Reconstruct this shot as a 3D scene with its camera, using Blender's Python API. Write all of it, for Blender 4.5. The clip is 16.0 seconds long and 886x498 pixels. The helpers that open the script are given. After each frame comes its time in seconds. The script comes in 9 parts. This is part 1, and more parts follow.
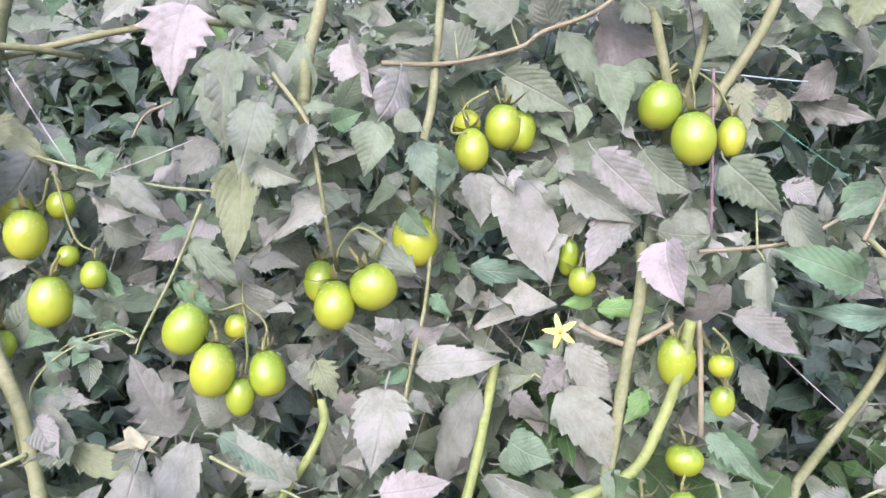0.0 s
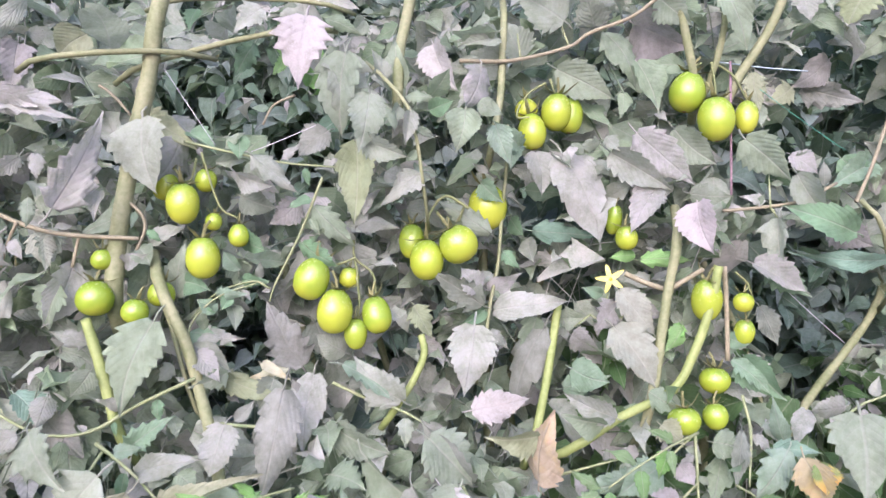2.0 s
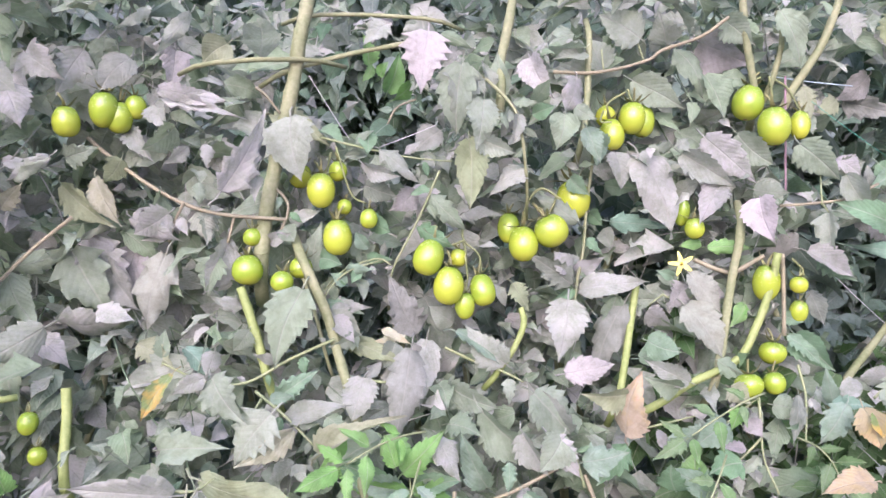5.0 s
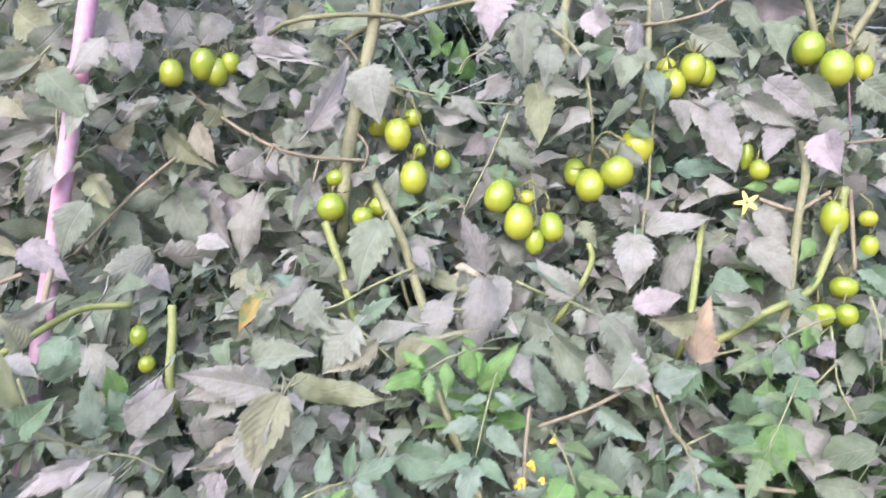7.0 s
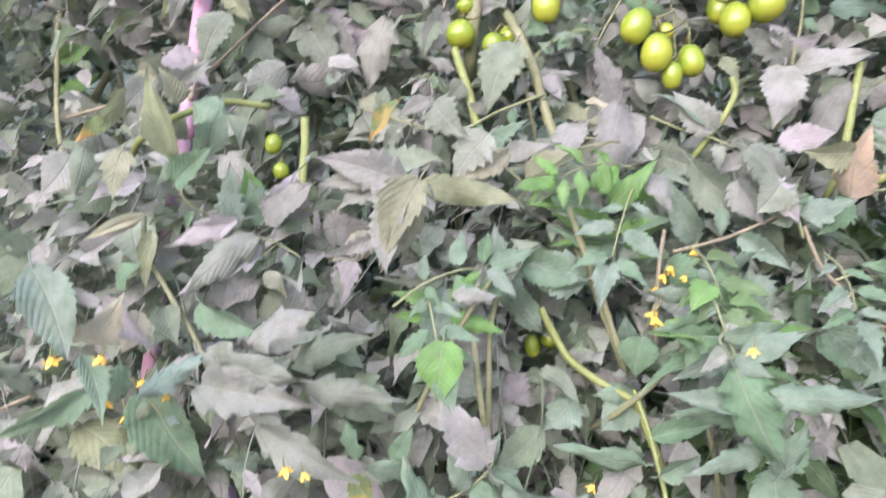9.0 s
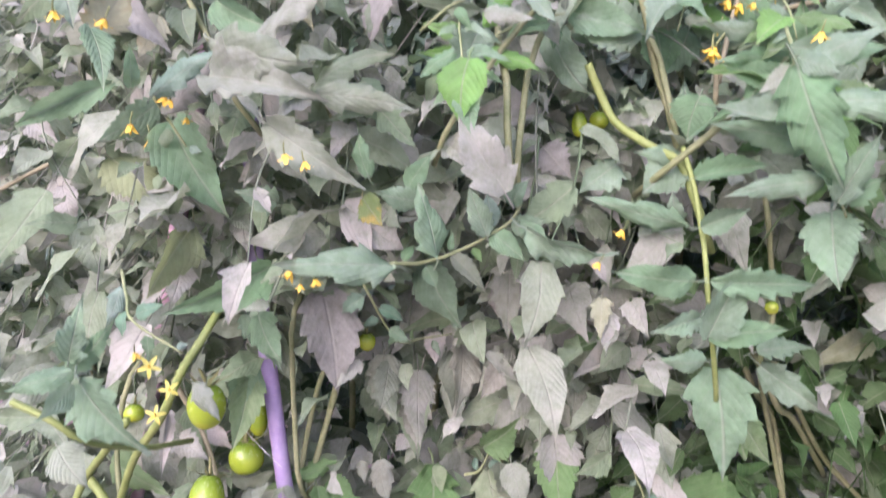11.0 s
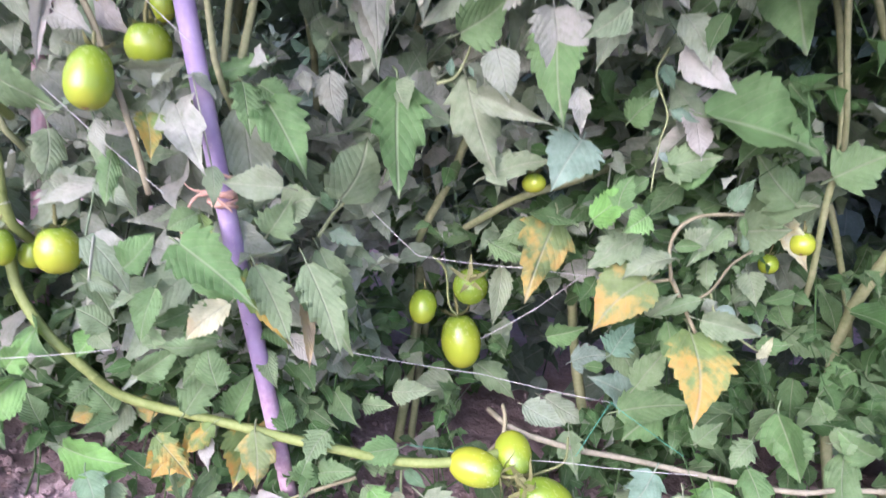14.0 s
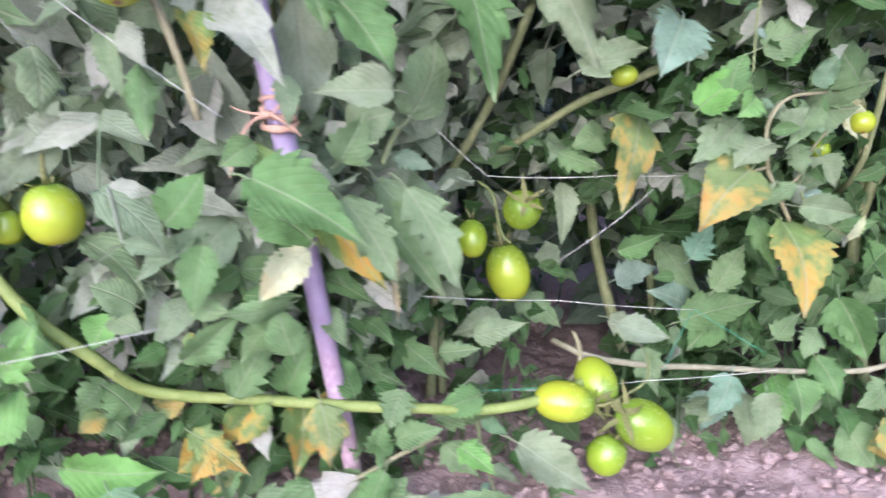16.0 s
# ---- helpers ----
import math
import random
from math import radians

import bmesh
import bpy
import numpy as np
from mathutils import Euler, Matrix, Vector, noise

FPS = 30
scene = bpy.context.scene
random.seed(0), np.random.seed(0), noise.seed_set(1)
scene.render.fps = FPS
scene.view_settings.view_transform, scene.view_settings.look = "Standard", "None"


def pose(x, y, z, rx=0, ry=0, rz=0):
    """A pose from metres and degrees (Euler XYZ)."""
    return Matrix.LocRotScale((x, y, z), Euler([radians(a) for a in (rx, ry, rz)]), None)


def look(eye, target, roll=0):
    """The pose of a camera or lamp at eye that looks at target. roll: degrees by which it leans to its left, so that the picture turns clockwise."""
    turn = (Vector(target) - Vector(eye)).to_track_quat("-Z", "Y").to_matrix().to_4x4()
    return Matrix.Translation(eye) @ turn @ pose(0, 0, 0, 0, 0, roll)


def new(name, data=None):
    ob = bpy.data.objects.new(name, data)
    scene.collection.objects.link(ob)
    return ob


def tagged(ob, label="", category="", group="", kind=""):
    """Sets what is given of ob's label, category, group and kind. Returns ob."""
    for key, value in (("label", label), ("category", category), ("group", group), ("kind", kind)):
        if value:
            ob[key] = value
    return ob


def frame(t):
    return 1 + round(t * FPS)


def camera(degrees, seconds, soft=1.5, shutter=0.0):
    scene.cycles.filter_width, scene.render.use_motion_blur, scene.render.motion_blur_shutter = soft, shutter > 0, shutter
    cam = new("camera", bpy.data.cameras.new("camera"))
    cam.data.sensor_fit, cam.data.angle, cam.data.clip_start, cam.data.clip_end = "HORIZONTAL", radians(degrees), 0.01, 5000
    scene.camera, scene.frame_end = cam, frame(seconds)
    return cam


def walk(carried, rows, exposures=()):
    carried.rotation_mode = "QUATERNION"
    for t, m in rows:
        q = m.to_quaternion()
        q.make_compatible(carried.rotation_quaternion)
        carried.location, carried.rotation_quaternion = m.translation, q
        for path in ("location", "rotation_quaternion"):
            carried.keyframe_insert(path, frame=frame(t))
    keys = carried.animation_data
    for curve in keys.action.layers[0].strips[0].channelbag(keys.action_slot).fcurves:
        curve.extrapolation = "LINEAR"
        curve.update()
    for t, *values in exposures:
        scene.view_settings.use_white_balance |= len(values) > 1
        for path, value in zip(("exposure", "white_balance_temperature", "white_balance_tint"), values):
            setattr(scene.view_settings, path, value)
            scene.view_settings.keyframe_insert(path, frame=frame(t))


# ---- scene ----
# camera and its walk
cam = camera(66.0, 16.0, soft=1.5, shutter=0.6)
PATH = [
    (0, (0.023, -0.053, 1.455), (0.083, 1.945, 1.533), -0.7),
    (0.5, (0.023, -0.071, 1.439), (0.062, 1.927, 1.517), -0.6),
    (1, (0.009, -0.104, 1.431), (0.017, 1.893, 1.533), -0.8),
    (1.5, (-0.036, -0.164, 1.424), (0.008, 1.834, 1.505), -1.8),
    (2, (-0.081, -0.199, 1.408), (0.003, 1.798, 1.483), -1.8),
    (2.5, (-0.100, -0.226, 1.396), (0.034, 1.768, 1.478), -2.1),
    (3, (-0.122, -0.254, 1.382), (0.028, 1.739, 1.474), -2.1),
    (3.5, (-0.149, -0.278, 1.375), (0.004, 1.714, 1.475), -2.2),
    (4, (-0.180, -0.293, 1.373), (-0.063, 1.700, 1.481), -1.7),
    (4.5, (-0.205, -0.307, 1.374), (-0.120, 1.689, 1.476), -1.0),
    (4.7, (-0.216, -0.311, 1.375), (-0.119, 1.685, 1.470), -0.8),
    (6.8, (-0.234, -0.358, 1.257), (-0.321, 1.630, 1.462), -1.6),
    (7, (-0.248, -0.358, 1.235), (-0.320, 1.631, 1.440), -1.2),
    (7.5, (-0.282, -0.367, 1.194), (-0.414, 1.619, 1.389), -1.2),
    (8, (-0.309, -0.368, 1.158), (-0.485, 1.618, 1.310), -0.6),
    (8.2, (-0.318, -0.366, 1.144), (-0.500, 1.622, 1.253), -0.7),
    (10.3, (-0.272, -0.271, 0.908), (-0.831, 1.648, 0.965), 6.4),
    (10.5, (-0.270, -0.270, 0.895), (-0.803, 1.657, 0.903), 5.9),
    (11, (-0.245, -0.267, 0.868), (-0.800, 1.650, 0.752), 5.6),
    (11.5, (-0.229, -0.256, 0.833), (-0.810, 1.645, 0.620), 5.0),
    (12, (-0.214, -0.245, 0.782), (-0.796, 1.652, 0.531), 5.0),
    (12.5, (-0.211, -0.203, 0.720), (-0.759, 1.690, 0.381), 5.3),
    (13, (-0.219, -0.161, 0.661), (-0.724, 1.722, 0.211), 5.8),
    (13.5, (-0.236, -0.128, 0.601), (-0.746, 1.742, 0.105), 6.1),
    (14, (-0.224, -0.093, 0.543), (-0.733, 1.776, 0.048), 6.3),
    (14.5, (-0.234, -0.063, 0.498), (-0.623, 1.804, -0.104), 6.2),
    (15, (-0.267, -0.052, 0.479), (-0.570, 1.815, -0.170), 5.2),
    (15.5, (-0.344, -0.046, 0.475), (-0.532, 1.843, -0.154), 4.9),
    (16, (-0.455, -0.052, 0.465), (-0.540, 1.862, -0.109), 2.6),
]
EXPOSURE = [(0, 1.38, 5600, 29), (4, 1.48, 5600, 36), (8, 1.36, 5600, 33), (10.5, 1.36, 5750, 33), (12, 1.61, 5700, 31), (13, 1.69, 5600, 31), (14.5, 1.52, 5400, 26), (16, 1.45, 5400, 16)]
walk(cam, [(t, look(eye, target, roll)) for t, eye, target, roll in PATH], EXPOSURE)

# world, sun and exposure
world = bpy.data.worlds.new("sky")
scene.world = world
world.use_nodes = True
wn = world.node_tree.nodes
sky = wn.new("ShaderNodeTexSky")
sky.sky_type, sky.sun_disc = "NISHITA", False
sky.sun_elevation, sky.sun_rotation = radians(28), radians(193)
sky.air_density, sky.dust_density, sky.ozone_density = 1.0, 4.0, 1.0
wn["Background"].inputs["Strength"].default_value = 0.14
world.node_tree.links.new(sky.outputs["Color"], wn["Background"].inputs["Color"])
sun = new("sun", bpy.data.lights.new("sun", "SUN"))
sun.data.energy, sun.data.angle, sun.data.color = 1.15, radians(80), (1.0, 0.97, 0.94)
sun.matrix_basis = look((-0.6, -2.6, 1.45), (0, 0, 0))


# ---- materials ----
class Nodes:
    """A node material with short ways to add nodes and links."""

    def __init__(self, name, roughness=0.6, specular=0.4):
        self.mat = bpy.data.materials.new(name)
        self.mat.use_nodes = True
        self.tree = self.mat.node_tree
        self.bsdf = self.tree.nodes["Principled BSDF"]
        self.bsdf.inputs["Roughness"].default_value = roughness
        self.bsdf.inputs["Specular IOR Level"].default_value = specular

    def add(self, kind, **values):
        node = self.tree.nodes.new(kind)
        for key, value in values.items():
            node.inputs[key].default_value = value
        return node

    def link(self, a, b):
        self.tree.links.new(a, b)

    def noise(self, scale, detail=4.0, rough=0.6, coords=None):
        node = self.add("ShaderNodeTexNoise", Scale=scale, Detail=detail, Roughness=rough)
        if coords is not None:
            self.link(coords, node.inputs["Vector"])
        return node.outputs["Fac"]

    def ramp(self, fac, low, high):
        node = self.add("ShaderNodeMapRange")
        node.inputs["From Min"].default_value, node.inputs["From Max"].default_value = low, high
        self.link(fac, node.inputs["Value"])
        return node.outputs["Result"]

    def math(self, operation, a, b=0.0, c=0.0):
        node = self.tree.nodes.new("ShaderNodeMath")
        node.operation = operation
        for k, v in enumerate((a, b, c)):
            if isinstance(v, (int, float)):
                node.inputs[k].default_value = v
            else:
                self.link(v, node.inputs[k])
        return node.outputs[0]

    def mix(self, fac, a, b):
        node = self.tree.nodes.new("ShaderNodeMix")
        node.data_type = "RGBA"
        for k, v in ((0, fac), (6, a), (7, b)):
            if isinstance(v, (int, float)):
                node.inputs[k].default_value = v
            elif isinstance(v, tuple):
                node.inputs[k].default_value = (*v, 1)
            else:
                self.link(v, node.inputs[k])
        return node.outputs[2]

    def colour(self, socket):
        self.link(socket, self.bsdf.inputs["Base Color"])

    def bump(self, height, strength, distance):
        node = self.add("ShaderNodeBump", Strength=strength, Distance=distance)
        self.link(height, node.inputs["Height"])
        self.link(node.outputs["Normal"], self.bsdf.inputs["Normal"])


def leaf_material(name, blade, dust, amount, blotch=None, blotch_amount=0.0, loose=False, sheen=0.22):
    """A tomato leaf: green blade with veins, under more or less dust; blotch: a second colour in patches."""
    m = Nodes(name, 0.62, sheen)
    place = m.tree.nodes.new("ShaderNodeNewGeometry")
    if loose:
        chance = place.outputs["Random Per Island"]
    else:
        chance = m.tree.nodes.new("ShaderNodeObjectInfo").outputs["Random"]
    uv = m.tree.nodes.new("ShaderNodeUVMap").outputs["UV"]
    split = m.tree.nodes.new("ShaderNodeSeparateXYZ")
    m.link(uv, split.inputs[0])
    side = m.math("ABSOLUTE", m.math("SUBTRACT", split.outputs["X"], 0.5))
    along = split.outputs["Y"]
    midrib = m.ramp(side, 0.03, 0.008)
    lean = m.math("ADD", m.math("MULTIPLY", side, 0.55), m.math("MULTIPLY", m.math("MULTIPLY", side, side), 1.1))
    stripes = m.math("PINGPONG", m.math("MULTIPLY", m.math("SUBTRACT", along, lean), 8.5), 0.5)
    veins = m.ramp(stripes, 0.055, 0.0)
    vein = m.math("MAXIMUM", midrib, m.math("MULTIPLY", veins, 0.55))
    fine = m.noise(420, 3, 0.7, place.outputs["Position"])
    broad = m.noise(38, 4, 0.6, place.outputs["Position"])
    shade = m.mix(m.ramp(broad, 0.3, 0.7), tuple(0.65 * v for v in blade), tuple(min(1, 1.35 * v) for v in blade))
    if blotch:
        patch = m.noise(46, 3, 0.55, place.outputs["Position"])
        reach = m.math("ADD", patch, m.math("MULTIPLY", m.math("SUBTRACT", along, 0.5), 0.22))
        edge = 0.66 - 0.3 * blotch_amount
        halo = tuple(0.55 * v + 0.45 * w for v, w in zip(blotch, (0.36, 0.40, 0.08)))
        shade = m.mix(m.ramp(reach, edge - 0.14, edge - 0.02), shade, halo)
        shade = m.mix(m.ramp(reach, edge, edge + 0.12), shade, blotch)
    shade = m.mix(m.math("MULTIPLY", vein, 0.4), shade, (0.26, 0.29, 0.15))
    mottle = m.noise(95, 5, 0.65, place.outputs["Position"])
    cover = m.math("ADD", m.math("MULTIPLY", m.ramp(fine, 0.35, 0.7), 0.25), m.math("MULTIPLY", m.ramp(mottle, 0.34, 0.66), 0.40))
    cover = m.math("ADD", cover, m.math("MULTIPLY", m.ramp(broad, 0.36, 0.64), 0.35))
    cover = m.math("MULTIPLY", m.math("ADD", 0.38, m.math("MULTIPLY", cover, 0.90)), amount)
    spread = 0.95 if loose else 0.6
    cover = m.math("MULTIPLY", cover, m.math("ADD", 1.0 - 0.5 * spread, m.math("MULTIPLY", chance, spread)))
    cover = m.math("MULTIPLY", m.math("MINIMUM", cover, 0.95), m.math("SUBTRACT", 1.0, m.math("MULTIPLY", vein, 0.10)))
    r, g, b = dust
    grey = m.mix(chance, (0.82 * r, 0.99 * g, 0.80 * b), (1.04 * r, 1.01 * g, 1.03 * b))
    top = m.mix(cover, shade, grey)
    top = m.mix(m.math("MULTIPLY", vein, 0.22), top, tuple(0.5 * v + 0.25 for v in dust))
    m.colour(top)
    m.link(m.math("ADD", 0.48, m.math("MULTIPLY", cover, 0.42)), m.bsdf.inputs["Roughness"])
    quilt = m.math("SUBTRACT", m.math("MULTIPLY", m.math("POWER", stripes, 0.6), 0.8), m.math("MULTIPLY", midrib, 0.8))
    relief = m.math("ADD", quilt, m.math("MULTIPLY", m.noise(210, 4, 0.65, place.outputs["Position"]), 0.8))
    m.bump(relief, 0.6, 0.0018)
    back = m.add("ShaderNodeBsdfTranslucent")
    m.link(m.mix(0.35, top, (0.22, 0.29, 0.09)), back.inputs["Color"])
    both = m.add("ShaderNodeMixShader", Fac=0.44)
    m.link(m.bsdf.outputs[0], both.inputs[1])
    m.link(back.outputs[0], both.inputs[2])
    m.link(both.outputs[0], m.tree.nodes["Material Output"].inputs["Surface"])
    return m.mat


ROSE = (0.510, 0.494, 0.496)
DUSTY = leaf_material("leaf_dusty", (0.137, 0.215, 0.104), (0.410, 0.411, 0.411), 0.70)
PALE = leaf_material("leaf_thick_dust", (0.169, 0.240, 0.124), (0.474, 0.478, 0.471), 0.80)
ROSY = leaf_material("leaf_rosy_dust", (0.195, 0.195, 0.143), ROSE, 0.88)
THIN = leaf_material("leaf_thin_dust", (0.110, 0.140, 0.100), (0.410, 0.400, 0.405), 0.74)
# bluish cast in the dust paints in sky reflected by upturned leaves
GREEN = leaf_material("leaf_green", (0.110, 0.235, 0.100), (0.410, 0.490, 0.450), 0.45)
CLEAN = leaf_material("leaf_green_clean", (0.090, 0.210, 0.058), (0.370, 0.440, 0.310), 0.42)
BLUISH = leaf_material("leaf_bluish", (0.091, 0.215, 0.135), (0.440, 0.540, 0.510), 0.52)
FRESH = leaf_material("leaf_fresh", (0.137, 0.345, 0.058), (0.429, 0.546, 0.364), 0.26, sheen=0.45)
MOSSY = leaf_material("leaf_dusty_green", (0.110, 0.205, 0.075), (0.430, 0.455, 0.375), 0.55)
OLIVE = leaf_material("leaf_olive", (0.180, 0.220, 0.095), (0.480, 0.490, 0.390), 0.60)
YELLOWING = leaf_material("leaf_yellowing", (0.150, 0.245, 0.060), (0.430, 0.470, 0.340), 0.30, (0.640, 0.310, 0.040), 0.26)
WITHERED = leaf_material("leaf_withered", (0.546, 0.559, 0.351), (0.620, 0.620, 0.572), 0.5, (0.620, 0.429, 0.260), 0.05)
TAN = leaf_material("leaf_tan", (0.338, 0.273, 0.156), (0.546, 0.468, 0.377), 0.6, (0.494, 0.273, 0.130), 0.25)
# dusty leaves; dust paler than in front, so haze in gaps is painted in
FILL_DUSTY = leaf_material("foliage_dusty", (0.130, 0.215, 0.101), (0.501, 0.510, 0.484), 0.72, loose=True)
# green leaves; their deep tone also paints in shade at the right end
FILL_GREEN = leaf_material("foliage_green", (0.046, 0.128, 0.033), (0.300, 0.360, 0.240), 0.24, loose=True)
# shade and veil of the gaps put into the colour: darker and bluer
SHADE_LEAF = leaf_material("foliage_shade_tone", (0.060, 0.120, 0.055), (0.270, 0.310, 0.330), 0.44, loose=True)


def plain(name, low, high, scale, roughness, bump=0.0, distance=0.001, specular=0.4):
    """A surface with two tones in noise and fine relief."""
    m = Nodes(name, roughness, specular)
    place = m.tree.nodes.new("ShaderNodeNewGeometry").outputs["Position"]
    broad, fine = m.noise(scale, 4, 0.6, place), m.noise(scale * 7, 3, 0.6, place)
    fac = m.math("ADD", m.math("MULTIPLY", broad, 0.6), m.math("MULTIPLY", fine, 0.4))
    m.colour(m.mix(m.ramp(fac, 0.32, 0.68), low, high))
    if bump:
        m.bump(fine, bump, distance)
    return m.mat


STEM = plain("stem_dusty_green", (0.12, 0.15, 0.06), (0.27, 0.28, 0.16), 28, 0.65, 0.5, 0.001)
VINE = plain("stem_grey_brown", (0.16, 0.155, 0.10), (0.32, 0.30, 0.24), 30, 0.7, 0.5, 0.001)
SHOOT = plain("shoot_brownish", (0.16, 0.15, 0.09), (0.29, 0.27, 0.18), 60, 0.7, 0.5, 0.001)
PETIOLE = plain("petiole_green", (0.15, 0.20, 0.08), (0.29, 0.32, 0.18), 60, 0.6, 0.4, 0.0008)
CUT_STEM = plain("stem_yellow_green", (0.15, 0.20, 0.05), (0.26, 0.31, 0.11), 32, 0.6, 0.4, 0.001)
STALK = plain("fruit_stalk_green", (0.11, 0.15, 0.05), (0.23, 0.25, 0.11), 80, 0.65, 0.4, 0.0006)
SEPAL = plain("sepal_dry_green", (0.10, 0.12, 0.04), (0.25, 0.24, 0.11), 90, 0.7, 0.4, 0.0006)
PETAL = plain("petal_pale_yellow", (0.62, 0.57, 0.07), (0.74, 0.68, 0.22), 120, 0.6, 0.3, 0.0004)
PETAL_DEEP = plain("petal_deep_yellow", (0.66, 0.42, 0.04), (0.80, 0.58, 0.10), 120, 0.6, 0.3, 0.0004)
ANTHER = plain("anther_yellow", (0.66, 0.45, 0.03), (0.74, 0.52, 0.06), 120, 0.5)
CORD_WHITE = plain("cord_white", (0.40, 0.40, 0.41), (0.62, 0.62, 0.62), 300, 0.7, 0.3, 0.0003)
CORD_GREEN = plain("cord_green", (0.05, 0.28, 0.18), (0.12, 0.42, 0.30), 300, 0.6, 0.3, 0.0003)
CORD_BLUE = plain("cord_blue_grey", (0.25, 0.36, 0.38), (0.42, 0.52, 0.54), 300, 0.7, 0.3, 0.0003)
CORD_PURPLE = plain("cord_purple_brown", (0.16, 0.10, 0.12), (0.34, 0.24, 0.28), 200, 0.8, 0.5, 0.0006)
STAKE_RED = plain("stake_red_paint", (0.40, 0.18, 0.24), (0.52, 0.33, 0.40), 30, 0.6, 0.3, 0.0008)
STAKE_TOP = plain("stake_lilac_red", (0.44, 0.20, 0.27), (0.48, 0.43, 0.52), 14, 0.5, 0.25, 0.0008)
TIE = plain("tie_pink_cloth", (0.38, 0.21, 0.17), (0.58, 0.40, 0.33), 90, 0.8, 0.6, 0.001)


def tomato_material():
    m = Nodes("tomato_skin", 0.25, 0.6)
    place = m.tree.nodes.new("ShaderNodeNewGeometry").outputs["Position"]
    chance = m.tree.nodes.new("ShaderNodeObjectInfo").outputs["Random"]
    split = m.tree.nodes.new("ShaderNodeSeparateXYZ")
    m.link(m.tree.nodes.new("ShaderNodeTexCoord").outputs["Object"], split.inputs[0])
    spots = m.noise(55, 3, 0.5, place)
    base = m.mix(chance, (0.215, 0.315, 0.022), (0.345, 0.395, 0.030))
    ripe = m.math("ADD", split.outputs["Z"], m.math("MULTIPLY", m.math("SUBTRACT", spots, 0.5), 0.5))
    base = m.mix(m.ramp(ripe, 0.05, 0.48), base, (0.150, 0.245, 0.028))
    base = m.mix(m.math("MULTIPLY", m.ramp(ripe, -0.20, -0.5), 0.5), base, (0.40, 0.39, 0.035))
    dusty = m.ramp(m.noise(190, 4, 0.7, place), 0.52, 0.85)
    dusty = m.math("MULTIPLY", dusty, m.ramp(split.outputs["Z"], -0.25, 0.35))
    base = m.mix(m.math("MULTIPLY", dusty, 0.35), base, (0.42, 0.41, 0.28))
    m.colour(m.mix(m.ramp(split.outputs["Z"], -0.492, -0.4985), base, (0.20, 0.10, 0.04)))
    m.link(m.math("ADD", 0.22, m.math("MULTIPLY", dusty, 0.35)), m.bsdf.inputs["Roughness"])
    m.bsdf.inputs["Subsurface Weight"].default_value = 0.12
    m.bsdf.inputs["Subsurface Radius"].default_value = (0.006, 0.006, 0.001)
    m.bsdf.inputs["Subsurface Scale"].default_value = 1.0
    m.bump(m.noise(70, 2, 0.5, place), 0.12, 0.002)
    return m.mat


def soil_material():
    m = Nodes("soil", 0.95, 0.15)
    place = m.tree.nodes.new("ShaderNodeNewGeometry").outputs["Position"]
    clods, grit, tone = m.noise(26, 6, 0.65, place), m.noise(190, 4, 0.7, place), m.noise(5, 3, 0.5, place)
    base = m.mix(m.ramp(clods, 0.35, 0.7), (0.25, 0.180, 0.185), (0.43, 0.325, 0.345))
    base = m.mix(m.math("MULTIPLY", m.ramp(grit, 0.45, 0.75), 0.5), base, (0.47, 0.375, 0.40))
    m.colour(m.mix(m.math("MULTIPLY", m.ramp(tone, 0.4, 0.7), 0.3), base, (0.34, 0.25, 0.25)))
    m.bump(m.math("ADD", clods, m.math("MULTIPLY", grit, 0.4)), 0.9, 0.012)
    return m.mat


def stake_material():
    """Violet paint, worn to a pinkish grey and soiled in ragged patches above the foot."""
    m = Nodes("stake_violet_paint", 0.5, 0.4)
    place = m.tree.nodes.new("ShaderNodeNewGeometry").outputs["Position"]
    split = m.tree.nodes.new("ShaderNodeSeparateXYZ")
    m.link(place, split.inputs[0])
    broad, fine = m.noise(22, 4, 0.6, place), m.noise(150, 4, 0.65, place)
    paint = m.mix(m.ramp(broad, 0.32, 0.68), (0.23, 0.17, 0.33), (0.37, 0.31, 0.48))
    wear = m.math("ADD", split.outputs["Z"], m.math("MULTIPLY", m.math("SUBTRACT", broad, 0.5), 0.30))
    worn = m.mix(m.ramp(fine, 0.35, 0.7), (0.33, 0.21, 0.29), (0.50, 0.38, 0.46))
    paint = m.mix(m.ramp(wear, 0.24, 0.06), paint, worn)
    m.colour(m.mix(m.math("MULTIPLY", m.ramp(fine, 0.58, 0.75), 0.5), paint, (0.45, 0.40, 0.42)))
    m.bump(fine, 0.25, 0.0008)
    return m.mat


TOMATO, SOIL, STAKE = tomato_material(), soil_material(), stake_material()

# ---- building blocks ----
rng = random.Random(11)


def part(name, bm, material, parent, label=""):
    """One bmesh as one mesh object under its thing or part."""
    mesh = bpy.data.meshes.new(name)
    bm.to_mesh(mesh)
    bm.free()
    for face in mesh.polygons:
        face.use_smooth = True
    mesh.materials.append(material)
    ob = new(name, mesh)
    ob.parent = parent
    if label:
        tagged(ob, label)
    return ob


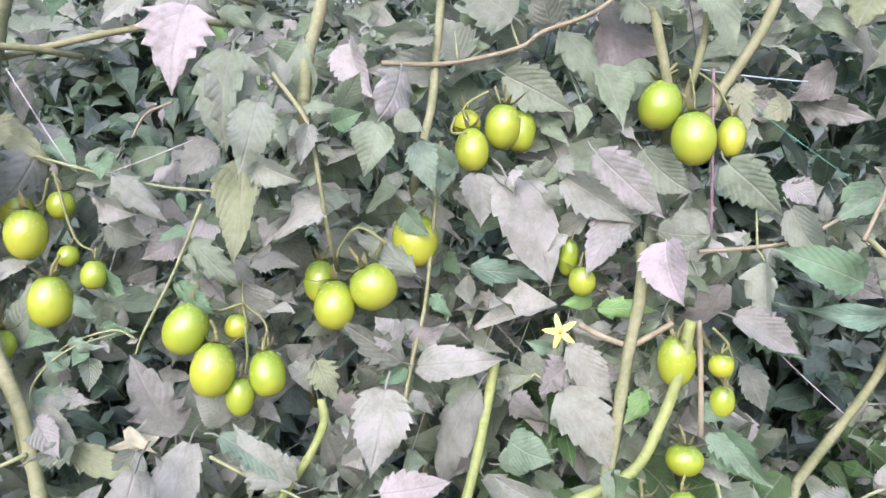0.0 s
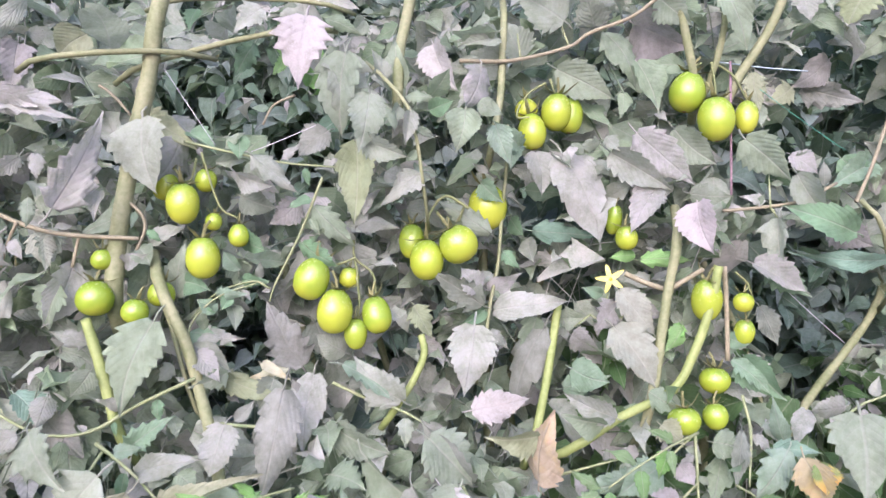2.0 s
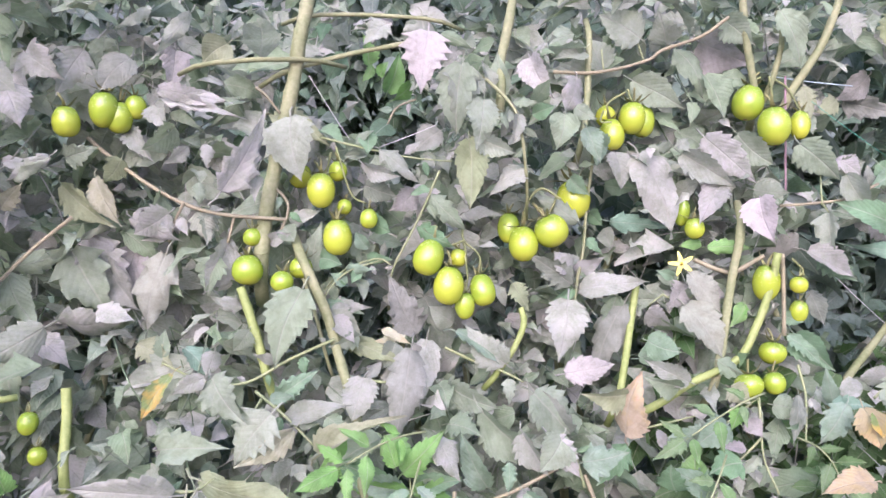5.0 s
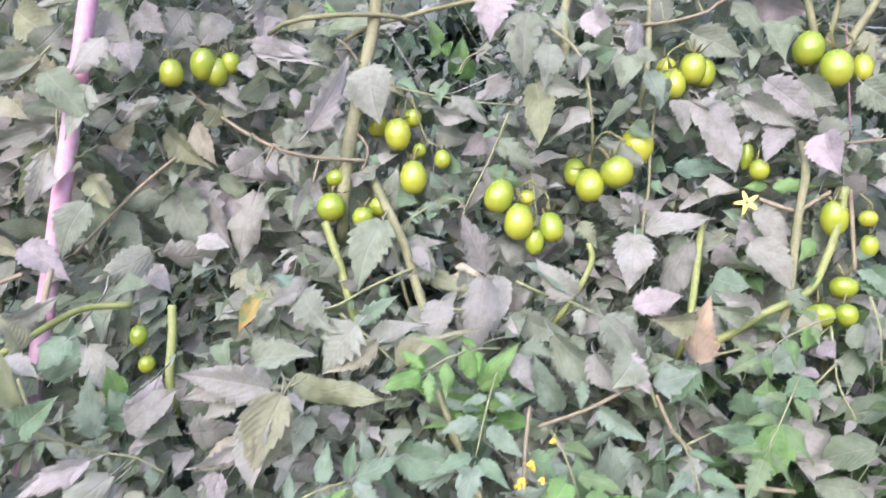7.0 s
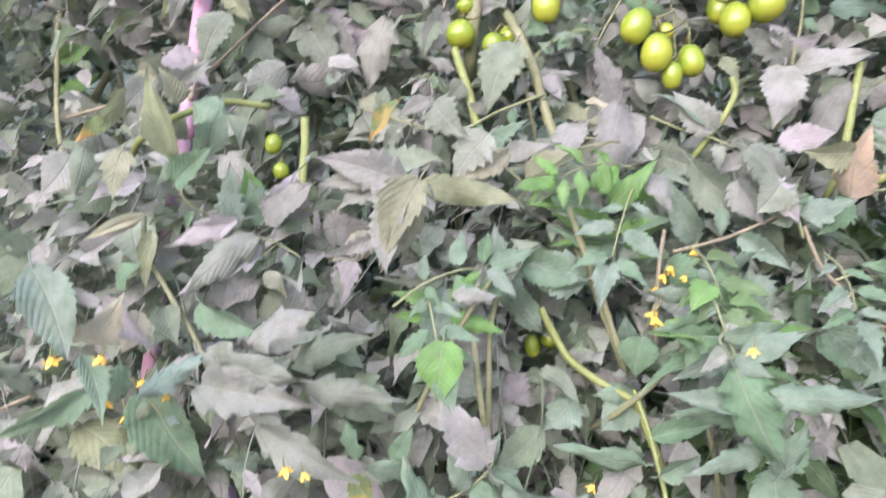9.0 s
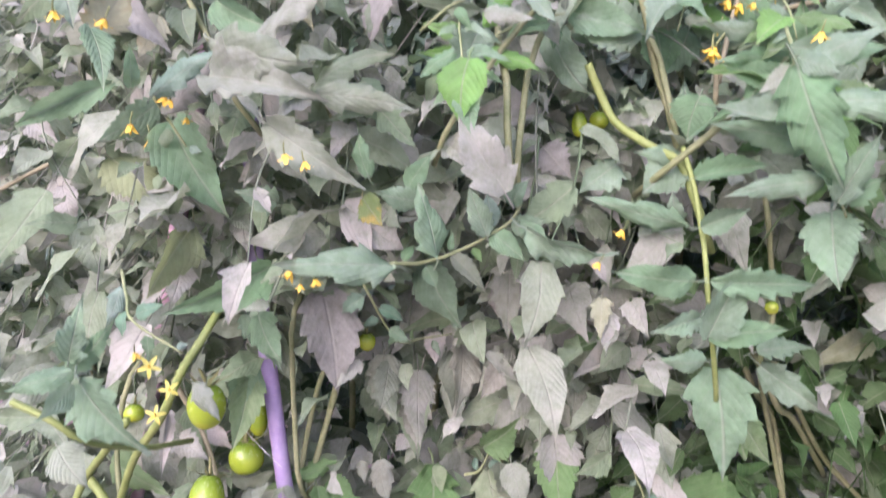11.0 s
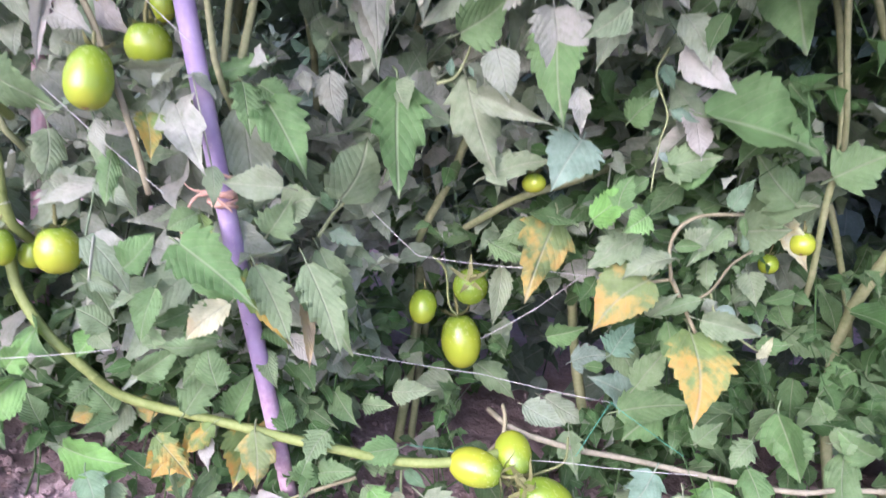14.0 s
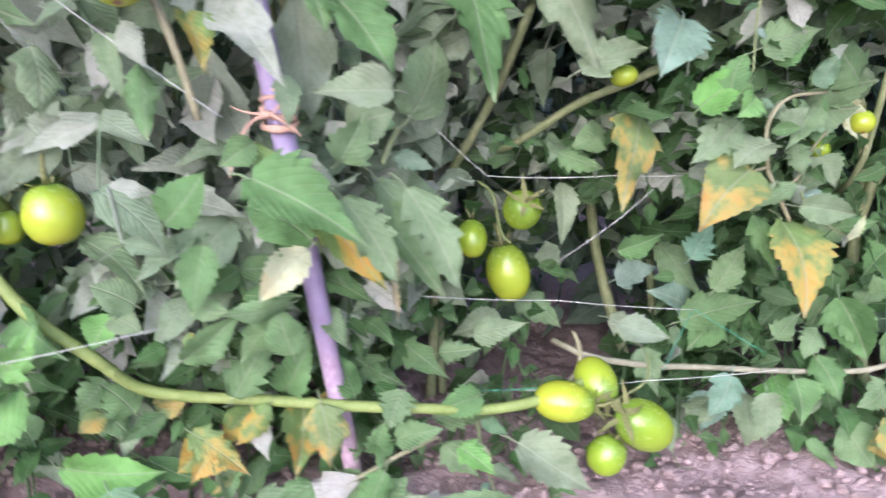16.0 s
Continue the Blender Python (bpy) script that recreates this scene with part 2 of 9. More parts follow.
def smooth_line(points, steps=5):
    """A rounded line through the points."""
    p = [Vector(v) for v in points]
    if len(p) == 2:
        return [p[0].lerp(p[1], k / 4) for k in range(5)]
    p = [2 * p[0] - p[1], *p, 2 * p[-1] - p[-2]]
    line = []
    for a, b, c, d in zip(p, p[1:], p[2:], p[3:]):
        for k in range(steps):
            t = k / steps
            line.append(0.5 * (2 * b + (c - a) * t + (2 * a - 5 * b + 4 * c - d) * t * t + (3 * b - a - 3 * c + d) * t**3))
    return line + [p[-2]]


def tube(bm, line, radius, end_radius=None, sides=8, rough=0.0):
    """A tube along a line, closed at both ends."""
    end_radius = radius if end_radius is None else end_radius
    side = Vector((1, 0, 0))
    rings = []
    for n, at in enumerate(line):
        way = (line[min(n + 1, len(line) - 1)] - line[max(n - 1, 0)]).normalized()
        side = (side - way * side.dot(way))
        side = side.normalized() if side.length > 1e-4 else way.orthogonal().normalized()
        over = way.cross(side)
        r = radius + (end_radius - radius) * n / (len(line) - 1)
        r *= 1 + rough * (noise.noise(at * 45) + 0.6 * noise.noise(at * 120))
        rings.append([bm.verts.new(at + r * (math.cos(a) * side + math.sin(a) * over)) for a in (2 * math.pi * k / sides for k in range(sides))])
    for a, b in zip(rings, rings[1:]):
        for k in range(sides):
            bm.faces.new((a[k], a[(k + 1) % sides], b[(k + 1) % sides], b[k]))
    bm.faces.new(rings[0][::-1])
    bm.faces.new(rings[-1])
    return bm


def tooth_marks(r, teeth):
    """Uneven notches along one edge of a leaflet, from base to tip."""
    marks = [r.uniform(0.02, 0.07)]
    while marks[-1] < 0.93:
        marks.append(marks[-1] + r.uniform(0.65, 1.35) / teeth * (1.15 - 0.45 * marks[-1]))
    return marks


def along_tooth(t, marks):
    """0 just past a notch, 1 at the tip of the tooth before the next notch."""
    for a, b in zip(marks, marks[1:]):
        if a <= t < b:
            return (t - a) / (b - a)
    return 0.5


def leaflet_shape(seed, teeth=8.5, columns=(-1, -0.8, -0.4, 0, 0.4, 0.8, 1), stalk=True, lobe=0.17):
    """Points, faces and places on the blade of a leaflet of length 1 along y and width 1, facing z."""
    r = random.Random(seed)
    deep = r.random() < 0.28
    teeth, lobe = teeth * r.uniform(0.8, 1.2) * (0.6 if deep else 1), lobe * r.uniform(0.6, 1.2) * (1.9 if deep else 1)
    fold, droop, bow, wave = r.uniform(-0.12, 0.5), r.uniform(0.10, 0.6), r.uniform(-0.09, 0.09), r.uniform(0.02, 0.07)
    twist, phase, curl = r.uniform(-0.6, 0.6), r.uniform(0, 6), r.uniform(-0.14, 0.03)
    belly, tip = r.uniform(0.66, 0.9), r.uniform(1.25, 1.7)
    edges = (tooth_marks(r, teeth), tooth_marks(r, teeth))
    if lobe > 0:
        ts = {0.0, 1.0}
        for marks in edges:
            for p, q in zip(marks, marks[1:]):
                ts.update(round(v, 3) for v in ((p + 0.004, p + 0.55 * (q - p), q - 0.004) if len(columns) > 3 else (p + 0.006, q - 0.006)) if v < 0.985)
        ts = sorted(ts)
    else:
        ts = [k / 6 for k in range(7)]
    points, faces, places = [], [], []
    for j, t in enumerate(ts):
        inside = 0 < j < len(ts) - 1
        for s in columns:
            u = along_tooth(t, edges[s > 0])
            full = 0.54 * (t**belly) * ((1 - t) ** tip) / (belly**belly * tip**tip / (belly + tip) ** (belly + tip))
            notch = lobe * (1 - u) ** 0.9 * (1.45 - 0.9 * t) * max(0.0, abs(s) - 0.7) / 0.3
            x = s * (full * (1 - notch) if inside else 0.004)
            z = fold * abs(x) * 1.1 - droop * (t - 0.35) ** 2 + wave * abs(s) * math.sin(t * 11 + phase + (2 if s > 0 else 0))
            z += twist * (t - 0.3) * x + curl * s**4 * full
            points.append((x + bow * math.sin(math.pi * t), t - 0.06 * abs(s) * (1 - t) * inside, z))
            places.append((x + 0.5, t))
    n = len(columns)
    for j in range(len(ts) - 1):
        for k in range(n - 1):
            a = j * n + k
            faces.append((a, a + 1, a + n + 1, a + n))
    if stalk:
        start = len(points)
        for k, (y, z, w) in enumerate(((0.02, -droop * 0.12, 0.02), (-0.10, -0.07, 0.022), (-0.2, -0.2, 0.025))):
            for a in range(4):
                points.append((w * math.cos(a * 1.571), y, z + w * math.sin(a * 1.571)))
                places.append((0.5, 0.1))
        for k in range(2):
            for a in range(4):
                b = start + 4 * k
                faces.append((b + a, b + (a + 1) % 4, b + 4 + (a + 1) % 4, b + 4 + a))
    return points, faces, places


def mesh_of(name, points, faces, places, material):
    mesh = bpy.data.meshes.new(name)
    mesh.from_pydata(points, [], faces)
    layer = mesh.uv_layers.new(name="UVMap")
    corners = np.empty(len(mesh.loops), dtype=np.int32)
    mesh.loops.foreach_get("vertex_index", corners)
    layer.data.foreach_set("uv", np.asarray(places, dtype=np.float32)[corners].ravel())
    mesh.polygons.foreach_set("use_smooth", [True] * len(mesh.polygons))
    mesh.materials.append(material)
    return mesh


SHAPES = [leaflet_shape(100 + k) for k in range(24)]
LEAF_MESHES = {}
PLANTS = []
STALKS = []  # leaf stalks that carry small side leaflets
FRUIT = []  # place and width of each tomato
FORE = []  # what stands in front: x, y, z and the room to keep clear
ROOTS = (-1.2, -0.82, -0.5, -0.2, 0.1, 0.42, 0.8)


def leaf(plant, base, tip, width, facing, material):
    """One leaflet of a plant, from the base of its blade to its tip."""
    k = rng.randrange(len(SHAPES))
    if (k, material.name) not in LEAF_MESHES:
        LEAF_MESHES[k, material.name] = mesh_of("leaflet", *SHAPES[k], material)
    ob = new("leaflet", LEAF_MESHES[k, material.name])
    base, tip = Vector(base), Vector(tip)
    y = tip - base
    length = y.length
    width = min(width, 0.95 * length)
    y.normalize()
    z = Vector(facing)
    z = (z - y * z.dot(y)).normalized()
    x = y.cross(z)
    turn = Matrix((x, y, z)).transposed().to_4x4()
    mirror = rng.choice((-1, 1))
    ob.matrix_basis = Matrix.Translation(base - PLANTS[plant].location) @ turn @ Matrix.Diagonal((mirror * width * 1.04, length, length * 0.8, 1))
    ob.parent = PLANTS[plant]
    FORE.append((*(base.lerp(tip, 0.4)), 0.30 * width))
    return ob


STEM_LOOK = {"stem": (STEM, ""), "side_shoot": (SHOOT, "brownish dusty side shoot"), "vine": (VINE, "bare grey-brown stem"), "petiole": (PETIOLE, ""), "fruit_stalk": (STALK, ""), "cut_stem": (CUT_STEM, "bare yellow-green stem")}


def stem(plant, name, radius, *points, clear=True, bare=False):
    """A stem, side shoot or stalk through the points."""
    material, label = STEM_LOOK[name]
    at = PLANTS[plant].location
    line = [v - at for v in smooth_line(points)]
    if clear:
        FORE.extend((*(v + at), radius) for v in line)
    length = sum((b - a).length for a, b in zip(line, line[1:]))
    if length > 0.045 and not bare and (name == "petiole" or (name in ("stem", "side_shoot") and radius < 0.0024)):
        STALKS.append((plant, points))
    if clear and name in ("stem", "cut_stem", "vine"):  # the ends run on into the plant
        def run_on(a, b):
            way = (a - b).normalized()
            return [a + way * 0.030 * k + Vector((0, 0.009 * k * k, 0)) for k in (1, 2)]
        if name != "cut_stem":
            line = run_on(line[0], line[1])[::-1] + line
        line = line + run_on(line[-1], line[-2])
    bm = bmesh.new()
    slim = {"stem": 1.0, "cut_stem": 1.0, "vine": 0.8, "side_shoot": 0.9, "petiole": 0.6, "fruit_stalk": 0.8}[name]
    tube(bm, line, radius, radius * slim, 8 if radius > 0.003 else 6, 0.10)
    if name in ("stem", "cut_stem", "vine", "side_shoot") and radius > 0.0035:
        for n in range(3, len(line) - 1, 4):
            bump = line[n]
            bmesh.ops.create_icosphere(bm, subdivisions=1, radius=radius * 1.18, matrix=Matrix.Translation(bump))
    return part(name, bm, material, PLANTS[plant], label)


def tomato_mesh(seed):
    """A plum tomato of width 1 and length 1, its stem end up."""
    r = random.Random(seed)
    bm = bmesh.new()
    rows, sides, egg, flat = 14, 20, r.uniform(-0.10, 0.06), r.uniform(0.75, 0.95)
    rings = []
    for j in range(1, rows):
        a = math.pi * j / rows
        w = 0.5 * math.sin(a) ** flat * (1 + egg * math.cos(a))
        z = 0.5 * math.cos(a) - (0.05 * math.exp(-((w / 0.12) ** 2)) if a < 1 else 0)
        ring = []
        for k in range(sides):
            b = 2 * math.pi * k / sides
            lobes = 1 + 0.012 * math.cos(3 * b + seed) * (1 + math.cos(a))
            ring.append(bm.verts.new((w * lobes * math.cos(b), w * lobes * math.sin(b), z)))
        rings.append(ring)
    top, foot = bm.verts.new((0, 0, 0.44)), bm.verts.new((0, 0, -0.503))
    for k in range(sides):
        n = (k + 1) % sides
        bm.faces.new((top, rings[0][k], rings[0][n]))
        bm.faces.new((foot, rings[-1][n], rings[-1][k]))
        for p, q in zip(rings, rings[1:]):
            bm.faces.new((p[k], q[k], q[n], p[n]))
    mesh = bpy.data.meshes.new("tomato")
    bm.to_mesh(mesh)
    bm.free()
    for face in mesh.polygons:
        face.use_smooth = True
    mesh.materials.append(TOMATO)
    return mesh


def calyx_mesh(seed):
    """Five or six narrow curled sepals and a bent stalk, for a tomato of width 1 whose stem end is at the origin."""
    r = random.Random(seed)
    bm = bmesh.new()
    count = r.choice((5, 5, 6))
    for s in range(count):
        a = 2 * math.pi * (s + r.uniform(-0.2, 0.2)) / count
        lift, long = r.uniform(0.05, 0.45), r.uniform(0.48, 0.78)
        out, across = Vector((math.cos(a), math.sin(a), 0)), Vector((-math.sin(a), math.cos(a), 0))
        rows = []
        for k in range(6):
            t = k / 5
            w = 0.095 * (1 - t) ** 0.7 * (0.7 + 1.2 * t * (1 - t)) + 0.004
            mid = out * long * t + Vector((0, 0, 0.02 + lift * t * t * 1.5 - 0.14 * t * t + 0.03 * math.sin(7 * t + s)))
            rows.append([bm.verts.new(mid - across * w), bm.verts.new(mid + Vector((0, 0, -0.012))), bm.verts.new(mid + across * w)])
        for p, q in zip(rows, rows[1:]):
            bm.faces.new((p[0], p[1], q[1], q[0]))
            bm.faces.new((p[1], p[2], q[2], q[1]))
    lean = r.uniform(0, 6.28)
    line = [Vector((0.22 * t * t * math.cos(lean), 0.22 * t * t * math.sin(lean), 0.55 * t - 0.03)) for t in (0, 0.25, 0.5, 0.75, 1)]
    tube(bm, line, 0.045, 0.04, 6)
    bmesh.ops.create_icosphere(bm, subdivisions=1, radius=0.065, matrix=Matrix.Translation(line[2]))
    mesh = bpy.data.meshes.new("calyx")
    bm.to_mesh(mesh)
    bm.free()
    for face in mesh.polygons:
        face.use_smooth = True
    mesh.materials.append(SEPAL)
    return mesh


TOMATO_MESHES = [tomato_mesh(k) for k in range(6)]
CALYX_MESHES = [calyx_mesh(k) for k in range(8)]


def tomato(plant, centre, width, length, down):
    """A green plum tomato with its calyx; down: the way its blossom end points."""
    z = -Vector(down).normalized()
    turn = z.to_track_quat("Z", "Y").to_matrix().to_4x4() @ pose(0, 0, 0, 0, 0, rng.uniform(0, 360))
    ob = new("tomato", rng.choice(TOMATO_MESHES))
    ob.matrix_basis = Matrix.Translation(Vector(centre) - PLANTS[plant].location) @ turn @ Matrix.Diagonal((width, width, length, 1))
    ob.parent = PLANTS[plant]
    cap = new("calyx", rng.choice(CALYX_MESHES))
    cap.parent = ob
    cap.matrix_basis = Matrix.Translation((0, 0, 0.455)) @ Matrix.Diagonal((1, 1, width / length, 1))
    tagged(cap, "dry green star-shaped calyx")
    FRUIT.append((Vector(centre), width))
    FORE.append((*centre, width * 0.62))
    return ob


def open_flower(plant, centre, size, facing):
    """A star flower seen open: six pointed petals round a cone of anthers."""
    z = Vector(facing).normalized()
    FORE.append((*centre, size * 0.6))
    turn = z.to_track_quat("Z", "Y").to_matrix().to_4x4() @ pose(0, 0, 0, 0, 0, rng.uniform(0, 60))
    m = Matrix.Translation(Vector(centre) - PLANTS[plant].location) @ turn @ Matrix.Scale(size, 4)
    bm = bmesh.new()
    for k in range(5):
        a = 2 * math.pi * k / 5
        out, across = Vector((math.cos(a), math.sin(a), 0)), Vector((-math.sin(a), math.cos(a), 0))
        rows = []
        for j in range(6):
            t = j / 5
            w = 0.105 * (1 - t) ** 0.75 * (0.75 + t) + 0.004
            mid = out * (0.05 + 0.48 * t) + Vector((0, 0, 0.05 * t - 0.16 * t * t))
            rows.append([bm.verts.new(mid - across * w), bm.verts.new(mid + Vector((0, 0, -0.02))), bm.verts.new(mid + across * w)])
        for p, q in zip(rows, rows[1:]):
            bm.faces.new((p[0], p[1], q[1], q[0]))
            bm.faces.new((p[1], p[2], q[2], q[1]))
    bm.transform(m)
    flower = part("flower", bm, PETAL, PLANTS[plant], "open pale yellow star-shaped flower")
    bm = bmesh.new()
    tube(bm, [Vector((0, 0, h)) for h in (-0.12, 0.02, 0.14, 0.26)], 0.085, 0.03, 7)
    bm.transform(m)
    part("anther_cone", bm, ANTHER, flower)


def drooping_flower(plant, centre, size, facing):
    """A small hanging flower with petals bent back round a yellow cone."""
    FORE.append((*centre, size * 0.6))
    lean = Vector((rng.uniform(-0.5, 0.5), rng.uniform(-0.5, 0.1), 1)).normalized()
    turn = lean.to_track_quat("Z", "Y").to_matrix().to_4x4() @ pose(0, 0, 0, 0, 0, rng.uniform(0, 60))
    m = Matrix.Translation(Vector(centre) - PLANTS[plant].location) @ turn @ Matrix.Scale(size, 4)
    bm = bmesh.new()
    for k in range(5):
        a = 2 * math.pi * k / 5
        out, across = Vector((math.cos(a), math.sin(a), 0)), Vector((-math.sin(a), math.cos(a), 0))
        bend = rng.uniform(0.2, 0.7)
        rows = []
        for j in range(6):
            t = j / 5
            w = 0.19 * (1 - t) ** 0.75 * (0.7 + t) + 0.004
            mid = out * (0.05 + 0.46 * t) + Vector((0, 0, 0.28 - 0.75 * t * (1 - bend * t)))
            rows.append([bm.verts.new(mid - across * w), bm.verts.new(mid + Vector((0, 0, 0.02))), bm.verts.new(mid + across * w)])
        for p, q in zip(rows, rows[1:]):
            bm.faces.new((p[0], p[1], q[1], q[0]))
            bm.faces.new((p[1], p[2], q[2], q[1]))
    bm.transform(m)
    flower = part("flower", bm, PETAL_DEEP, PLANTS[plant], "drooping deep yellow flower")
    bm = bmesh.new()
    tube(bm, [Vector((0, 0, h)) for h in (0.28, 0.05, -0.12, -0.26)], 0.12, 0.05, 7)
    bm.transform(m)
    part("anther_cone", bm, ANTHER, flower)
    bm = bmesh.new()
    tube(bm, [Vector((0.10 * h * h, 0, 0.26 + 0.6 * h)) for h in (0, 0.4, 0.8, 1.2)], 0.05, 0.045, 6)
    bm.transform(m)
    part("flower_stalk", bm, STALK, flower, "thin green flower stalk")


CORDS = {
    "string_white": (CORD_WHITE, "string", "thin white nylon string tied between the plants"),
    "string_green": (CORD_GREEN, "string", "thin green plastic string tied between the plants"),
    "string_blue": (CORD_BLUE, "string", "blue-grey twine stretched behind the tomatoes"),
    "twine_purple": (CORD_PURPLE, "twine", "purple-brown cloth twine holding up a tomato stem"),
}


def cord(look_of, radius, *points):
    """A string stretched from point to point."""
    material, name, label = CORDS[look_of]
    bm = bmesh.new()
    line = [Vector(v) for v in points]
    fine = []
    for a, b in zip(line, line[1:]):
        n = max(2, int((b - a).length / 0.02))
        sag = 0.01 * (b - a).length
        fine += [a.lerp(b, k / n) - Vector((0, 0, 4 * sag * (k / n) * (1 - k / n))) for k in range(n)]
    FORE.extend((*v, 0.004) for v in fine)
    tube(bm, fine + [line[-1]], radius, radius, 6, 0.15 if "twine" in look_of else 0.05)
    ob = part(name, bm, material, None)
    tagged(ob, label, "string", "strings that hold the plants")


# ---- ground ----
def ground():
    """One sheet of dry lumpy soil that reaches the horizon, fine near the row."""
    near_x, near_y = np.arange(-1.5, 0.9, 0.010), np.arange(0.1, 1.3, 0.010)
    xs = np.concatenate([[-900, -200, -40, -10, -4, -2.2], near_x, [1.6, 3, 8, 30, 150, 900]])
    ys = np.concatenate([[-900, -200, -40, -8, -2, -0.7], near_y, [1.9, 2.6, 4, 8, 30, 150, 900]])
    points = []
    for y in ys:
        for x in xs:
            at = Vector((x, y, 0))
            fade = min(1.0, max(0.0, min(x + 1.5, 0.9 - x, y - 0.1, 1.3 - y) / 0.12))
            lumps = noise.noise(at * 11) * 0.014 + noise.noise(at * 24 + Vector((3, 1, 0))) * 0.008 + noise.noise(at * 55) * 0.008 + noise.noise(at * 110) * 0.007
            ridge = 0.03 * math.exp(-(((y - 0.78) / 0.28) ** 2))
            points.append((x, y, fade * (lumps + ridge - 0.030)))
    n = len(xs)
    faces = [(j * n + k, j * n + k + 1, (j + 1) * n + k + 1, (j + 1) * n + k) for j in range(len(ys) - 1) for k in range(n - 1)]
    mesh = bpy.data.meshes.new("ground")
    mesh.from_pydata(points, [], faces)
    mesh.polygons.foreach_set("use_smooth", [True] * len(mesh.polygons))
    mesh.materials.append(SOIL)
    tagged(new("ground", mesh), "dry pinkish-brown crumbly soil under the tomato row", "soil", kind="structure")


def clods():
    """Loose crumbs and lumps of dry soil on the ground in front of the row, as one mesh."""
    r = random.Random(5)
    bm = bmesh.new()
    bmesh.ops.create_icosphere(bm, subdivisions=1, radius=1.0)
    ball = [v.co.copy() for v in bm.verts]
    sides = [[v.index for v in f.verts] for f in bm.faces]
    bm.free()
    points, faces = [], []
    for _ in range(6500):
        x, y = r.uniform(-1.2, 0.5), 0.38 + 0.45 * r.random()
        size = 0.0018 + 0.0065 * r.random() ** 4
        ridge = 0.03 * math.exp(-(((y - 0.78) / 0.28) ** 2))
        centre, squash = Vector((x, y, ridge - 0.028 + 0.35 * size + 0.012 * noise.noise(Vector((x, y, 0)) * 11))), (1, r.uniform(0.7, 1.1), r.uniform(0.6, 0.9))
        start = len(points)
        for v in ball:
            swell = size * (1 + 0.55 * noise.noise(v * 1.3 + Vector((x, y, 0)) * 900))
            points.append(tuple(centre + Vector((v.x * squash[0], v.y * squash[1], v.z * squash[2])) * swell))
        faces.extend([start + k for k in side] for side in sides)
    mesh = bpy.data.meshes.new("soil_clods")
    mesh.from_pydata(points, [], faces)
    mesh.materials.append(SOIL)
    tagged(new("soil_clods", mesh), "loose pinkish-brown clods of dry soil on the ground", "soil", kind="stuff")


ground()
clods()

# ---- the tomato plants of the row ----
for n, x in enumerate(ROOTS):
    plant = new("tomato_plant")
    plant.location = (x, 0.78 + 0.02 * (n % 2), 0.0)
    tagged(plant, "dusty tomato plant with green plum tomatoes, tied up with strings", "tomato plant", "tomato plants of the row")
    PLANTS.append(plant)

for n, x in enumerate(ROOTS):
    r = random.Random(40 + n)
    y = 0.78 + 0.02 * (n % 2)
    for k in range(2):
        way = [(x + 0.02 * k, y, -0.03)]
        for z in (0.25, 0.55, 0.9, 1.2, 1.45):
            way.append((x + r.uniform(-0.07, 0.07) + 0.05 * (k - 0.5), y + 0.08 + r.uniform(-0.03, 0.05) + 0.04 * k, z))
        stem(n, "stem", 0.0075 - 0.0015 * k, *way, clear=False)


FRONT_X = (-1.0, 0.2)
FRONT_Z = (0.0, 0.2)
FRONT = (
    (0.49, 0.51, 0.54, 0.59, 0.68, 0.70, 0.69, 0.69, 0.62),
    (0.45, 0.47, 0.51, 0.66, 0.69, 0.73, 0.78, 0.74, 0.64),
    (0.44, 0.44, 0.48, 0.59, 0.61, 0.70, 0.85, 0.71, 0.62),
    (0.44, 0.42, 0.43, 0.55, 0.58, 0.64, 0.66, 0.60, 0.56),
    (0.45, 0.33, 0.27, 0.40, 0.37, 0.44, 0.49, 0.52, 0.54),
    (0.45, 0.26, 0.29, 0.37, 0.40, 0.45, 0.53, 0.50, 0.58),
    (0.54, 0.32, 0.37, 0.47, 0.53, 0.55, 0.55, 0.54, 0.75),
    (0.63, 0.49, 0.54, 0.57, 0.60, 0.63, 0.64, 0.62, 0.71),
    (0.54, 0.48, 0.55, 0.59, 0.60, 0.61, 0.65, 0.67, 0.74),
    (0.51, 0.50, 0.59, 0.84, 0.80, 0.65, 0.67, 0.68, 0.69),
)


def front(x, z):
    """How far off the face of the row stands at a place: rows by height, columns along the row, 0.2 m apart."""
    u, v = min(7.999, max(0, (x - FRONT_X[0]) / FRONT_X[1])), min(8.999, max(0, (z - FRONT_Z[0]) / FRONT_Z[1]))
    a, b = int(u), int(v)
    u, v = u - a, v - b
    low = FRONT[b][a] * (1 - u) + FRONT[b][a + 1] * u
    high = FRONT[b + 1][a] * (1 - u) + FRONT[b + 1][a + 1] * u
    return low * (1 - v) + high * v


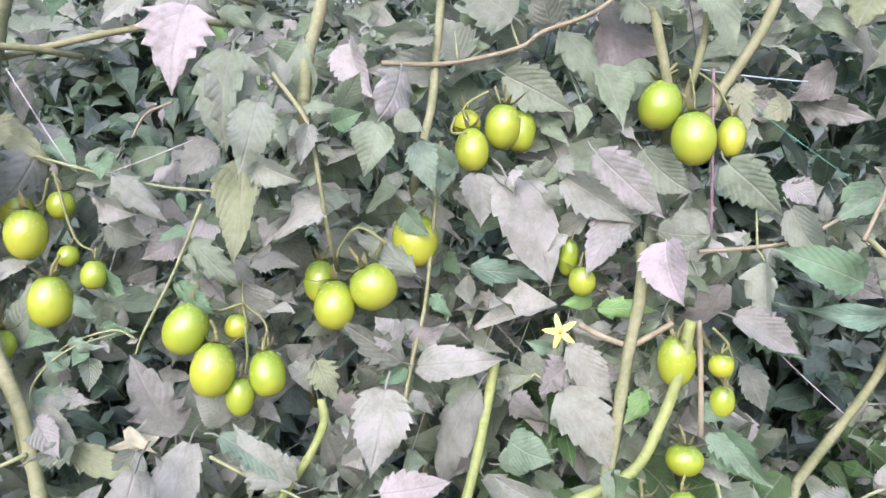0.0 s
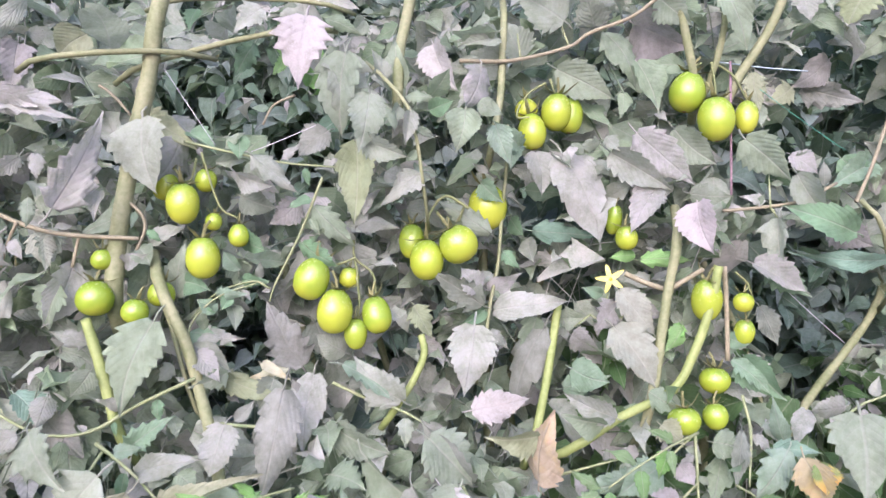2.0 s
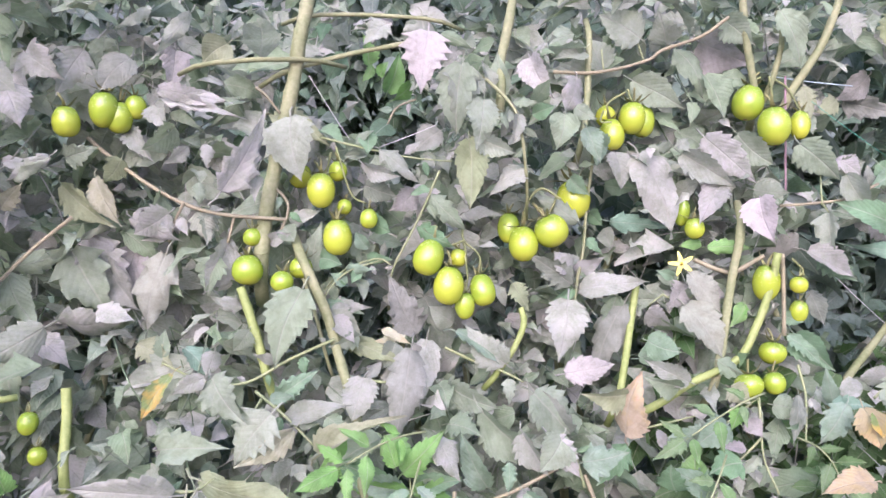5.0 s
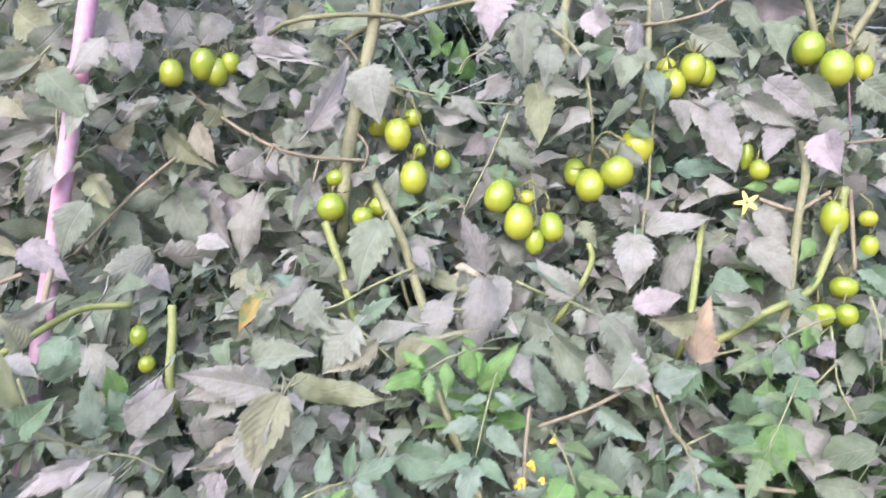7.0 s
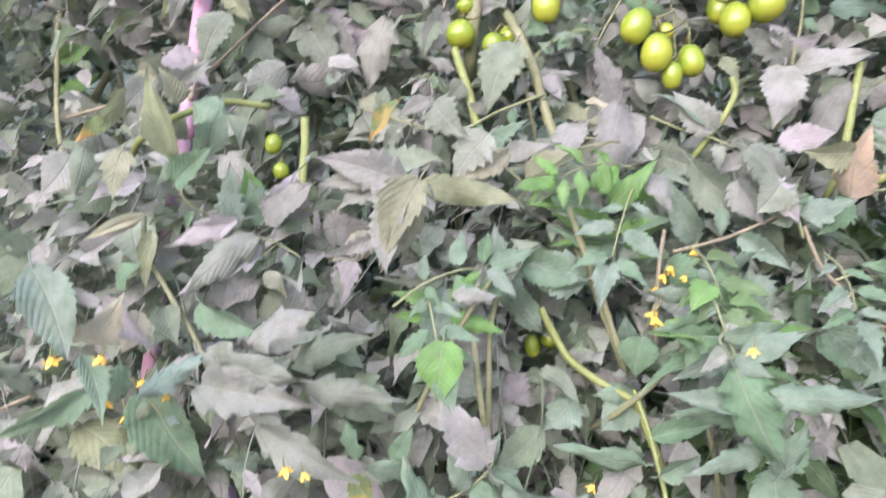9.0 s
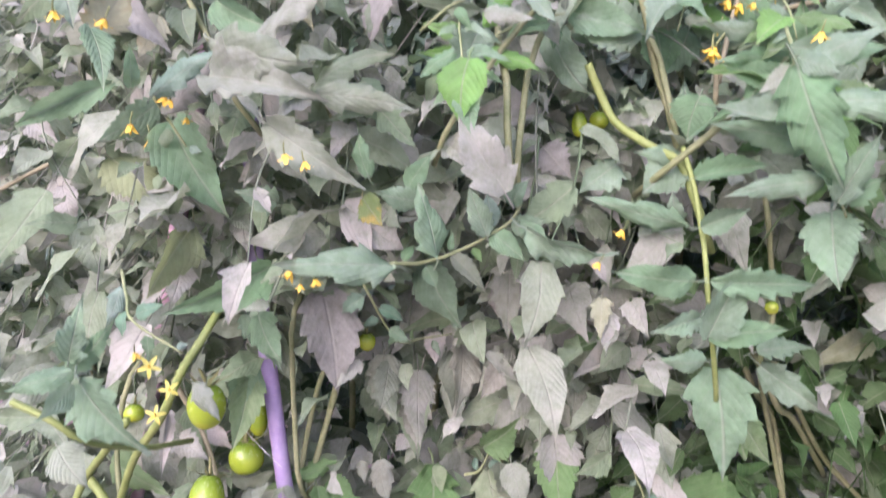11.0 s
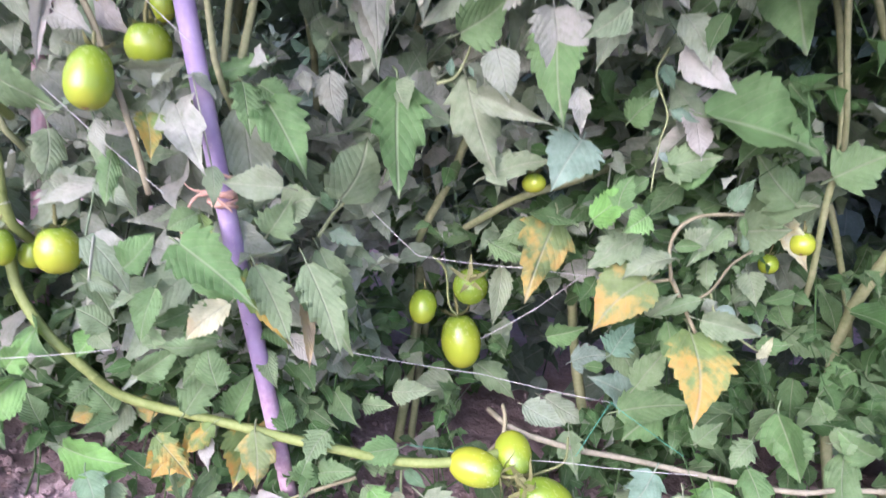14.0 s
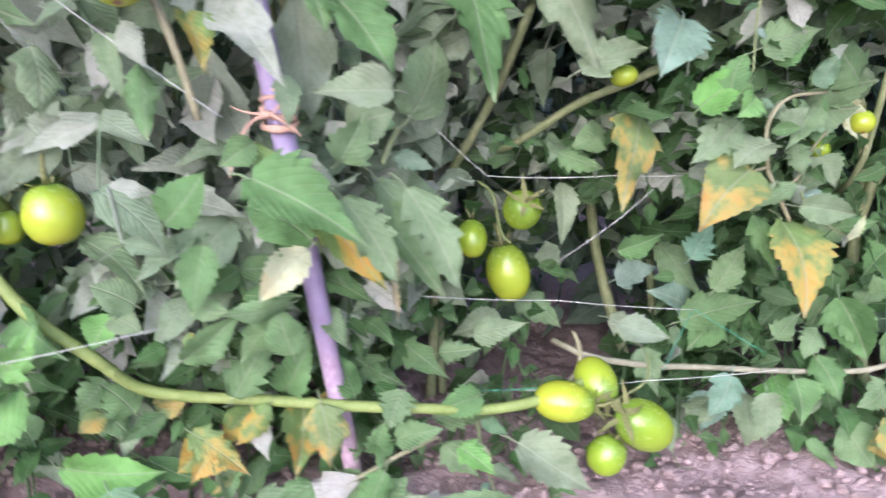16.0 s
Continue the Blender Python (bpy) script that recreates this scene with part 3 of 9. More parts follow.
HOLLOWS = (
    (0.42, 1.36, 0.102), (-0.30, 1.69, 0.087), (0.48, 1.58, 0.072), (0.48, 1.39, 0.072), (-0.34, 1.65, 0.072), (0.51, 1.64, 0.072), (0.37, 1.36, 0.072), (0.39, 1.32, 0.058),
    (0.39, 1.53, 0.058), (-0.23, 1.59, 0.058), (-0.33, 0.16, 0.058), (0.05, 0.45, 0.058), (-0.27, 0.21, 0.058), (-0.96, 1.35, 0.058), (-0.27, 1.62, 0.043), (-0.46, 0.13, 0.043),
    (-0.31, 0.26, 0.043), (-0.37, 1.68, 0.043), (-0.20, 1.60, 0.043), (-0.28, 1.33, 0.043), (-0.56, 0.59, 0.043), (0.01, 0.42, 0.043), (-0.11, 1.32, 0.023), (-0.27, 1.03, 0.023),
    (-0.53, 0.53, 0.023), (-0.55, 1.29, 0.023), (-0.60, 1.43, 0.023), (-0.84, 0.43, 0.023), (-0.10, 0.59, 0.023), (-0.39, 0.46, 0.023), (-0.27, 1.30, 0.023), (-0.03, 1.58, 0.023),
    (0.14, 1.38, 0.023), (0.18, 1.65, 0.023), (-0.48, 0.12, 0.023), (0.07, 1.48, 0.023), (-0.78, 0.99, 0.023), (-0.04, 1.55, 0.023), (-0.67, 1.15, 0.023), (-0.49, 1.05, 0.018),
    (-0.33, 0.44, 0.018), (-0.50, 0.73, 0.018), (-0.06, 0.81, 0.018),
    (0.07, 0.14, 0.041), (-0.03, 0.14, 0.028), (-0.18, 0.22, 0.028), (-0.11, 0.07, 0.026), (-0.07, 0.27, 0.024), (0.40, 1.33, 0.061), (0.54, 1.33, 0.046),
    (0.39, 1.30, 0.045), (0.36, 1.41, 0.024), (-0.02, 0.26, 0.026), (0.05, 0.30, 0.023), (0.11, 1.14, 0.028), (0.21, 1.18, 0.029),
    (0.48, 1.32, 0.052), (0.44, 1.25, 0.034), (0.37, 1.26, 0.028),
)
LOW_SHAPES = [leaflet_shape(300 + k, 4.2, (-1, 0, 1), False, 0.2) for k in range(14)]
FAR_SHAPES = [leaflet_shape(400 + k, 3.0, (-1, 0, 1), False, 0.0) for k in range(6)]


def in_hollow(x, y, z):
    """Whether a place lies in one of the openings, which run on into the row as one sees in from the path."""
    stand_x, stand_y, stand_z = (-0.10, -0.22, 1.40) if z > 1.12 else (-0.25, -0.27, 0.92) if z > 0.72 else (-0.26, -0.12, 0.55)
    near = (front(x, z) + 0.03 - stand_y) / max(0.2, y - stand_y)
    px, pz = stand_x + (x - stand_x) * near, stand_z + (z - stand_z) * near
    return any((px - hx) ** 2 + (pz - hz) ** 2 < hr * hr for hx, hz, hr in HOLLOWS)


def level(y, z):
    """The height at the face of the row that covers a place deeper in, for someone who bends down to the low parts."""
    return z + np.clip((0.55 - z) / 0.7, 0.0, 0.6) * (y - 0.55)


def foliage(name, count, material, parent, place, seed, size=(0.028, 0.088), label="", tidy=False, shapes=LOW_SHAPES):
    """Many compound leaves as one mesh: each a bent rib with leaflets on both sides. tidy: none grows over what stands in front."""
    r = random.Random(seed)
    points, faces, places = [], [], []
    origin = parent.location if parent else Vector()
    fore = np.array(FORE)
    fore = fore[np.abs(fore[:, 0] - origin.x) < 0.55]
    fore[:, 2] = level(fore[:, 1], fore[:, 2])

    def blade(base, way, up, length, width):
        shape = r.choice(shapes)
        y = way.normalized()
        z = (up - y * up.dot(y)).normalized()
        x = y.cross(z)
        if tidy:  # keep clear of what stands in front
            for t in (0.1, 0.5, 0.95):
                p = base + origin + y * (length * t)
                if in_hollow(*p) and r.random() < 0.8:
                    return False
                near = np.hypot(fore[:, 0] - p.x, fore[:, 2] - level(p.y, p.z)) < fore[:, 3] + 0.4 * width
                if np.any(near & (fore[:, 1] + 0.012 > p.y)):
                    return False
        start = len(points)
        for px, py, pz in shape[0]:
            points.append(tuple(base + x * (px * width) + y * (py * length) + z * (pz * length)))
        faces.extend(tuple(start + v for v in face) for face in shape[1])
        places.extend(shape[2])
        return True

    for _ in range(count):
        at = place(r)
        if at is None:
            continue
        at = Vector(at) - origin
        heading = Vector((r.gauss(0, 0.8), r.gauss(-0.12, 0.3), r.gauss(-0.35, 0.5))).normalized()
        length = r.uniform(0.08, 0.16)
        side = heading.cross(Vector((0, 0, 1))).normalized()
        up = Vector((r.gauss(0, 0.35), r.gauss(-0.75, 0.3), r.gauss(0.6, 0.3))).normalized()
        big = r.uniform(*size)
        bend = side * r.uniform(-0.035, 0.035)
        line = [at + heading * (length * t) + Vector((0, 0, -0.06 * t * t)) + bend * (4 * t * (1 - t)) for t in (0, 0.33, 0.66, 1)]
        kept = [3] if blade(line[3], heading + Vector((0, 0, -0.4)), up, big * 1.15, big * 0.62) else []
        for k in (1, 2):
            for s in (-1, 1):
                turn = (heading * 0.5 + side * s + Vector((0, 0, r.uniform(-0.6, 0.1))))
                tilt = up + Vector((r.gauss(0, 0.3), r.gauss(0, 0.3), r.gauss(0, 0.3)))
                long = big * r.uniform(0.65, 1.0)
                if blade(line[k], turn, tilt, long, long * r.uniform(0.45, 0.65)):
                    kept.append(k)
        if len(kept) > 2:  # the rib, as far as it carries leaflets
            rib = smooth_line(line[min(kept):max(kept) + 1], 3) if max(kept) > min(kept) else []
            start = len(points)
            for p in rib:
                for a in range(3):
                    points.append(tuple(p + 0.0013 * (math.cos(2.1 * a) * side + math.sin(2.1 * a) * up)))
                    places.append((0.25, 0.25))
            for k in range(len(rib) - 1):
                for a in range(3):
                    b = start + 3 * k
                    faces.append((b + a, b + (a + 1) % 3, b + 3 + (a + 1) % 3, b + 3 + a))
    mesh = mesh_of(name, points, faces, places, material)
    ob = new(name, mesh)
    ob.parent = parent
    return tagged(ob, label, kind="stuff")


def row_place(centre, low, high, deep):
    """Places inside the row round one plant, with hollows left open."""

    def place(r):
        x, z = centre + r.uniform(-0.26, 0.26), r.uniform(low, high)
        back = 0.032 + deep * r.random() ** 1.7 + (0.05 if 0.55 < z < 0.95 else 0.0)
        seen = -0.9 < x < 0.62
        return (x, front(x, z) + back - (0.0 if seen else 0.04), z)

    return place



# stems, side shoots and leaf stalks
stem(0, "stem", 0.0041, (-1.082, 0.612, 1.438), (-1.066, 0.602, 1.295), (-0.968, 0.501, 1.202))
stem(0, "side_shoot", 0.0029, (-1.094, 0.429, 0.820), (-1.067, 0.438, 0.836), (-1.018, 0.452, 0.869), (-0.951, 0.448, 0.898))
stem(1, "side_shoot", 0.0037, (-0.707, 0.375, 1.298), (-0.700, 0.356, 1.272), (-0.694, 0.342, 1.245))
stem(1, "cut_stem", 0.0038, (-0.642, 0.428, 1.259), (-0.681, 0.389, 1.254), (-0.702, 0.327, 1.222), (-0.717, 0.321, 1.212))
stem(1, "side_shoot", 0.0030, (-0.790, 0.450, 1.300), (-0.851, 0.476, 1.288), (-0.938, 0.523, 1.284), (-1.008, 0.550, 1.279))
stem(1, "petiole", 0.0017, (-0.721, 0.301, 0.951), (-0.717, 0.323, 0.930), (-0.703, 0.334, 0.906))
stem(1, "cut_stem", 0.0044, (-0.629, 0.349, 0.791), (-0.647, 0.345, 0.759), (-0.650, 0.313, 0.720), (-0.659, 0.293, 0.685), (-0.682, 0.299, 0.635), (-0.735, 0.330, 0.574), (-0.782, 0.369, 0.504))
stem(1, "petiole", 0.0018, (-0.736, 0.293, 0.776), (-0.705, 0.267, 0.754), (-0.677, 0.244, 0.740), (-0.629, 0.253, 0.716))
stem(1, "cut_stem", 0.0042, (-0.711, 0.285, 0.630), (-0.777, 0.335, 0.572), (-0.836, 0.372, 0.515), (-0.850, 0.374, 0.484))
stem(1, "stem", 0.0034, (-0.850, 0.441, 0.588), (-0.851, 0.438, 0.523), (-0.835, 0.430, 0.473))
stem(1, "cut_stem", 0.0056, (-0.911, 0.433, 0.493), (-0.885, 0.436, 0.477), (-0.856, 0.435, 0.452), (-0.839, 0.435, 0.418), (-0.839, 0.439, 0.373))
stem(1, "cut_stem", 0.0057, (-0.876, 0.474, 0.359), (-0.870, 0.471, 0.320), (-0.856, 0.464, 0.276), (-0.836, 0.462, 0.246), (-0.809, 0.462, 0.220), (-0.778, 0.471, 0.191), (-0.754, 0.499, 0.149), (-0.709, 0.514, 0.135), (-0.662, 0.527, 0.129), (-0.565, 0.548, 0.117), (-0.496, 0.563, 0.111), (-0.443, 0.582, 0.102), (-0.396, 0.597, 0.103), (-0.357, 0.609, 0.111))
stem(1, "side_shoot", 0.0032, (-0.768, 0.427, 0.632), (-0.754, 0.439, 0.601), (-0.729, 0.441, 0.566), (-0.696, 0.433, 0.513), (-0.672, 0.430, 0.463), (-0.657, 0.435, 0.405))
stem(1, "petiole", 0.0022, (-0.832, 0.476, 1.541), (-0.801, 0.473, 1.576), (-0.764, 0.471, 1.612))
stem(1, "petiole", 0.0018, (-0.750, 0.474, 1.590), (-0.774, 0.481, 1.511), (-0.771, 0.493, 1.439))
stem(1, "side_shoot", 0.0026, (-0.638, 0.531, 1.460), (-0.689, 0.522, 1.412), (-0.749, 0.488, 1.327))
stem(2, "stem", 0.0098, (-0.355, 0.587, 1.788), (-0.361, 0.585, 1.743), (-0.370, 0.583, 1.699), (-0.378, 0.586, 1.646), (-0.390, 0.586, 1.593), (-0.402, 0.586, 1.536), (-0.416, 0.589, 1.466), (-0.422, 0.589, 1.410))
stem(2, "stem", 0.0034, (-0.473, 0.559, 1.661), (-0.421, 0.557, 1.664), (-0.370, 0.573, 1.670))
stem(2, "side_shoot", 0.0027, (-0.643, 0.580, 1.569), (-0.616, 0.578, 1.545), (-0.545, 0.567, 1.495), (-0.480, 0.570, 1.468), (-0.389, 0.578, 1.459))
stem(2, "side_shoot", 0.0020, (-0.514, 0.563, 1.480), (-0.527, 0.568, 1.457), (-0.535, 0.569, 1.431))
stem(2, "side_shoot", 0.0020, (-0.452, 0.573, 1.466), (-0.457, 0.576, 1.449), (-0.462, 0.577, 1.429))
stem(2, "side_shoot", 0.0021, (-0.408, 0.583, 1.507), (-0.390, 0.589, 1.487), (-0.387, 0.589, 1.469), (-0.396, 0.588, 1.446))
stem(2, "side_shoot", 0.0017, (-0.422, 0.559, 1.628), (-0.410, 0.562, 1.619), (-0.393, 0.571, 1.597))
stem(2, "cut_stem", 0.0059, (-0.443, 0.566, 1.371), (-0.428, 0.561, 1.329), (-0.415, 0.555, 1.289), (-0.408, 0.553, 1.263))
stem(2, "petiole", 0.0023, (-0.323, 0.557, 1.304), (-0.379, 0.547, 1.280), (-0.429, 0.541, 1.254), (-0.476, 0.533, 1.256), (-0.535, 0.550, 1.279))
stem(2, "petiole", 0.0022, (-0.416, 0.528, 1.245), (-0.379, 0.525, 1.214), (-0.343, 0.513, 1.181))
stem(2, "petiole", 0.0019, (-0.407, 0.522, 1.237), (-0.418, 0.506, 1.216))
stem(2, "cut_stem", 0.0057, (-0.621, 0.488, 1.259), (-0.617, 0.482, 1.224), (-0.613, 0.467, 1.180))
stem(2, "petiole", 0.0018, (-0.691, 0.303, 1.186), (-0.681, 0.308, 1.152), (-0.677, 0.315, 1.131), (-0.641, 0.363, 1.104), (-0.606, 0.375, 1.095), (-0.576, 0.377, 1.078))
stem(2, "petiole", 0.0016, (-0.629, 0.397, 1.080), (-0.617, 0.402, 1.092))
stem(2, "petiole", 0.0019, (-0.481, 0.394, 1.169), (-0.449, 0.398, 1.165), (-0.431, 0.408, 1.175))
stem(2, "stem", 0.0027, (-0.683, 0.270, 1.063), (-0.661, 0.274, 1.028), (-0.638, 0.273, 0.996), (-0.625, 0.271, 0.973))
stem(2, "petiole", 0.0015, (-0.414, 0.377, 0.984), (-0.413, 0.381, 1.026), (-0.379, 0.394, 1.055), (-0.342, 0.416, 1.071))
stem(2, "stem", 0.0036, (-0.386, 0.376, 0.999), (-0.384, 0.375, 0.992), (-0.376, 0.360, 0.948))
stem(2, "stem", 0.0029, (-0.377, 0.372, 1.045), (-0.398, 0.366, 1.010), (-0.421, 0.348, 0.961))
stem(2, "stem", 0.0033, (-0.370, 0.405, 1.014), (-0.371, 0.404, 1.003), (-0.369, 0.388, 0.940))
stem(2, "petiole", 0.0019, (-0.471, 0.338, 0.812), (-0.445, 0.362, 0.815), (-0.409, 0.370, 0.832), (-0.371, 0.375, 0.859), (-0.358, 0.380, 0.881))
stem(2, "stem", 0.0032, (-0.612, 0.421, 0.712), (-0.619, 0.452, 0.632), (-0.614, 0.470, 0.534))
stem(2, "stem", 0.0033, (-0.604, 0.485, 0.637), (-0.615, 0.493, 0.587), (-0.622, 0.497, 0.530))
stem(2, "stem", 0.0041, (-0.584, 0.497, 0.641), (-0.599, 0.505, 0.579), (-0.609, 0.502, 0.524))
stem(2, "petiole", 0.0016, (-0.523, 0.399, 0.783), (-0.512, 0.492, 0.709), (-0.486, 0.507, 0.711), (-0.450, 0.516, 0.721))
stem(2, "cut_stem", 0.0026, (-0.658, 0.106, 0.703), (-0.632, 0.114, 0.693), (-0.618, 0.135, 0.673), (-0.624, 0.189, 0.650))
stem(2, "petiole", 0.0025, (-0.541, 0.557, 0.359), (-0.531, 0.569, 0.384), (-0.521, 0.577, 0.398))
stem(2, "petiole", 0.0017, (-0.429, 0.569, 0.533), (-0.412, 0.571, 0.541), (-0.403, 0.574, 0.562), (-0.400, 0.578, 0.583))
stem(2, "stem", 0.0053, (-0.424, 0.682, 0.464), (-0.441, 0.696, 0.416), (-0.465, 0.706, 0.365))
stem(2, "stem", 0.0044, (-0.307, 0.663, 0.437), (-0.353, 0.677, 0.413), (-0.395, 0.693, 0.380))
stem(2, "fruit_stalk", 0.0018, (-0.452, 0.705, 0.320), (-0.435, 0.706, 0.304), (-0.424, 0.698, 0.265), (-0.411, 0.698, 0.251))
stem(2, "side_shoot", 0.0027, (-0.686, 0.514, -0.031), (-0.642, 0.529, -0.008), (-0.602, 0.540, 0.007), (-0.527, 0.560, 0.050), (-0.479, 0.570, 0.076))
stem(2, "petiole", 0.0019, (-0.441, 0.618, 0.084), (-0.430, 0.601, 0.038), (-0.408, 0.584, -0.017))
stem(2, "stem", 0.0025, (-0.367, 0.591, 1.381), (-0.358, 0.589, 1.356), (-0.347, 0.583, 1.321), (-0.341, 0.583, 1.295))
stem(3, "stem", 0.0036, (-0.378, 0.603, 1.668), (-0.353, 0.612, 1.678), (-0.296, 0.619, 1.695), (-0.228, 0.614, 1.706))
stem(3, "stem", 0.0030, (-0.346, 0.621, 1.749), (-0.281, 0.624, 1.750), (-0.206, 0.620, 1.744))
stem(3, "petiole", 0.0018, (-0.347, 0.608, 1.574), (-0.293, 0.603, 1.559), (-0.226, 0.595, 1.543), (-0.168, 0.590, 1.536))
stem(3, "petiole", 0.0018, (-0.185, 0.594, 1.525), (-0.214, 0.604, 1.461), (-0.245, 0.611, 1.404), (-0.253, 0.613, 1.383))
stem(3, "side_shoot", 0.0014, (-0.216, 0.605, 1.625), (-0.242, 0.607, 1.614), (-0.255, 0.607, 1.591))
stem(3, "fruit_stalk", 0.0014, (-0.331, 0.601, 1.552), (-0.337, 0.603, 1.530), (-0.345, 0.604, 1.525))
stem(3, "fruit_stalk", 0.0014, (-0.324, 0.597, 1.558), (-0.305, 0.599, 1.496), (-0.284, 0.598, 1.481))
stem(3, "fruit_stalk", 0.0014, (-0.314, 0.595, 1.456), (-0.321, 0.595, 1.460), (-0.326, 0.595, 1.460))
stem(3, "fruit_stalk", 0.0015, (-0.153, 0.617, 1.431), (-0.150, 0.618, 1.409), (-0.166, 0.620, 1.397))
stem(3, "fruit_stalk", 0.0015, (-0.153, 0.619, 1.453), (-0.152, 0.620, 1.431), (-0.132, 0.620, 1.412), (-0.128, 0.621, 1.386))
stem(3, "fruit_stalk", 0.0015, (-0.151, 0.613, 1.431), (-0.176, 0.616, 1.424), (-0.197, 0.617, 1.434))
stem(3, "fruit_stalk", 0.0015, (-0.150, 0.617, 1.408), (-0.148, 0.618, 1.379), (-0.151, 0.619, 1.361))
stem(3, "stem", 0.0066, (-0.358, 0.570, 1.390), (-0.350, 0.569, 1.373), (-0.334, 0.568, 1.335), (-0.319, 0.564, 1.283), (-0.306, 0.553, 1.244), (-0.294, 0.536, 1.207), (-0.287, 0.527, 1.171))
stem(3, "petiole", 0.0014, (-0.337, 0.590, 1.323), (-0.339, 0.593, 1.358), (-0.311, 0.598, 1.389), (-0.265, 0.599, 1.405))
stem(3, "petiole", 0.0027, (-0.299, 0.563, 1.252), (-0.250, 0.567, 1.246))
stem(3, "petiole", 0.0021, (-0.181, 0.608, 1.286), (-0.141, 0.603, 1.267), (-0.102, 0.596, 1.253), (-0.078, 0.590, 1.240))
stem(3, "cut_stem", 0.0043, (-0.076, 0.611, 1.338), (-0.073, 0.608, 1.316), (-0.085, 0.605, 1.288), (-0.099, 0.604, 1.267))
stem(3, "cut_stem", 0.0042, (-0.318, 0.448, 1.030), (-0.301, 0.455, 0.998), (-0.284, 0.452, 0.973), (-0.254, 0.439, 0.953), (-0.221, 0.430, 0.937), (-0.211, 0.427, 0.921), (-0.204, 0.424, 0.906))
stem(3, "stem", 0.0034, (-0.215, 0.411, 0.942), (-0.194, 0.410, 0.963), (-0.169, 0.407, 0.995))
stem(3, "stem", 0.0034, (-0.250, 0.494, 1.050), (-0.247, 0.494, 1.043), (-0.232, 0.478, 0.995))
stem(3, "petiole", 0.0014, (-0.234, 0.515, 1.083), (-0.230, 0.516, 1.111), (-0.229, 0.517, 1.140))
stem(3, "side_shoot", 0.0025, (-0.164, 0.514, 1.100), (-0.101, 0.524, 1.119), (-0.047, 0.528, 1.144))
stem(3, "side_shoot", 0.0027, (-0.176, 0.507, 1.125), (-0.184, 0.490, 1.078), (-0.190, 0.466, 1.019))
stem(3, "petiole", 0.0020, (-0.132, 0.377, 1.027), (-0.145, 0.361, 1.007), (-0.135, 0.336, 0.989), (-0.121, 0.322, 0.955))
stem(3, "cut_stem", 0.0025, (-0.218, 0.418, 0.948), (-0.205, 0.400, 0.911), (-0.196, 0.389, 0.875), (-0.191, 0.385, 0.855), (-0.182, 0.374, 0.802), (-0.169, 0.397, 0.746))
stem(3, "petiole", 0.0017, (-0.150, 0.365, 1.046), (-0.145, 0.322, 1.008), (-0.133, 0.307, 0.975), (-0.108, 0.318, 0.914), (-0.090, 0.327, 0.877))
stem(3, "stem", 0.0041, (-0.277, 0.482, 1.117), (-0.265, 0.488, 1.084), (-0.256, 0.502, 1.052), (-0.234, 0.495, 0.995))
stem(3, "side_shoot", 0.0027, (-0.195, 0.450, 1.036), (-0.191, 0.453, 0.994))
stem(3, "stem", 0.0030, (-0.125, 0.485, 0.883), (-0.103, 0.529, 0.788), (-0.109, 0.530, 0.732), (-0.072, 0.617, 0.632), (-0.040, 0.668, 0.542))
stem(3, "petiole", 0.0014, (-0.217, 0.635, 0.591), (-0.224, 0.627, 0.564), (-0.207, 0.623, 0.528), (-0.210, 0.614, 0.499), (-0.210, 0.602, 0.453))
stem(3, "stem", 0.0039, (-0.105, 0.632, 0.705), (-0.088, 0.658, 0.677), (-0.050, 0.733, 0.627), (-0.027, 0.721, 0.515), (-0.028, 0.716, 0.454), (-0.017, 0.746, 0.365))
stem(3, "side_shoot", 0.0021, (-0.174, 0.619, 0.363), (-0.181, 0.621, 0.404), (-0.162, 0.632, 0.430), (-0.114, 0.662, 0.436))
stem(3, "side_shoot", 0.0024, (-0.174, 0.625, 0.365), (-0.157, 0.627, 0.338), (-0.140, 0.628, 0.311))
stem(3, "side_shoot", 0.0021, (-0.197, 0.613, 0.359), (-0.174, 0.621, 0.365))
stem(3, "side_shoot", 0.0016, (-0.154, 0.634, 0.338), (-0.132, 0.644, 0.354), (-0.115, 0.663, 0.381), (-0.094, 0.685, 0.395))
stem(3, "petiole", 0.0016, (-0.132, 0.647, 0.353), (-0.117, 0.645, 0.323), (-0.068, 0.662, 0.293), (-0.063, 0.677, 0.308))
stem(3, "vine", 0.0039, (-0.297, 0.667, 0.129), (-0.238, 0.680, 0.119), (-0.183, 0.702, 0.111), (-0.082, 0.714, 0.107), (0.011, 0.711, 0.115), (0.062, 0.722, 0.126), (0.113, 0.730, 0.134))
stem(3, "fruit_stalk", 0.0019, (-0.307, 0.637, 0.082), (-0.274, 0.646, 0.097), (-0.250, 0.655, 0.114), (-0.251, 0.664, 0.141))
stem(3, "fruit_stalk", 0.0019, (-0.329, 0.628, 0.090), (-0.306, 0.629, 0.083), (-0.284, 0.630, 0.079))
stem(3, "side_shoot", 0.0028, (-0.344, 0.641, 0.102), (-0.328, 0.652, 0.124), (-0.328, 0.661, 0.145), (-0.335, 0.671, 0.160))
stem(3, "stem", 0.0023, (-0.099, 0.581, 1.624), (-0.089, 0.577, 1.610), (-0.081, 0.576, 1.594), (-0.074, 0.577, 1.560), (-0.069, 0.586, 1.519))
stem(3, "stem", 0.0069, (-0.076, 0.656, 1.764), (-0.079, 0.656, 1.749), (-0.085, 0.656, 1.722), (-0.092, 0.651, 1.693), (-0.094, 0.636, 1.662))
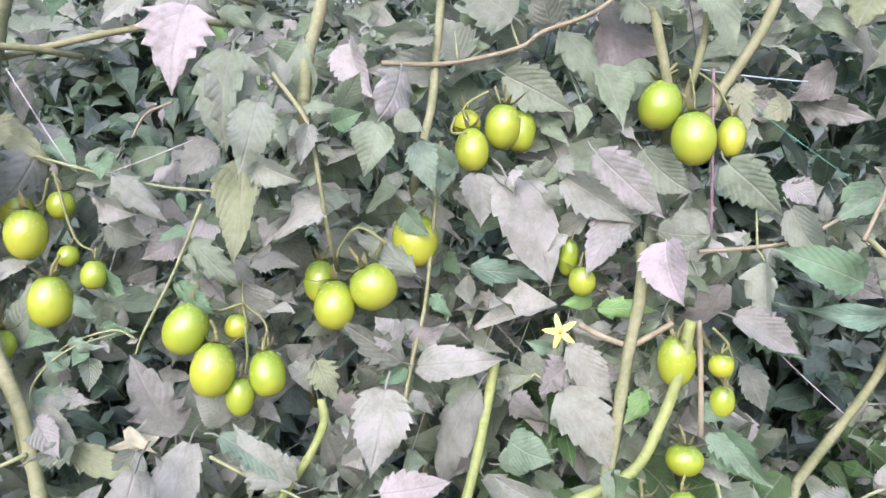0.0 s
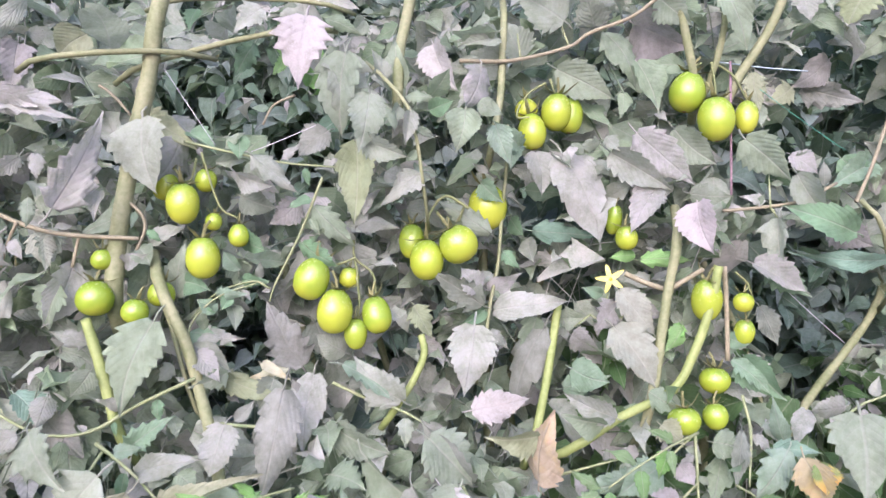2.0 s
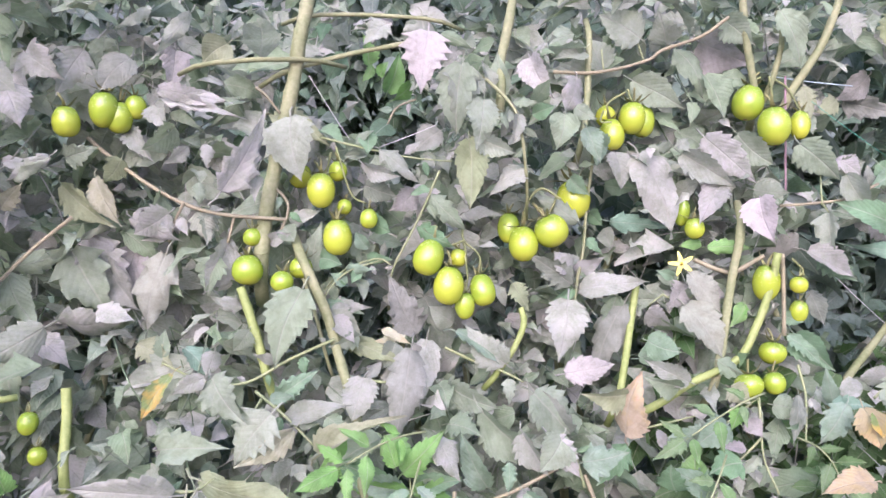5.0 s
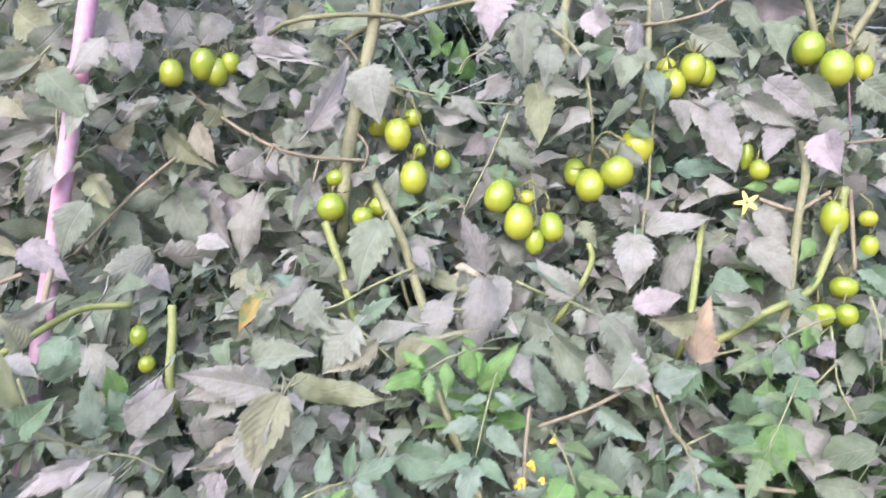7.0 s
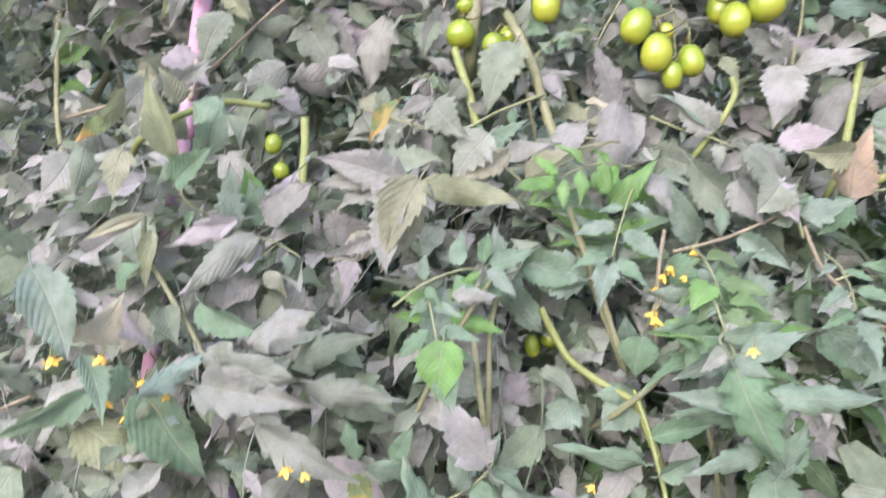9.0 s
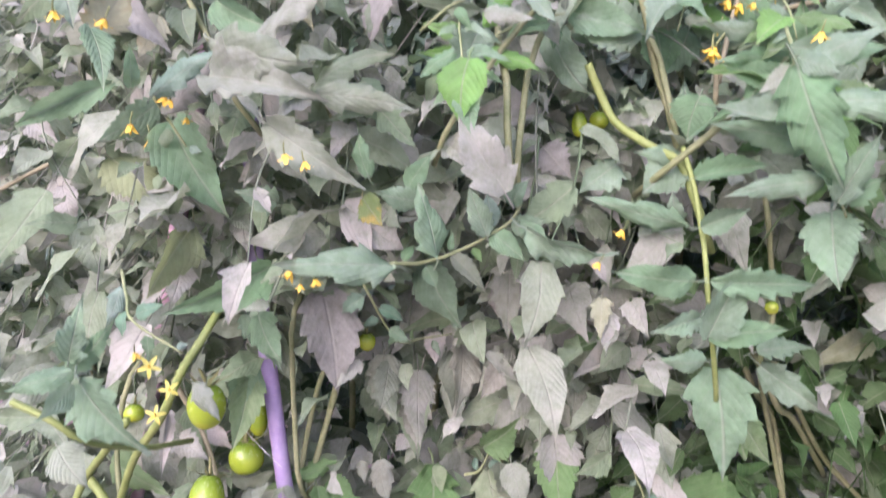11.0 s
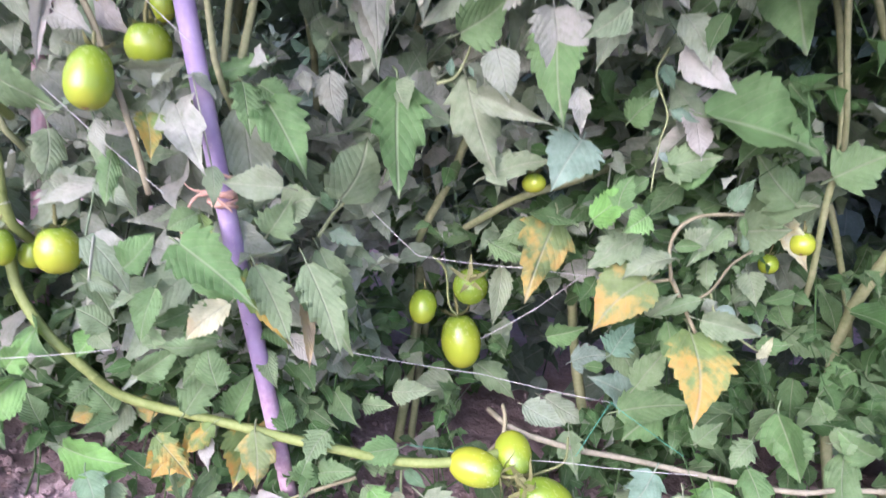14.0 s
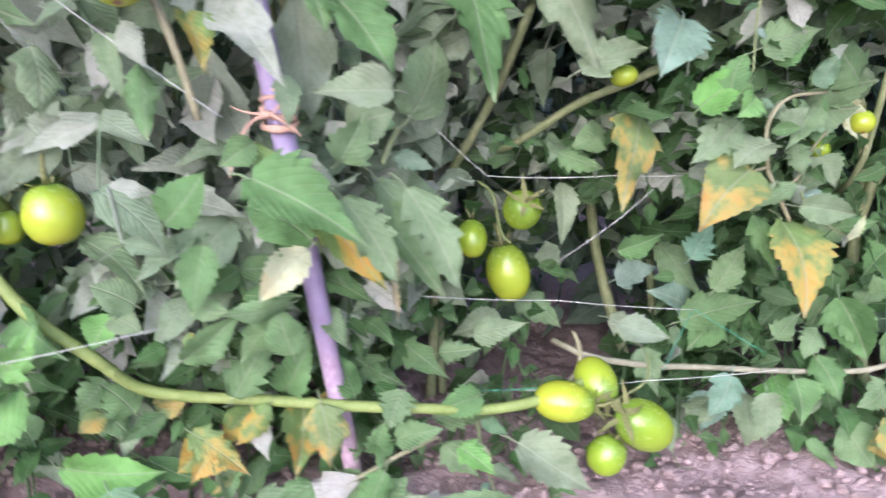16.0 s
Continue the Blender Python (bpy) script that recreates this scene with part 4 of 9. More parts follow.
stem(3, "petiole", 0.0013, (-0.251, 0.609, 1.398), (-0.271, 0.606, 1.407), (-0.313, 0.605, 1.394), (-0.342, 0.605, 1.366))
stem(4, "fruit_stalk", 0.0019, (-0.013, 0.629, 1.488), (-0.041, 0.631, 1.504), (-0.061, 0.633, 1.482), (-0.065, 0.635, 1.452))
stem(4, "fruit_stalk", 0.0019, (-0.017, 0.642, 1.493), (-0.025, 0.643, 1.473))
stem(4, "fruit_stalk", 0.0016, (0.096, 0.670, 1.652), (0.075, 0.672, 1.641), (0.067, 0.673, 1.631))
stem(4, "fruit_stalk", 0.0016, (0.104, 0.684, 1.661), (0.110, 0.684, 1.642))
stem(4, "fruit_stalk", 0.0016, (0.059, 0.659, 1.622), (0.055, 0.660, 1.606), (0.071, 0.659, 1.605))
stem(4, "side_shoot", 0.0028, (-0.017, 0.642, 1.674), (0.051, 0.660, 1.679), (0.128, 0.674, 1.700), (0.155, 0.669, 1.716), (0.204, 0.650, 1.729), (0.243, 0.641, 1.755))
stem(4, "petiole", 0.0016, (0.063, 0.665, 1.683), (0.060, 0.664, 1.715))
stem(4, "petiole", 0.0016, (0.133, 0.691, 1.705), (0.122, 0.689, 1.738))
stem(4, "petiole", 0.0016, (0.159, 0.681, 1.721), (0.175, 0.674, 1.726))
stem(4, "stem", 0.0023, (0.038, 0.651, 1.540), (0.032, 0.665, 1.483), (0.024, 0.659, 1.419), (0.012, 0.650, 1.373), (0.003, 0.642, 1.327))
stem(4, "cut_stem", 0.0053, (0.096, 0.647, 1.366), (0.087, 0.642, 1.324), (0.076, 0.632, 1.279), (0.059, 0.610, 1.227))
stem(4, "petiole", 0.0016, (0.138, 0.657, 1.352), (0.153, 0.653, 1.344), (0.176, 0.650, 1.347), (0.184, 0.651, 1.362))
stem(4, "petiole", 0.0016, (0.160, 0.656, 1.344), (0.161, 0.659, 1.371), (0.167, 0.660, 1.391))
stem(4, "petiole", 0.0016, (0.139, 0.658, 1.352), (0.118, 0.659, 1.337))
stem(4, "stem", 0.0061, (0.240, 0.627, 1.426), (0.230, 0.631, 1.380), (0.220, 0.629, 1.334), (0.210, 0.625, 1.289), (0.198, 0.618, 1.245))
stem(4, "side_shoot", 0.0035, (0.234, 0.643, 1.380), (0.210, 0.649, 1.389), (0.185, 0.656, 1.402))
stem(4, "side_shoot", 0.0034, (0.233, 0.635, 1.381), (0.255, 0.630, 1.394), (0.273, 0.625, 1.405))
stem(4, "cut_stem", 0.0056, (0.285, 0.609, 1.408), (0.273, 0.614, 1.355), (0.253, 0.615, 1.306), (0.223, 0.611, 1.262), (0.158, 0.607, 1.233), (0.114, 0.601, 1.209))
stem(4, "petiole", 0.0020, (-0.015, 0.527, 1.119), (-0.026, 0.530, 1.161), (-0.039, 0.536, 1.185))
stem(4, "petiole", 0.0017, (0.073, 0.567, 1.180), (0.143, 0.570, 1.194))
stem(4, "petiole", 0.0021, (0.157, 0.574, 1.169), (0.193, 0.576, 1.186), (0.234, 0.584, 1.213))
stem(4, "petiole", 0.0021, (0.234, 0.578, 1.215), (0.231, 0.569, 1.179), (0.229, 0.560, 1.140), (0.239, 0.545, 1.098))
stem(4, "petiole", 0.0017, (0.228, 0.562, 1.166), (0.197, 0.557, 1.141), (0.175, 0.557, 1.129))
stem(4, "side_shoot", 0.0028, (-0.014, 0.529, 1.134), (0.005, 0.530, 1.088), (0.031, 0.535, 1.060), (0.042, 0.536, 1.053))
stem(4, "petiole", 0.0018, (0.022, 0.534, 1.071), (0.057, 0.538, 1.085))
stem(4, "side_shoot", 0.0032, (0.066, 0.540, 1.021), (0.079, 0.542, 1.018), (0.116, 0.546, 1.014), (0.160, 0.553, 1.007))
stem(4, "stem", 0.0034, (-0.069, 0.612, 0.709), (0.004, 0.709, 0.603), (0.069, 0.755, 0.539))
stem(4, "stem", 0.0037, (-0.087, 0.600, 0.702), (-0.071, 0.605, 0.674), (-0.045, 0.650, 0.654), (0.007, 0.723, 0.585))
stem(4, "stem", 0.0043, (0.016, 0.835, 0.413), (0.053, 0.876, 0.337), (0.075, 0.893, 0.286))
stem(4, "stem", 0.0047, (0.042, 0.665, 1.713), (0.039, 0.664, 1.682), (0.035, 0.657, 1.638), (0.026, 0.641, 1.596))
stem(5, "fruit_stalk", 0.0016, (0.300, 0.666, 1.673), (0.287, 0.667, 1.667), (0.281, 0.668, 1.664))
stem(5, "fruit_stalk", 0.0016, (0.314, 0.668, 1.675), (0.318, 0.669, 1.649), (0.319, 0.670, 1.631))
stem(5, "fruit_stalk", 0.0016, (0.320, 0.672, 1.675), (0.344, 0.671, 1.657), (0.361, 0.672, 1.625))
stem(5, "fruit_stalk", 0.0015, (0.310, 0.619, 1.400), (0.325, 0.618, 1.384), (0.319, 0.619, 1.375))
stem(5, "fruit_stalk", 0.0015, (0.329, 0.627, 1.384), (0.334, 0.628, 1.360), (0.324, 0.629, 1.341))
stem(5, "stem", 0.0056, (0.261, 0.635, 1.793), (0.269, 0.646, 1.732), (0.286, 0.660, 1.661))
stem(5, "stem", 0.0062, (0.443, 0.674, 1.827), (0.424, 0.674, 1.776), (0.399, 0.677, 1.720), (0.357, 0.680, 1.660), (0.350, 0.680, 1.647))
stem(5, "stem", 0.0045, (0.330, 0.659, 1.720), (0.327, 0.663, 1.701), (0.321, 0.668, 1.675))
stem(5, "side_shoot", 0.0023, (0.302, 0.629, 1.476), (0.351, 0.627, 1.479), (0.403, 0.631, 1.486), (0.461, 0.649, 1.509))
stem(5, "petiole", 0.0015, (0.360, 0.624, 1.476), (0.365, 0.633, 1.520))
stem(5, "petiole", 0.0015, (0.358, 0.618, 1.476), (0.365, 0.616, 1.463))
stem(5, "stem", 0.0034, (0.541, 0.677, 1.444), (0.559, 0.698, 1.412), (0.577, 0.721, 1.378))
stem(5, "side_shoot", 0.0026, (0.510, 0.685, 1.488), (0.556, 0.714, 1.543), (0.591, 0.722, 1.620), (0.600, 0.701, 1.706))
stem(5, "side_shoot", 0.0034, (0.296, 0.619, 1.407), (0.299, 0.624, 1.362), (0.298, 0.626, 1.292))
stem(5, "stem", 0.0057, (0.437, 0.711, 1.205), (0.455, 0.725, 1.222), (0.570, 0.780, 1.307), (0.602, 0.784, 1.351))
stem(5, "petiole", 0.0019, (0.389, 0.574, 1.212), (0.441, 0.598, 1.236), (0.482, 0.604, 1.248), (0.526, 0.612, 1.268))
stem(5, "petiole", 0.0022, (0.303, 0.603, 1.254), (0.306, 0.592, 1.213), (0.289, 0.566, 1.158))
stem(5, "petiole", 0.0015, (0.305, 0.441, 1.166), (0.337, 0.440, 1.151), (0.370, 0.441, 1.134))
# tomatoes
tomato(1, (-0.683, 0.466, 0.540), 0.0431, 0.0412, (0.096, 0.082, -0.992))
tomato(1, (-0.788, 0.388, 0.597), 0.0234, 0.0208, (0.265, -0.277, -0.924))
tomato(1, (-0.693, 0.404, 0.507), 0.0408, 0.0574, (0.196, -0.391, -0.899))
tomato(1, (-0.692, 0.481, 0.540), 0.0394, 0.0374, (0.164, -0.414, -0.895))
tomato(1, (-0.735, 0.469, 0.597), 0.0263, 0.0510, (0.126, -0.239, -0.963))
tomato(1, (-0.685, 0.488, 0.586), 0.0252, 0.0509, (0.239, -0.133, -0.962))
tomato(1, (-0.790, 0.459, 0.322), 0.0463, 0.0505, (0.228, -0.133, -0.964))
tomato(1, (-0.848, 0.442, 0.319), 0.0285, 0.0400, (0.125, -0.067, -0.990))
tomato(1, (-0.840, 0.473, 0.305), 0.0267, 0.0300, (0.063, -0.198, -0.978))
tomato(2, (-0.377, 0.630, 1.525), 0.0311, 0.0360, (-0.072, -0.103, -0.992))
tomato(2, (-0.601, 0.575, 1.594), 0.0336, 0.0418, (-0.050, 0.099, -0.994))
tomato(2, (-0.436, 0.574, 1.394), 0.0401, 0.0401, (0.002, -0.156, -0.988))
tomato(2, (-0.391, 0.570, 1.378), 0.0297, 0.0280, (-0.132, -0.138, -0.982))
tomato(2, (-0.432, 0.585, 1.437), 0.0260, 0.0238, (0.044, -0.055, -0.997))
tomato(2, (-0.371, 0.595, 1.396), 0.0304, 0.0290, (-0.106, -0.206, -0.973))
tomato(2, (-0.655, 0.473, 1.223), 0.0218, 0.0268, (-0.012, -0.257, -0.966))
tomato(2, (-0.641, 0.467, 1.188), 0.0202, 0.0212, (0.134, -0.203, -0.970))
tomato(2, (-0.632, 0.300, 0.655), 0.0372, 0.0444, (0.063, 0.080, -0.995))
tomato(2, (-0.552, 0.502, 0.698), 0.0214, 0.0225, (0.081, 0.089, -0.993))
tomato(2, (-0.401, 0.707, 0.289), 0.0451, 0.0501, (-0.092, 0.781, -0.618))
tomato(2, (-0.456, 0.693, 0.256), 0.0352, 0.0448, (0.119, -0.519, -0.846))
tomato(2, (-0.410, 0.730, 0.206), 0.0528, 0.0725, (0.276, -0.158, -0.948))
tomato(2, (-0.648, 0.534, 1.579), 0.0323, 0.0385, (0.034, 0.112, -0.993))
tomato(2, (-0.615, 0.562, 1.601), 0.0363, 0.0474, (-0.112, 0.112, -0.987))
tomato(2, (-0.583, 0.582, 1.609), 0.0272, 0.0322, (0.117, 0.007, -0.993))
tomato(3, (-0.343, 0.588, 1.498), 0.0374, 0.0475, (0.028, -0.044, -0.999))
tomato(3, (-0.323, 0.609, 1.527), 0.0255, 0.0275, (-0.009, -0.111, -0.994))
tomato(3, (-0.322, 0.591, 1.436), 0.0388, 0.0487, (0.000, 0.027, -1.000))
tomato(3, (-0.280, 0.586, 1.460), 0.0234, 0.0273, (0.011, -0.081, -0.997))
tomato(3, (-0.314, 0.606, 1.478), 0.0200, 0.0212, (-0.128, -0.240, -0.962))
tomato(3, (-0.201, 0.602, 1.408), 0.0410, 0.0503, (-0.381, -0.076, -0.922))
tomato(3, (-0.175, 0.598, 1.370), 0.0413, 0.0532, (-0.134, -0.040, -0.990))
tomato(3, (-0.128, 0.614, 1.363), 0.0348, 0.0448, (0.201, -0.198, -0.959))
tomato(3, (-0.153, 0.610, 1.342), 0.0276, 0.0377, (0.011, 0.053, -0.999))
tomato(3, (-0.160, 0.626, 1.408), 0.0241, 0.0252, (-0.148, -0.033, -0.988))
tomato(3, (-0.066, 0.640, 1.427), 0.0419, 0.0513, (0.021, -0.206, -0.978))
tomato(3, (-0.084, 0.660, 1.451), 0.0325, 0.0449, (-0.059, -0.166, -0.984))
tomato(3, (-0.329, 0.535, 0.980), 0.0182, 0.0299, (0.152, -0.037, -0.988))
tomato(3, (-0.308, 0.545, 0.988), 0.0228, 0.0210, (-0.059, 0.072, -0.996))
tomato(3, (-0.116, 0.468, 0.803), 0.0131, 0.0133, (0.183, -0.120, -0.976))
tomato(3, (-0.325, 0.603, 0.445), 0.0249, 0.0206, (0.254, -0.184, -0.950))
tomato(3, (-0.346, 0.609, 0.104), 0.0447, 0.0665, (-0.995, 0.102, 0.015))
tomato(3, (-0.309, 0.639, 0.115), 0.0441, 0.0597, (-0.424, 0.784, 0.454))
tomato(3, (-0.260, 0.609, 0.083), 0.0539, 0.0705, (0.747, 0.352, -0.564))
tomato(3, (-0.296, 0.605, 0.046), 0.0423, 0.0467, (-0.401, 0.004, -0.916))
tomato(3, (-0.062, 0.759, 0.369), 0.0234, 0.0237, (0.019, -0.359, -0.933))
tomato(4, (-0.027, 0.636, 1.445), 0.0480, 0.0472, (0.473, 0.103, -0.875))
tomato(4, (0.015, 0.675, 1.493), 0.0500, 0.0592, (0.039, -0.131, -0.991))
tomato(4, (0.114, 0.698, 1.620), 0.0409, 0.0509, (-0.120, 0.058, -0.991))
tomato(4, (0.135, 0.710, 1.618), 0.0353, 0.0497, (-0.129, -0.086, -0.988))
tomato(4, (0.078, 0.684, 1.592), 0.0371, 0.0491, (0.054, -0.126, -0.991))
tomato(4, (0.074, 0.700, 1.624), 0.0308, 0.0317, (-0.128, -0.122, -0.984))
tomato(4, (0.191, 0.663, 1.448), 0.0288, 0.0325, (0.113, 0.187, -0.976))
tomato(4, (0.181, 0.682, 1.473), 0.0212, 0.0403, (-0.125, 0.226, -0.966))
tomato(4, (0.225, 0.585, 1.230), 0.0379, 0.0324, (0.013, -0.099, -0.995))
tomato(4, (-0.039, 0.726, 0.404), 0.0268, 0.0260, (-0.034, -0.571, -0.821))
tomato(5, (0.282, 0.672, 1.637), 0.0466, 0.0553, (-0.214, -0.045, -0.976))
tomato(5, (0.308, 0.648, 1.595), 0.0461, 0.0578, (-0.021, -0.063, -0.998))
tomato(5, (0.353, 0.659, 1.599), 0.0292, 0.0448, (-0.165, -0.175, -0.971))
tomato(5, (0.275, 0.625, 1.367), 0.0375, 0.0531, (-0.005, 0.200, -0.980))
tomato(5, (0.315, 0.613, 1.363), 0.0245, 0.0238, (-0.165, -0.144, -0.976))
tomato(5, (0.320, 0.625, 1.326), 0.0248, 0.0326, (-0.095, 0.152, -0.984))
tomato(5, (0.282, 0.629, 1.268), 0.0375, 0.0321, (-0.084, -0.004, -0.996))
tomato(5, (0.271, 0.606, 1.229), 0.0298, 0.0313, (0.018, -0.231, -0.973))
# flowers
drooping_flower(1, (-0.665, 0.173, 0.985), 0.0151, (0.524, -0.817, 0.241))
drooping_flower(1, (-0.707, 0.300, 0.946), 0.0162, (0.488, -0.837, 0.249))
drooping_flower(1, (-0.693, 0.154, 0.985), 0.0150, (0.716, -0.673, -0.186))
drooping_flower(1, (-0.764, 0.323, 0.918), 0.0191, (0.659, -0.749, -0.064))
drooping_flower(1, (-0.742, 0.329, 0.906), 0.0191, (0.639, -0.767, -0.049))
drooping_flower(1, (-0.694, 0.293, 0.943), 0.0133, (0.622, -0.776, -0.104))
drooping_flower(1, (-0.693, 0.318, 0.930), 0.0115, (0.606, -0.791, -0.084))
drooping_flower(2, (-0.521, 0.217, 0.895), 0.0146, (0.495, -0.867, -0.048))
drooping_flower(2, (-0.506, 0.222, 0.891), 0.0128, (0.471, -0.881, -0.041))
drooping_flower(2, (-0.544, 0.279, 0.795), 0.0155, (0.478, -0.871, 0.116))
drooping_flower(2, (-0.538, 0.292, 0.784), 0.0105, (0.460, -0.878, 0.132))
drooping_flower(2, (-0.522, 0.291, 0.790), 0.0136, (0.441, -0.889, 0.125))
open_flower(2, (-0.608, 0.184, 0.721), 0.0193, (0.607, -0.755, 0.246))
open_flower(2, (-0.596, 0.195, 0.702), 0.0168, (0.581, -0.766, 0.275))
open_flower(2, (-0.607, 0.194, 0.679), 0.0169, (0.588, -0.749, 0.306))
drooping_flower(2, (-0.614, 0.175, 0.730), 0.0100, (0.623, -0.747, 0.232))
drooping_flower(3, (-0.155, 0.441, 1.094), 0.0158, (-0.198, -0.978, 0.061))
drooping_flower(3, (-0.185, 0.410, 1.074), 0.0191, (-0.168, -0.982, 0.089))
drooping_flower(3, (-0.177, 0.375, 1.066), 0.0121, (-0.186, -0.977, 0.104))
drooping_flower(3, (-0.200, 0.403, 1.053), 0.0139, (-0.152, -0.982, 0.116))
drooping_flower(3, (-0.204, 0.371, 1.022), 0.0193, (-0.152, -0.975, 0.162))
drooping_flower(3, (-0.145, 0.251, 1.008), 0.0120, (-0.264, -0.942, 0.208))
drooping_flower(3, (-0.142, 0.336, 1.014), 0.0114, (-0.239, -0.955, 0.177))
drooping_flower(3, (-0.205, 0.383, 1.028), 0.0194, (-0.059, -0.969, -0.238))
drooping_flower(3, (-0.198, 0.372, 1.066), 0.0149, (-0.070, -0.953, -0.295))
drooping_flower(3, (-0.264, 0.354, 0.861), 0.0142, (0.031, -0.999, 0.011))
drooping_flower(3, (-0.278, 0.300, 0.834), 0.0113, (0.059, -0.996, 0.060))
open_flower(4, (0.163, 0.646, 1.396), 0.0365, (-0.320, -0.947, -0.021))
drooping_flower(4, (0.070, 0.416, 0.938), 0.0222, (-0.433, -0.871, 0.231))
# cords
cord("string_white", 0.0004, (-0.357, 0.577, 1.650), (-0.304, 0.582, 1.564))
cord("string_white", 0.0004, (-0.265, 0.589, 1.556), (-0.190, 0.584, 1.584))
cord("string_blue", 0.0009, (0.326, 0.686, 1.681), (0.455, 0.688, 1.666))
cord("string_green", 0.0004, (0.377, 0.667, 1.637), (0.487, 0.667, 1.554))
cord("twine_purple", 0.0017, (0.344, 0.677, 1.678), (0.334, 0.671, 1.500))
cord("string_white", 0.0004, (0.384, 0.639, 1.374), (0.458, 0.645, 1.306))
cord("string_white", 0.0004, (-0.496, 0.594, 0.389), (-0.445, 0.614, 0.343), (-0.383, 0.632, 0.341), (-0.319, 0.631, 0.347), (-0.249, 0.634, 0.350))
cord("string_white", 0.0004, (-0.263, 0.636, 0.349), (-0.310, 0.632, 0.300), (-0.365, 0.628, 0.255))
cord("string_white", 0.0004, (-0.501, 0.579, 0.226), (-0.361, 0.636, 0.209), (-0.211, 0.657, 0.200))
cord("string_green", 0.0004, (-0.211, 0.653, 0.202), (-0.166, 0.660, 0.176), (-0.120, 0.667, 0.150))
cord("string_green", 0.0004, (-0.211, 0.659, 0.197), (-0.224, 0.652, 0.165), (-0.238, 0.641, 0.132))
cord("string_white", 0.0004, (-0.668, 0.436, 0.583), (-0.621, 0.444, 0.546))
cord("string_white", 0.0004, (-0.865, 0.410, 0.359), (-0.812, 0.425, 0.375))
cord("string_white", 0.0004, (-0.757, 0.416, 0.493), (-0.640, 0.435, 0.408))
cord("string_white", 0.0004, (-0.862, 0.398, 0.204), (-0.707, 0.451, 0.232))
cord("string_white", 0.0004, (-0.387, 0.623, 0.107), (-0.251, 0.646, 0.117), (-0.100, 0.674, 0.127))
cord("string_green", 0.0004, (-0.436, 0.610, 0.110), (-0.344, 0.622, 0.116))
# leaflets that stand in front
leaf(0, (-1.113, 0.659, 1.423), (-1.074, 0.638, 1.515), 0.043, (0.589, -0.696, -0.411), PALE)
leaf(0, (-1.122, 0.664, 1.402), (-1.039, 0.654, 1.442), 0.029, (0.157, -0.835, -0.527), FRESH)
leaf(0, (-1.123, 0.665, 1.343), (-1.051, 0.667, 1.383), 0.028, (0.112, -0.983, -0.142), FRESH)
leaf(0, (-1.047, 0.668, 1.324), (-1.115, 0.641, 1.300), 0.056, (0.438, -0.869, -0.230), DUSTY)
leaf(0, (-1.055, 0.590, 1.242), (-1.013, 0.581, 1.258), 0.051, (0.217, -0.446, -0.868), DUSTY)
leaf(0, (-1.043, 0.451, 0.936), (-0.989, 0.456, 0.896), 0.035, (0.227, -0.955, 0.188), ROSY)
leaf(0, (-1.038, 0.456, 0.935), (-0.990, 0.455, 0.901), 0.033, (0.319, -0.821, 0.474), PALE)
leaf(1, (-0.910, 0.498, 1.546), (-0.917, 0.493, 1.489), 0.064, (0.762, -0.646, -0.033), OLIVE)
leaf(1, (-1.016, 0.657, 1.505), (-0.955, 0.664, 1.394), 0.075, (0.507, -0.832, 0.223), THIN)
leaf(1, (-0.783, 0.478, 1.460), (-0.810, 0.477, 1.375), 0.031, (0.407, -0.906, -0.116), PALE)
leaf(1, (-0.734, 0.487, 1.423), (-0.693, 0.469, 1.380), 0.024, (-0.245, -0.954, 0.176), OLIVE)
leaf(1, (-0.722, 0.554, 1.401), (-0.651, 0.555, 1.422), 0.031, (0.054, -0.989, -0.134), PALE)
leaf(1, (-0.884, 0.645, 1.377), (-0.963, 0.620, 1.385), 0.038, (0.228, -0.854, -0.467), DUSTY)
leaf(1, (-0.919, 0.580, 1.356), (-0.872, 0.574, 1.335), 0.026, (-0.069, -0.993, 0.098), OLIVE)
leaf(1, (-0.652, 0.247, 1.166), (-0.687, 0.237, 1.252), 0.028, (0.069, -0.993, -0.094), OLIVE)
leaf(1, (-0.830, 0.432, 1.282), (-0.883, 0.429, 1.224), 0.040, (0.707, -0.337, -0.621), OLIVE)
leaf(1, (-0.692, 0.268, 1.242), (-0.711, 0.254, 1.211), 0.028, (0.675, -0.731, -0.102), DUSTY)
leaf(1, (-0.650, 0.494, 1.328), (-0.712, 0.457, 1.287), 0.041, (0.512, -0.859, 0.003), DUSTY)
leaf(1, (-0.759, 0.294, 1.212), (-0.788, 0.286, 1.186), 0.018, (0.530, -0.775, -0.346), YELLOWING)
leaf(1, (-0.867, 0.383, 1.192), (-0.891, 0.362, 1.141), 0.048, (0.471, -0.872, 0.134), PALE)
leaf(1, (-0.779, 0.293, 1.186), (-0.778, 0.275, 1.129), 0.024, (0.676, -0.697, 0.240), DUSTY)
leaf(1, (-0.716, 0.261, 1.175), (-0.715, 0.247, 1.122), 0.032, (0.255, -0.936, 0.244), OLIVE)
leaf(1, (-0.666, 0.402, 1.111), (-0.671, 0.388, 1.186), 0.037, (0.272, -0.951, -0.150), GREEN)
leaf(1, (-0.670, 0.458, 1.151), (-0.678, 0.441, 1.189), 0.029, (0.441, -0.853, -0.279), FRESH)
leaf(1, (-0.682, 0.263, 1.097), (-0.689, 0.262, 1.041), 0.018, (0.242, -0.970, 0.003), OLIVE)
leaf(1, (-0.702, 0.275, 1.113), (-0.750, 0.251, 1.085), 0.011, (0.471, -0.881, -0.042), WITHERED)
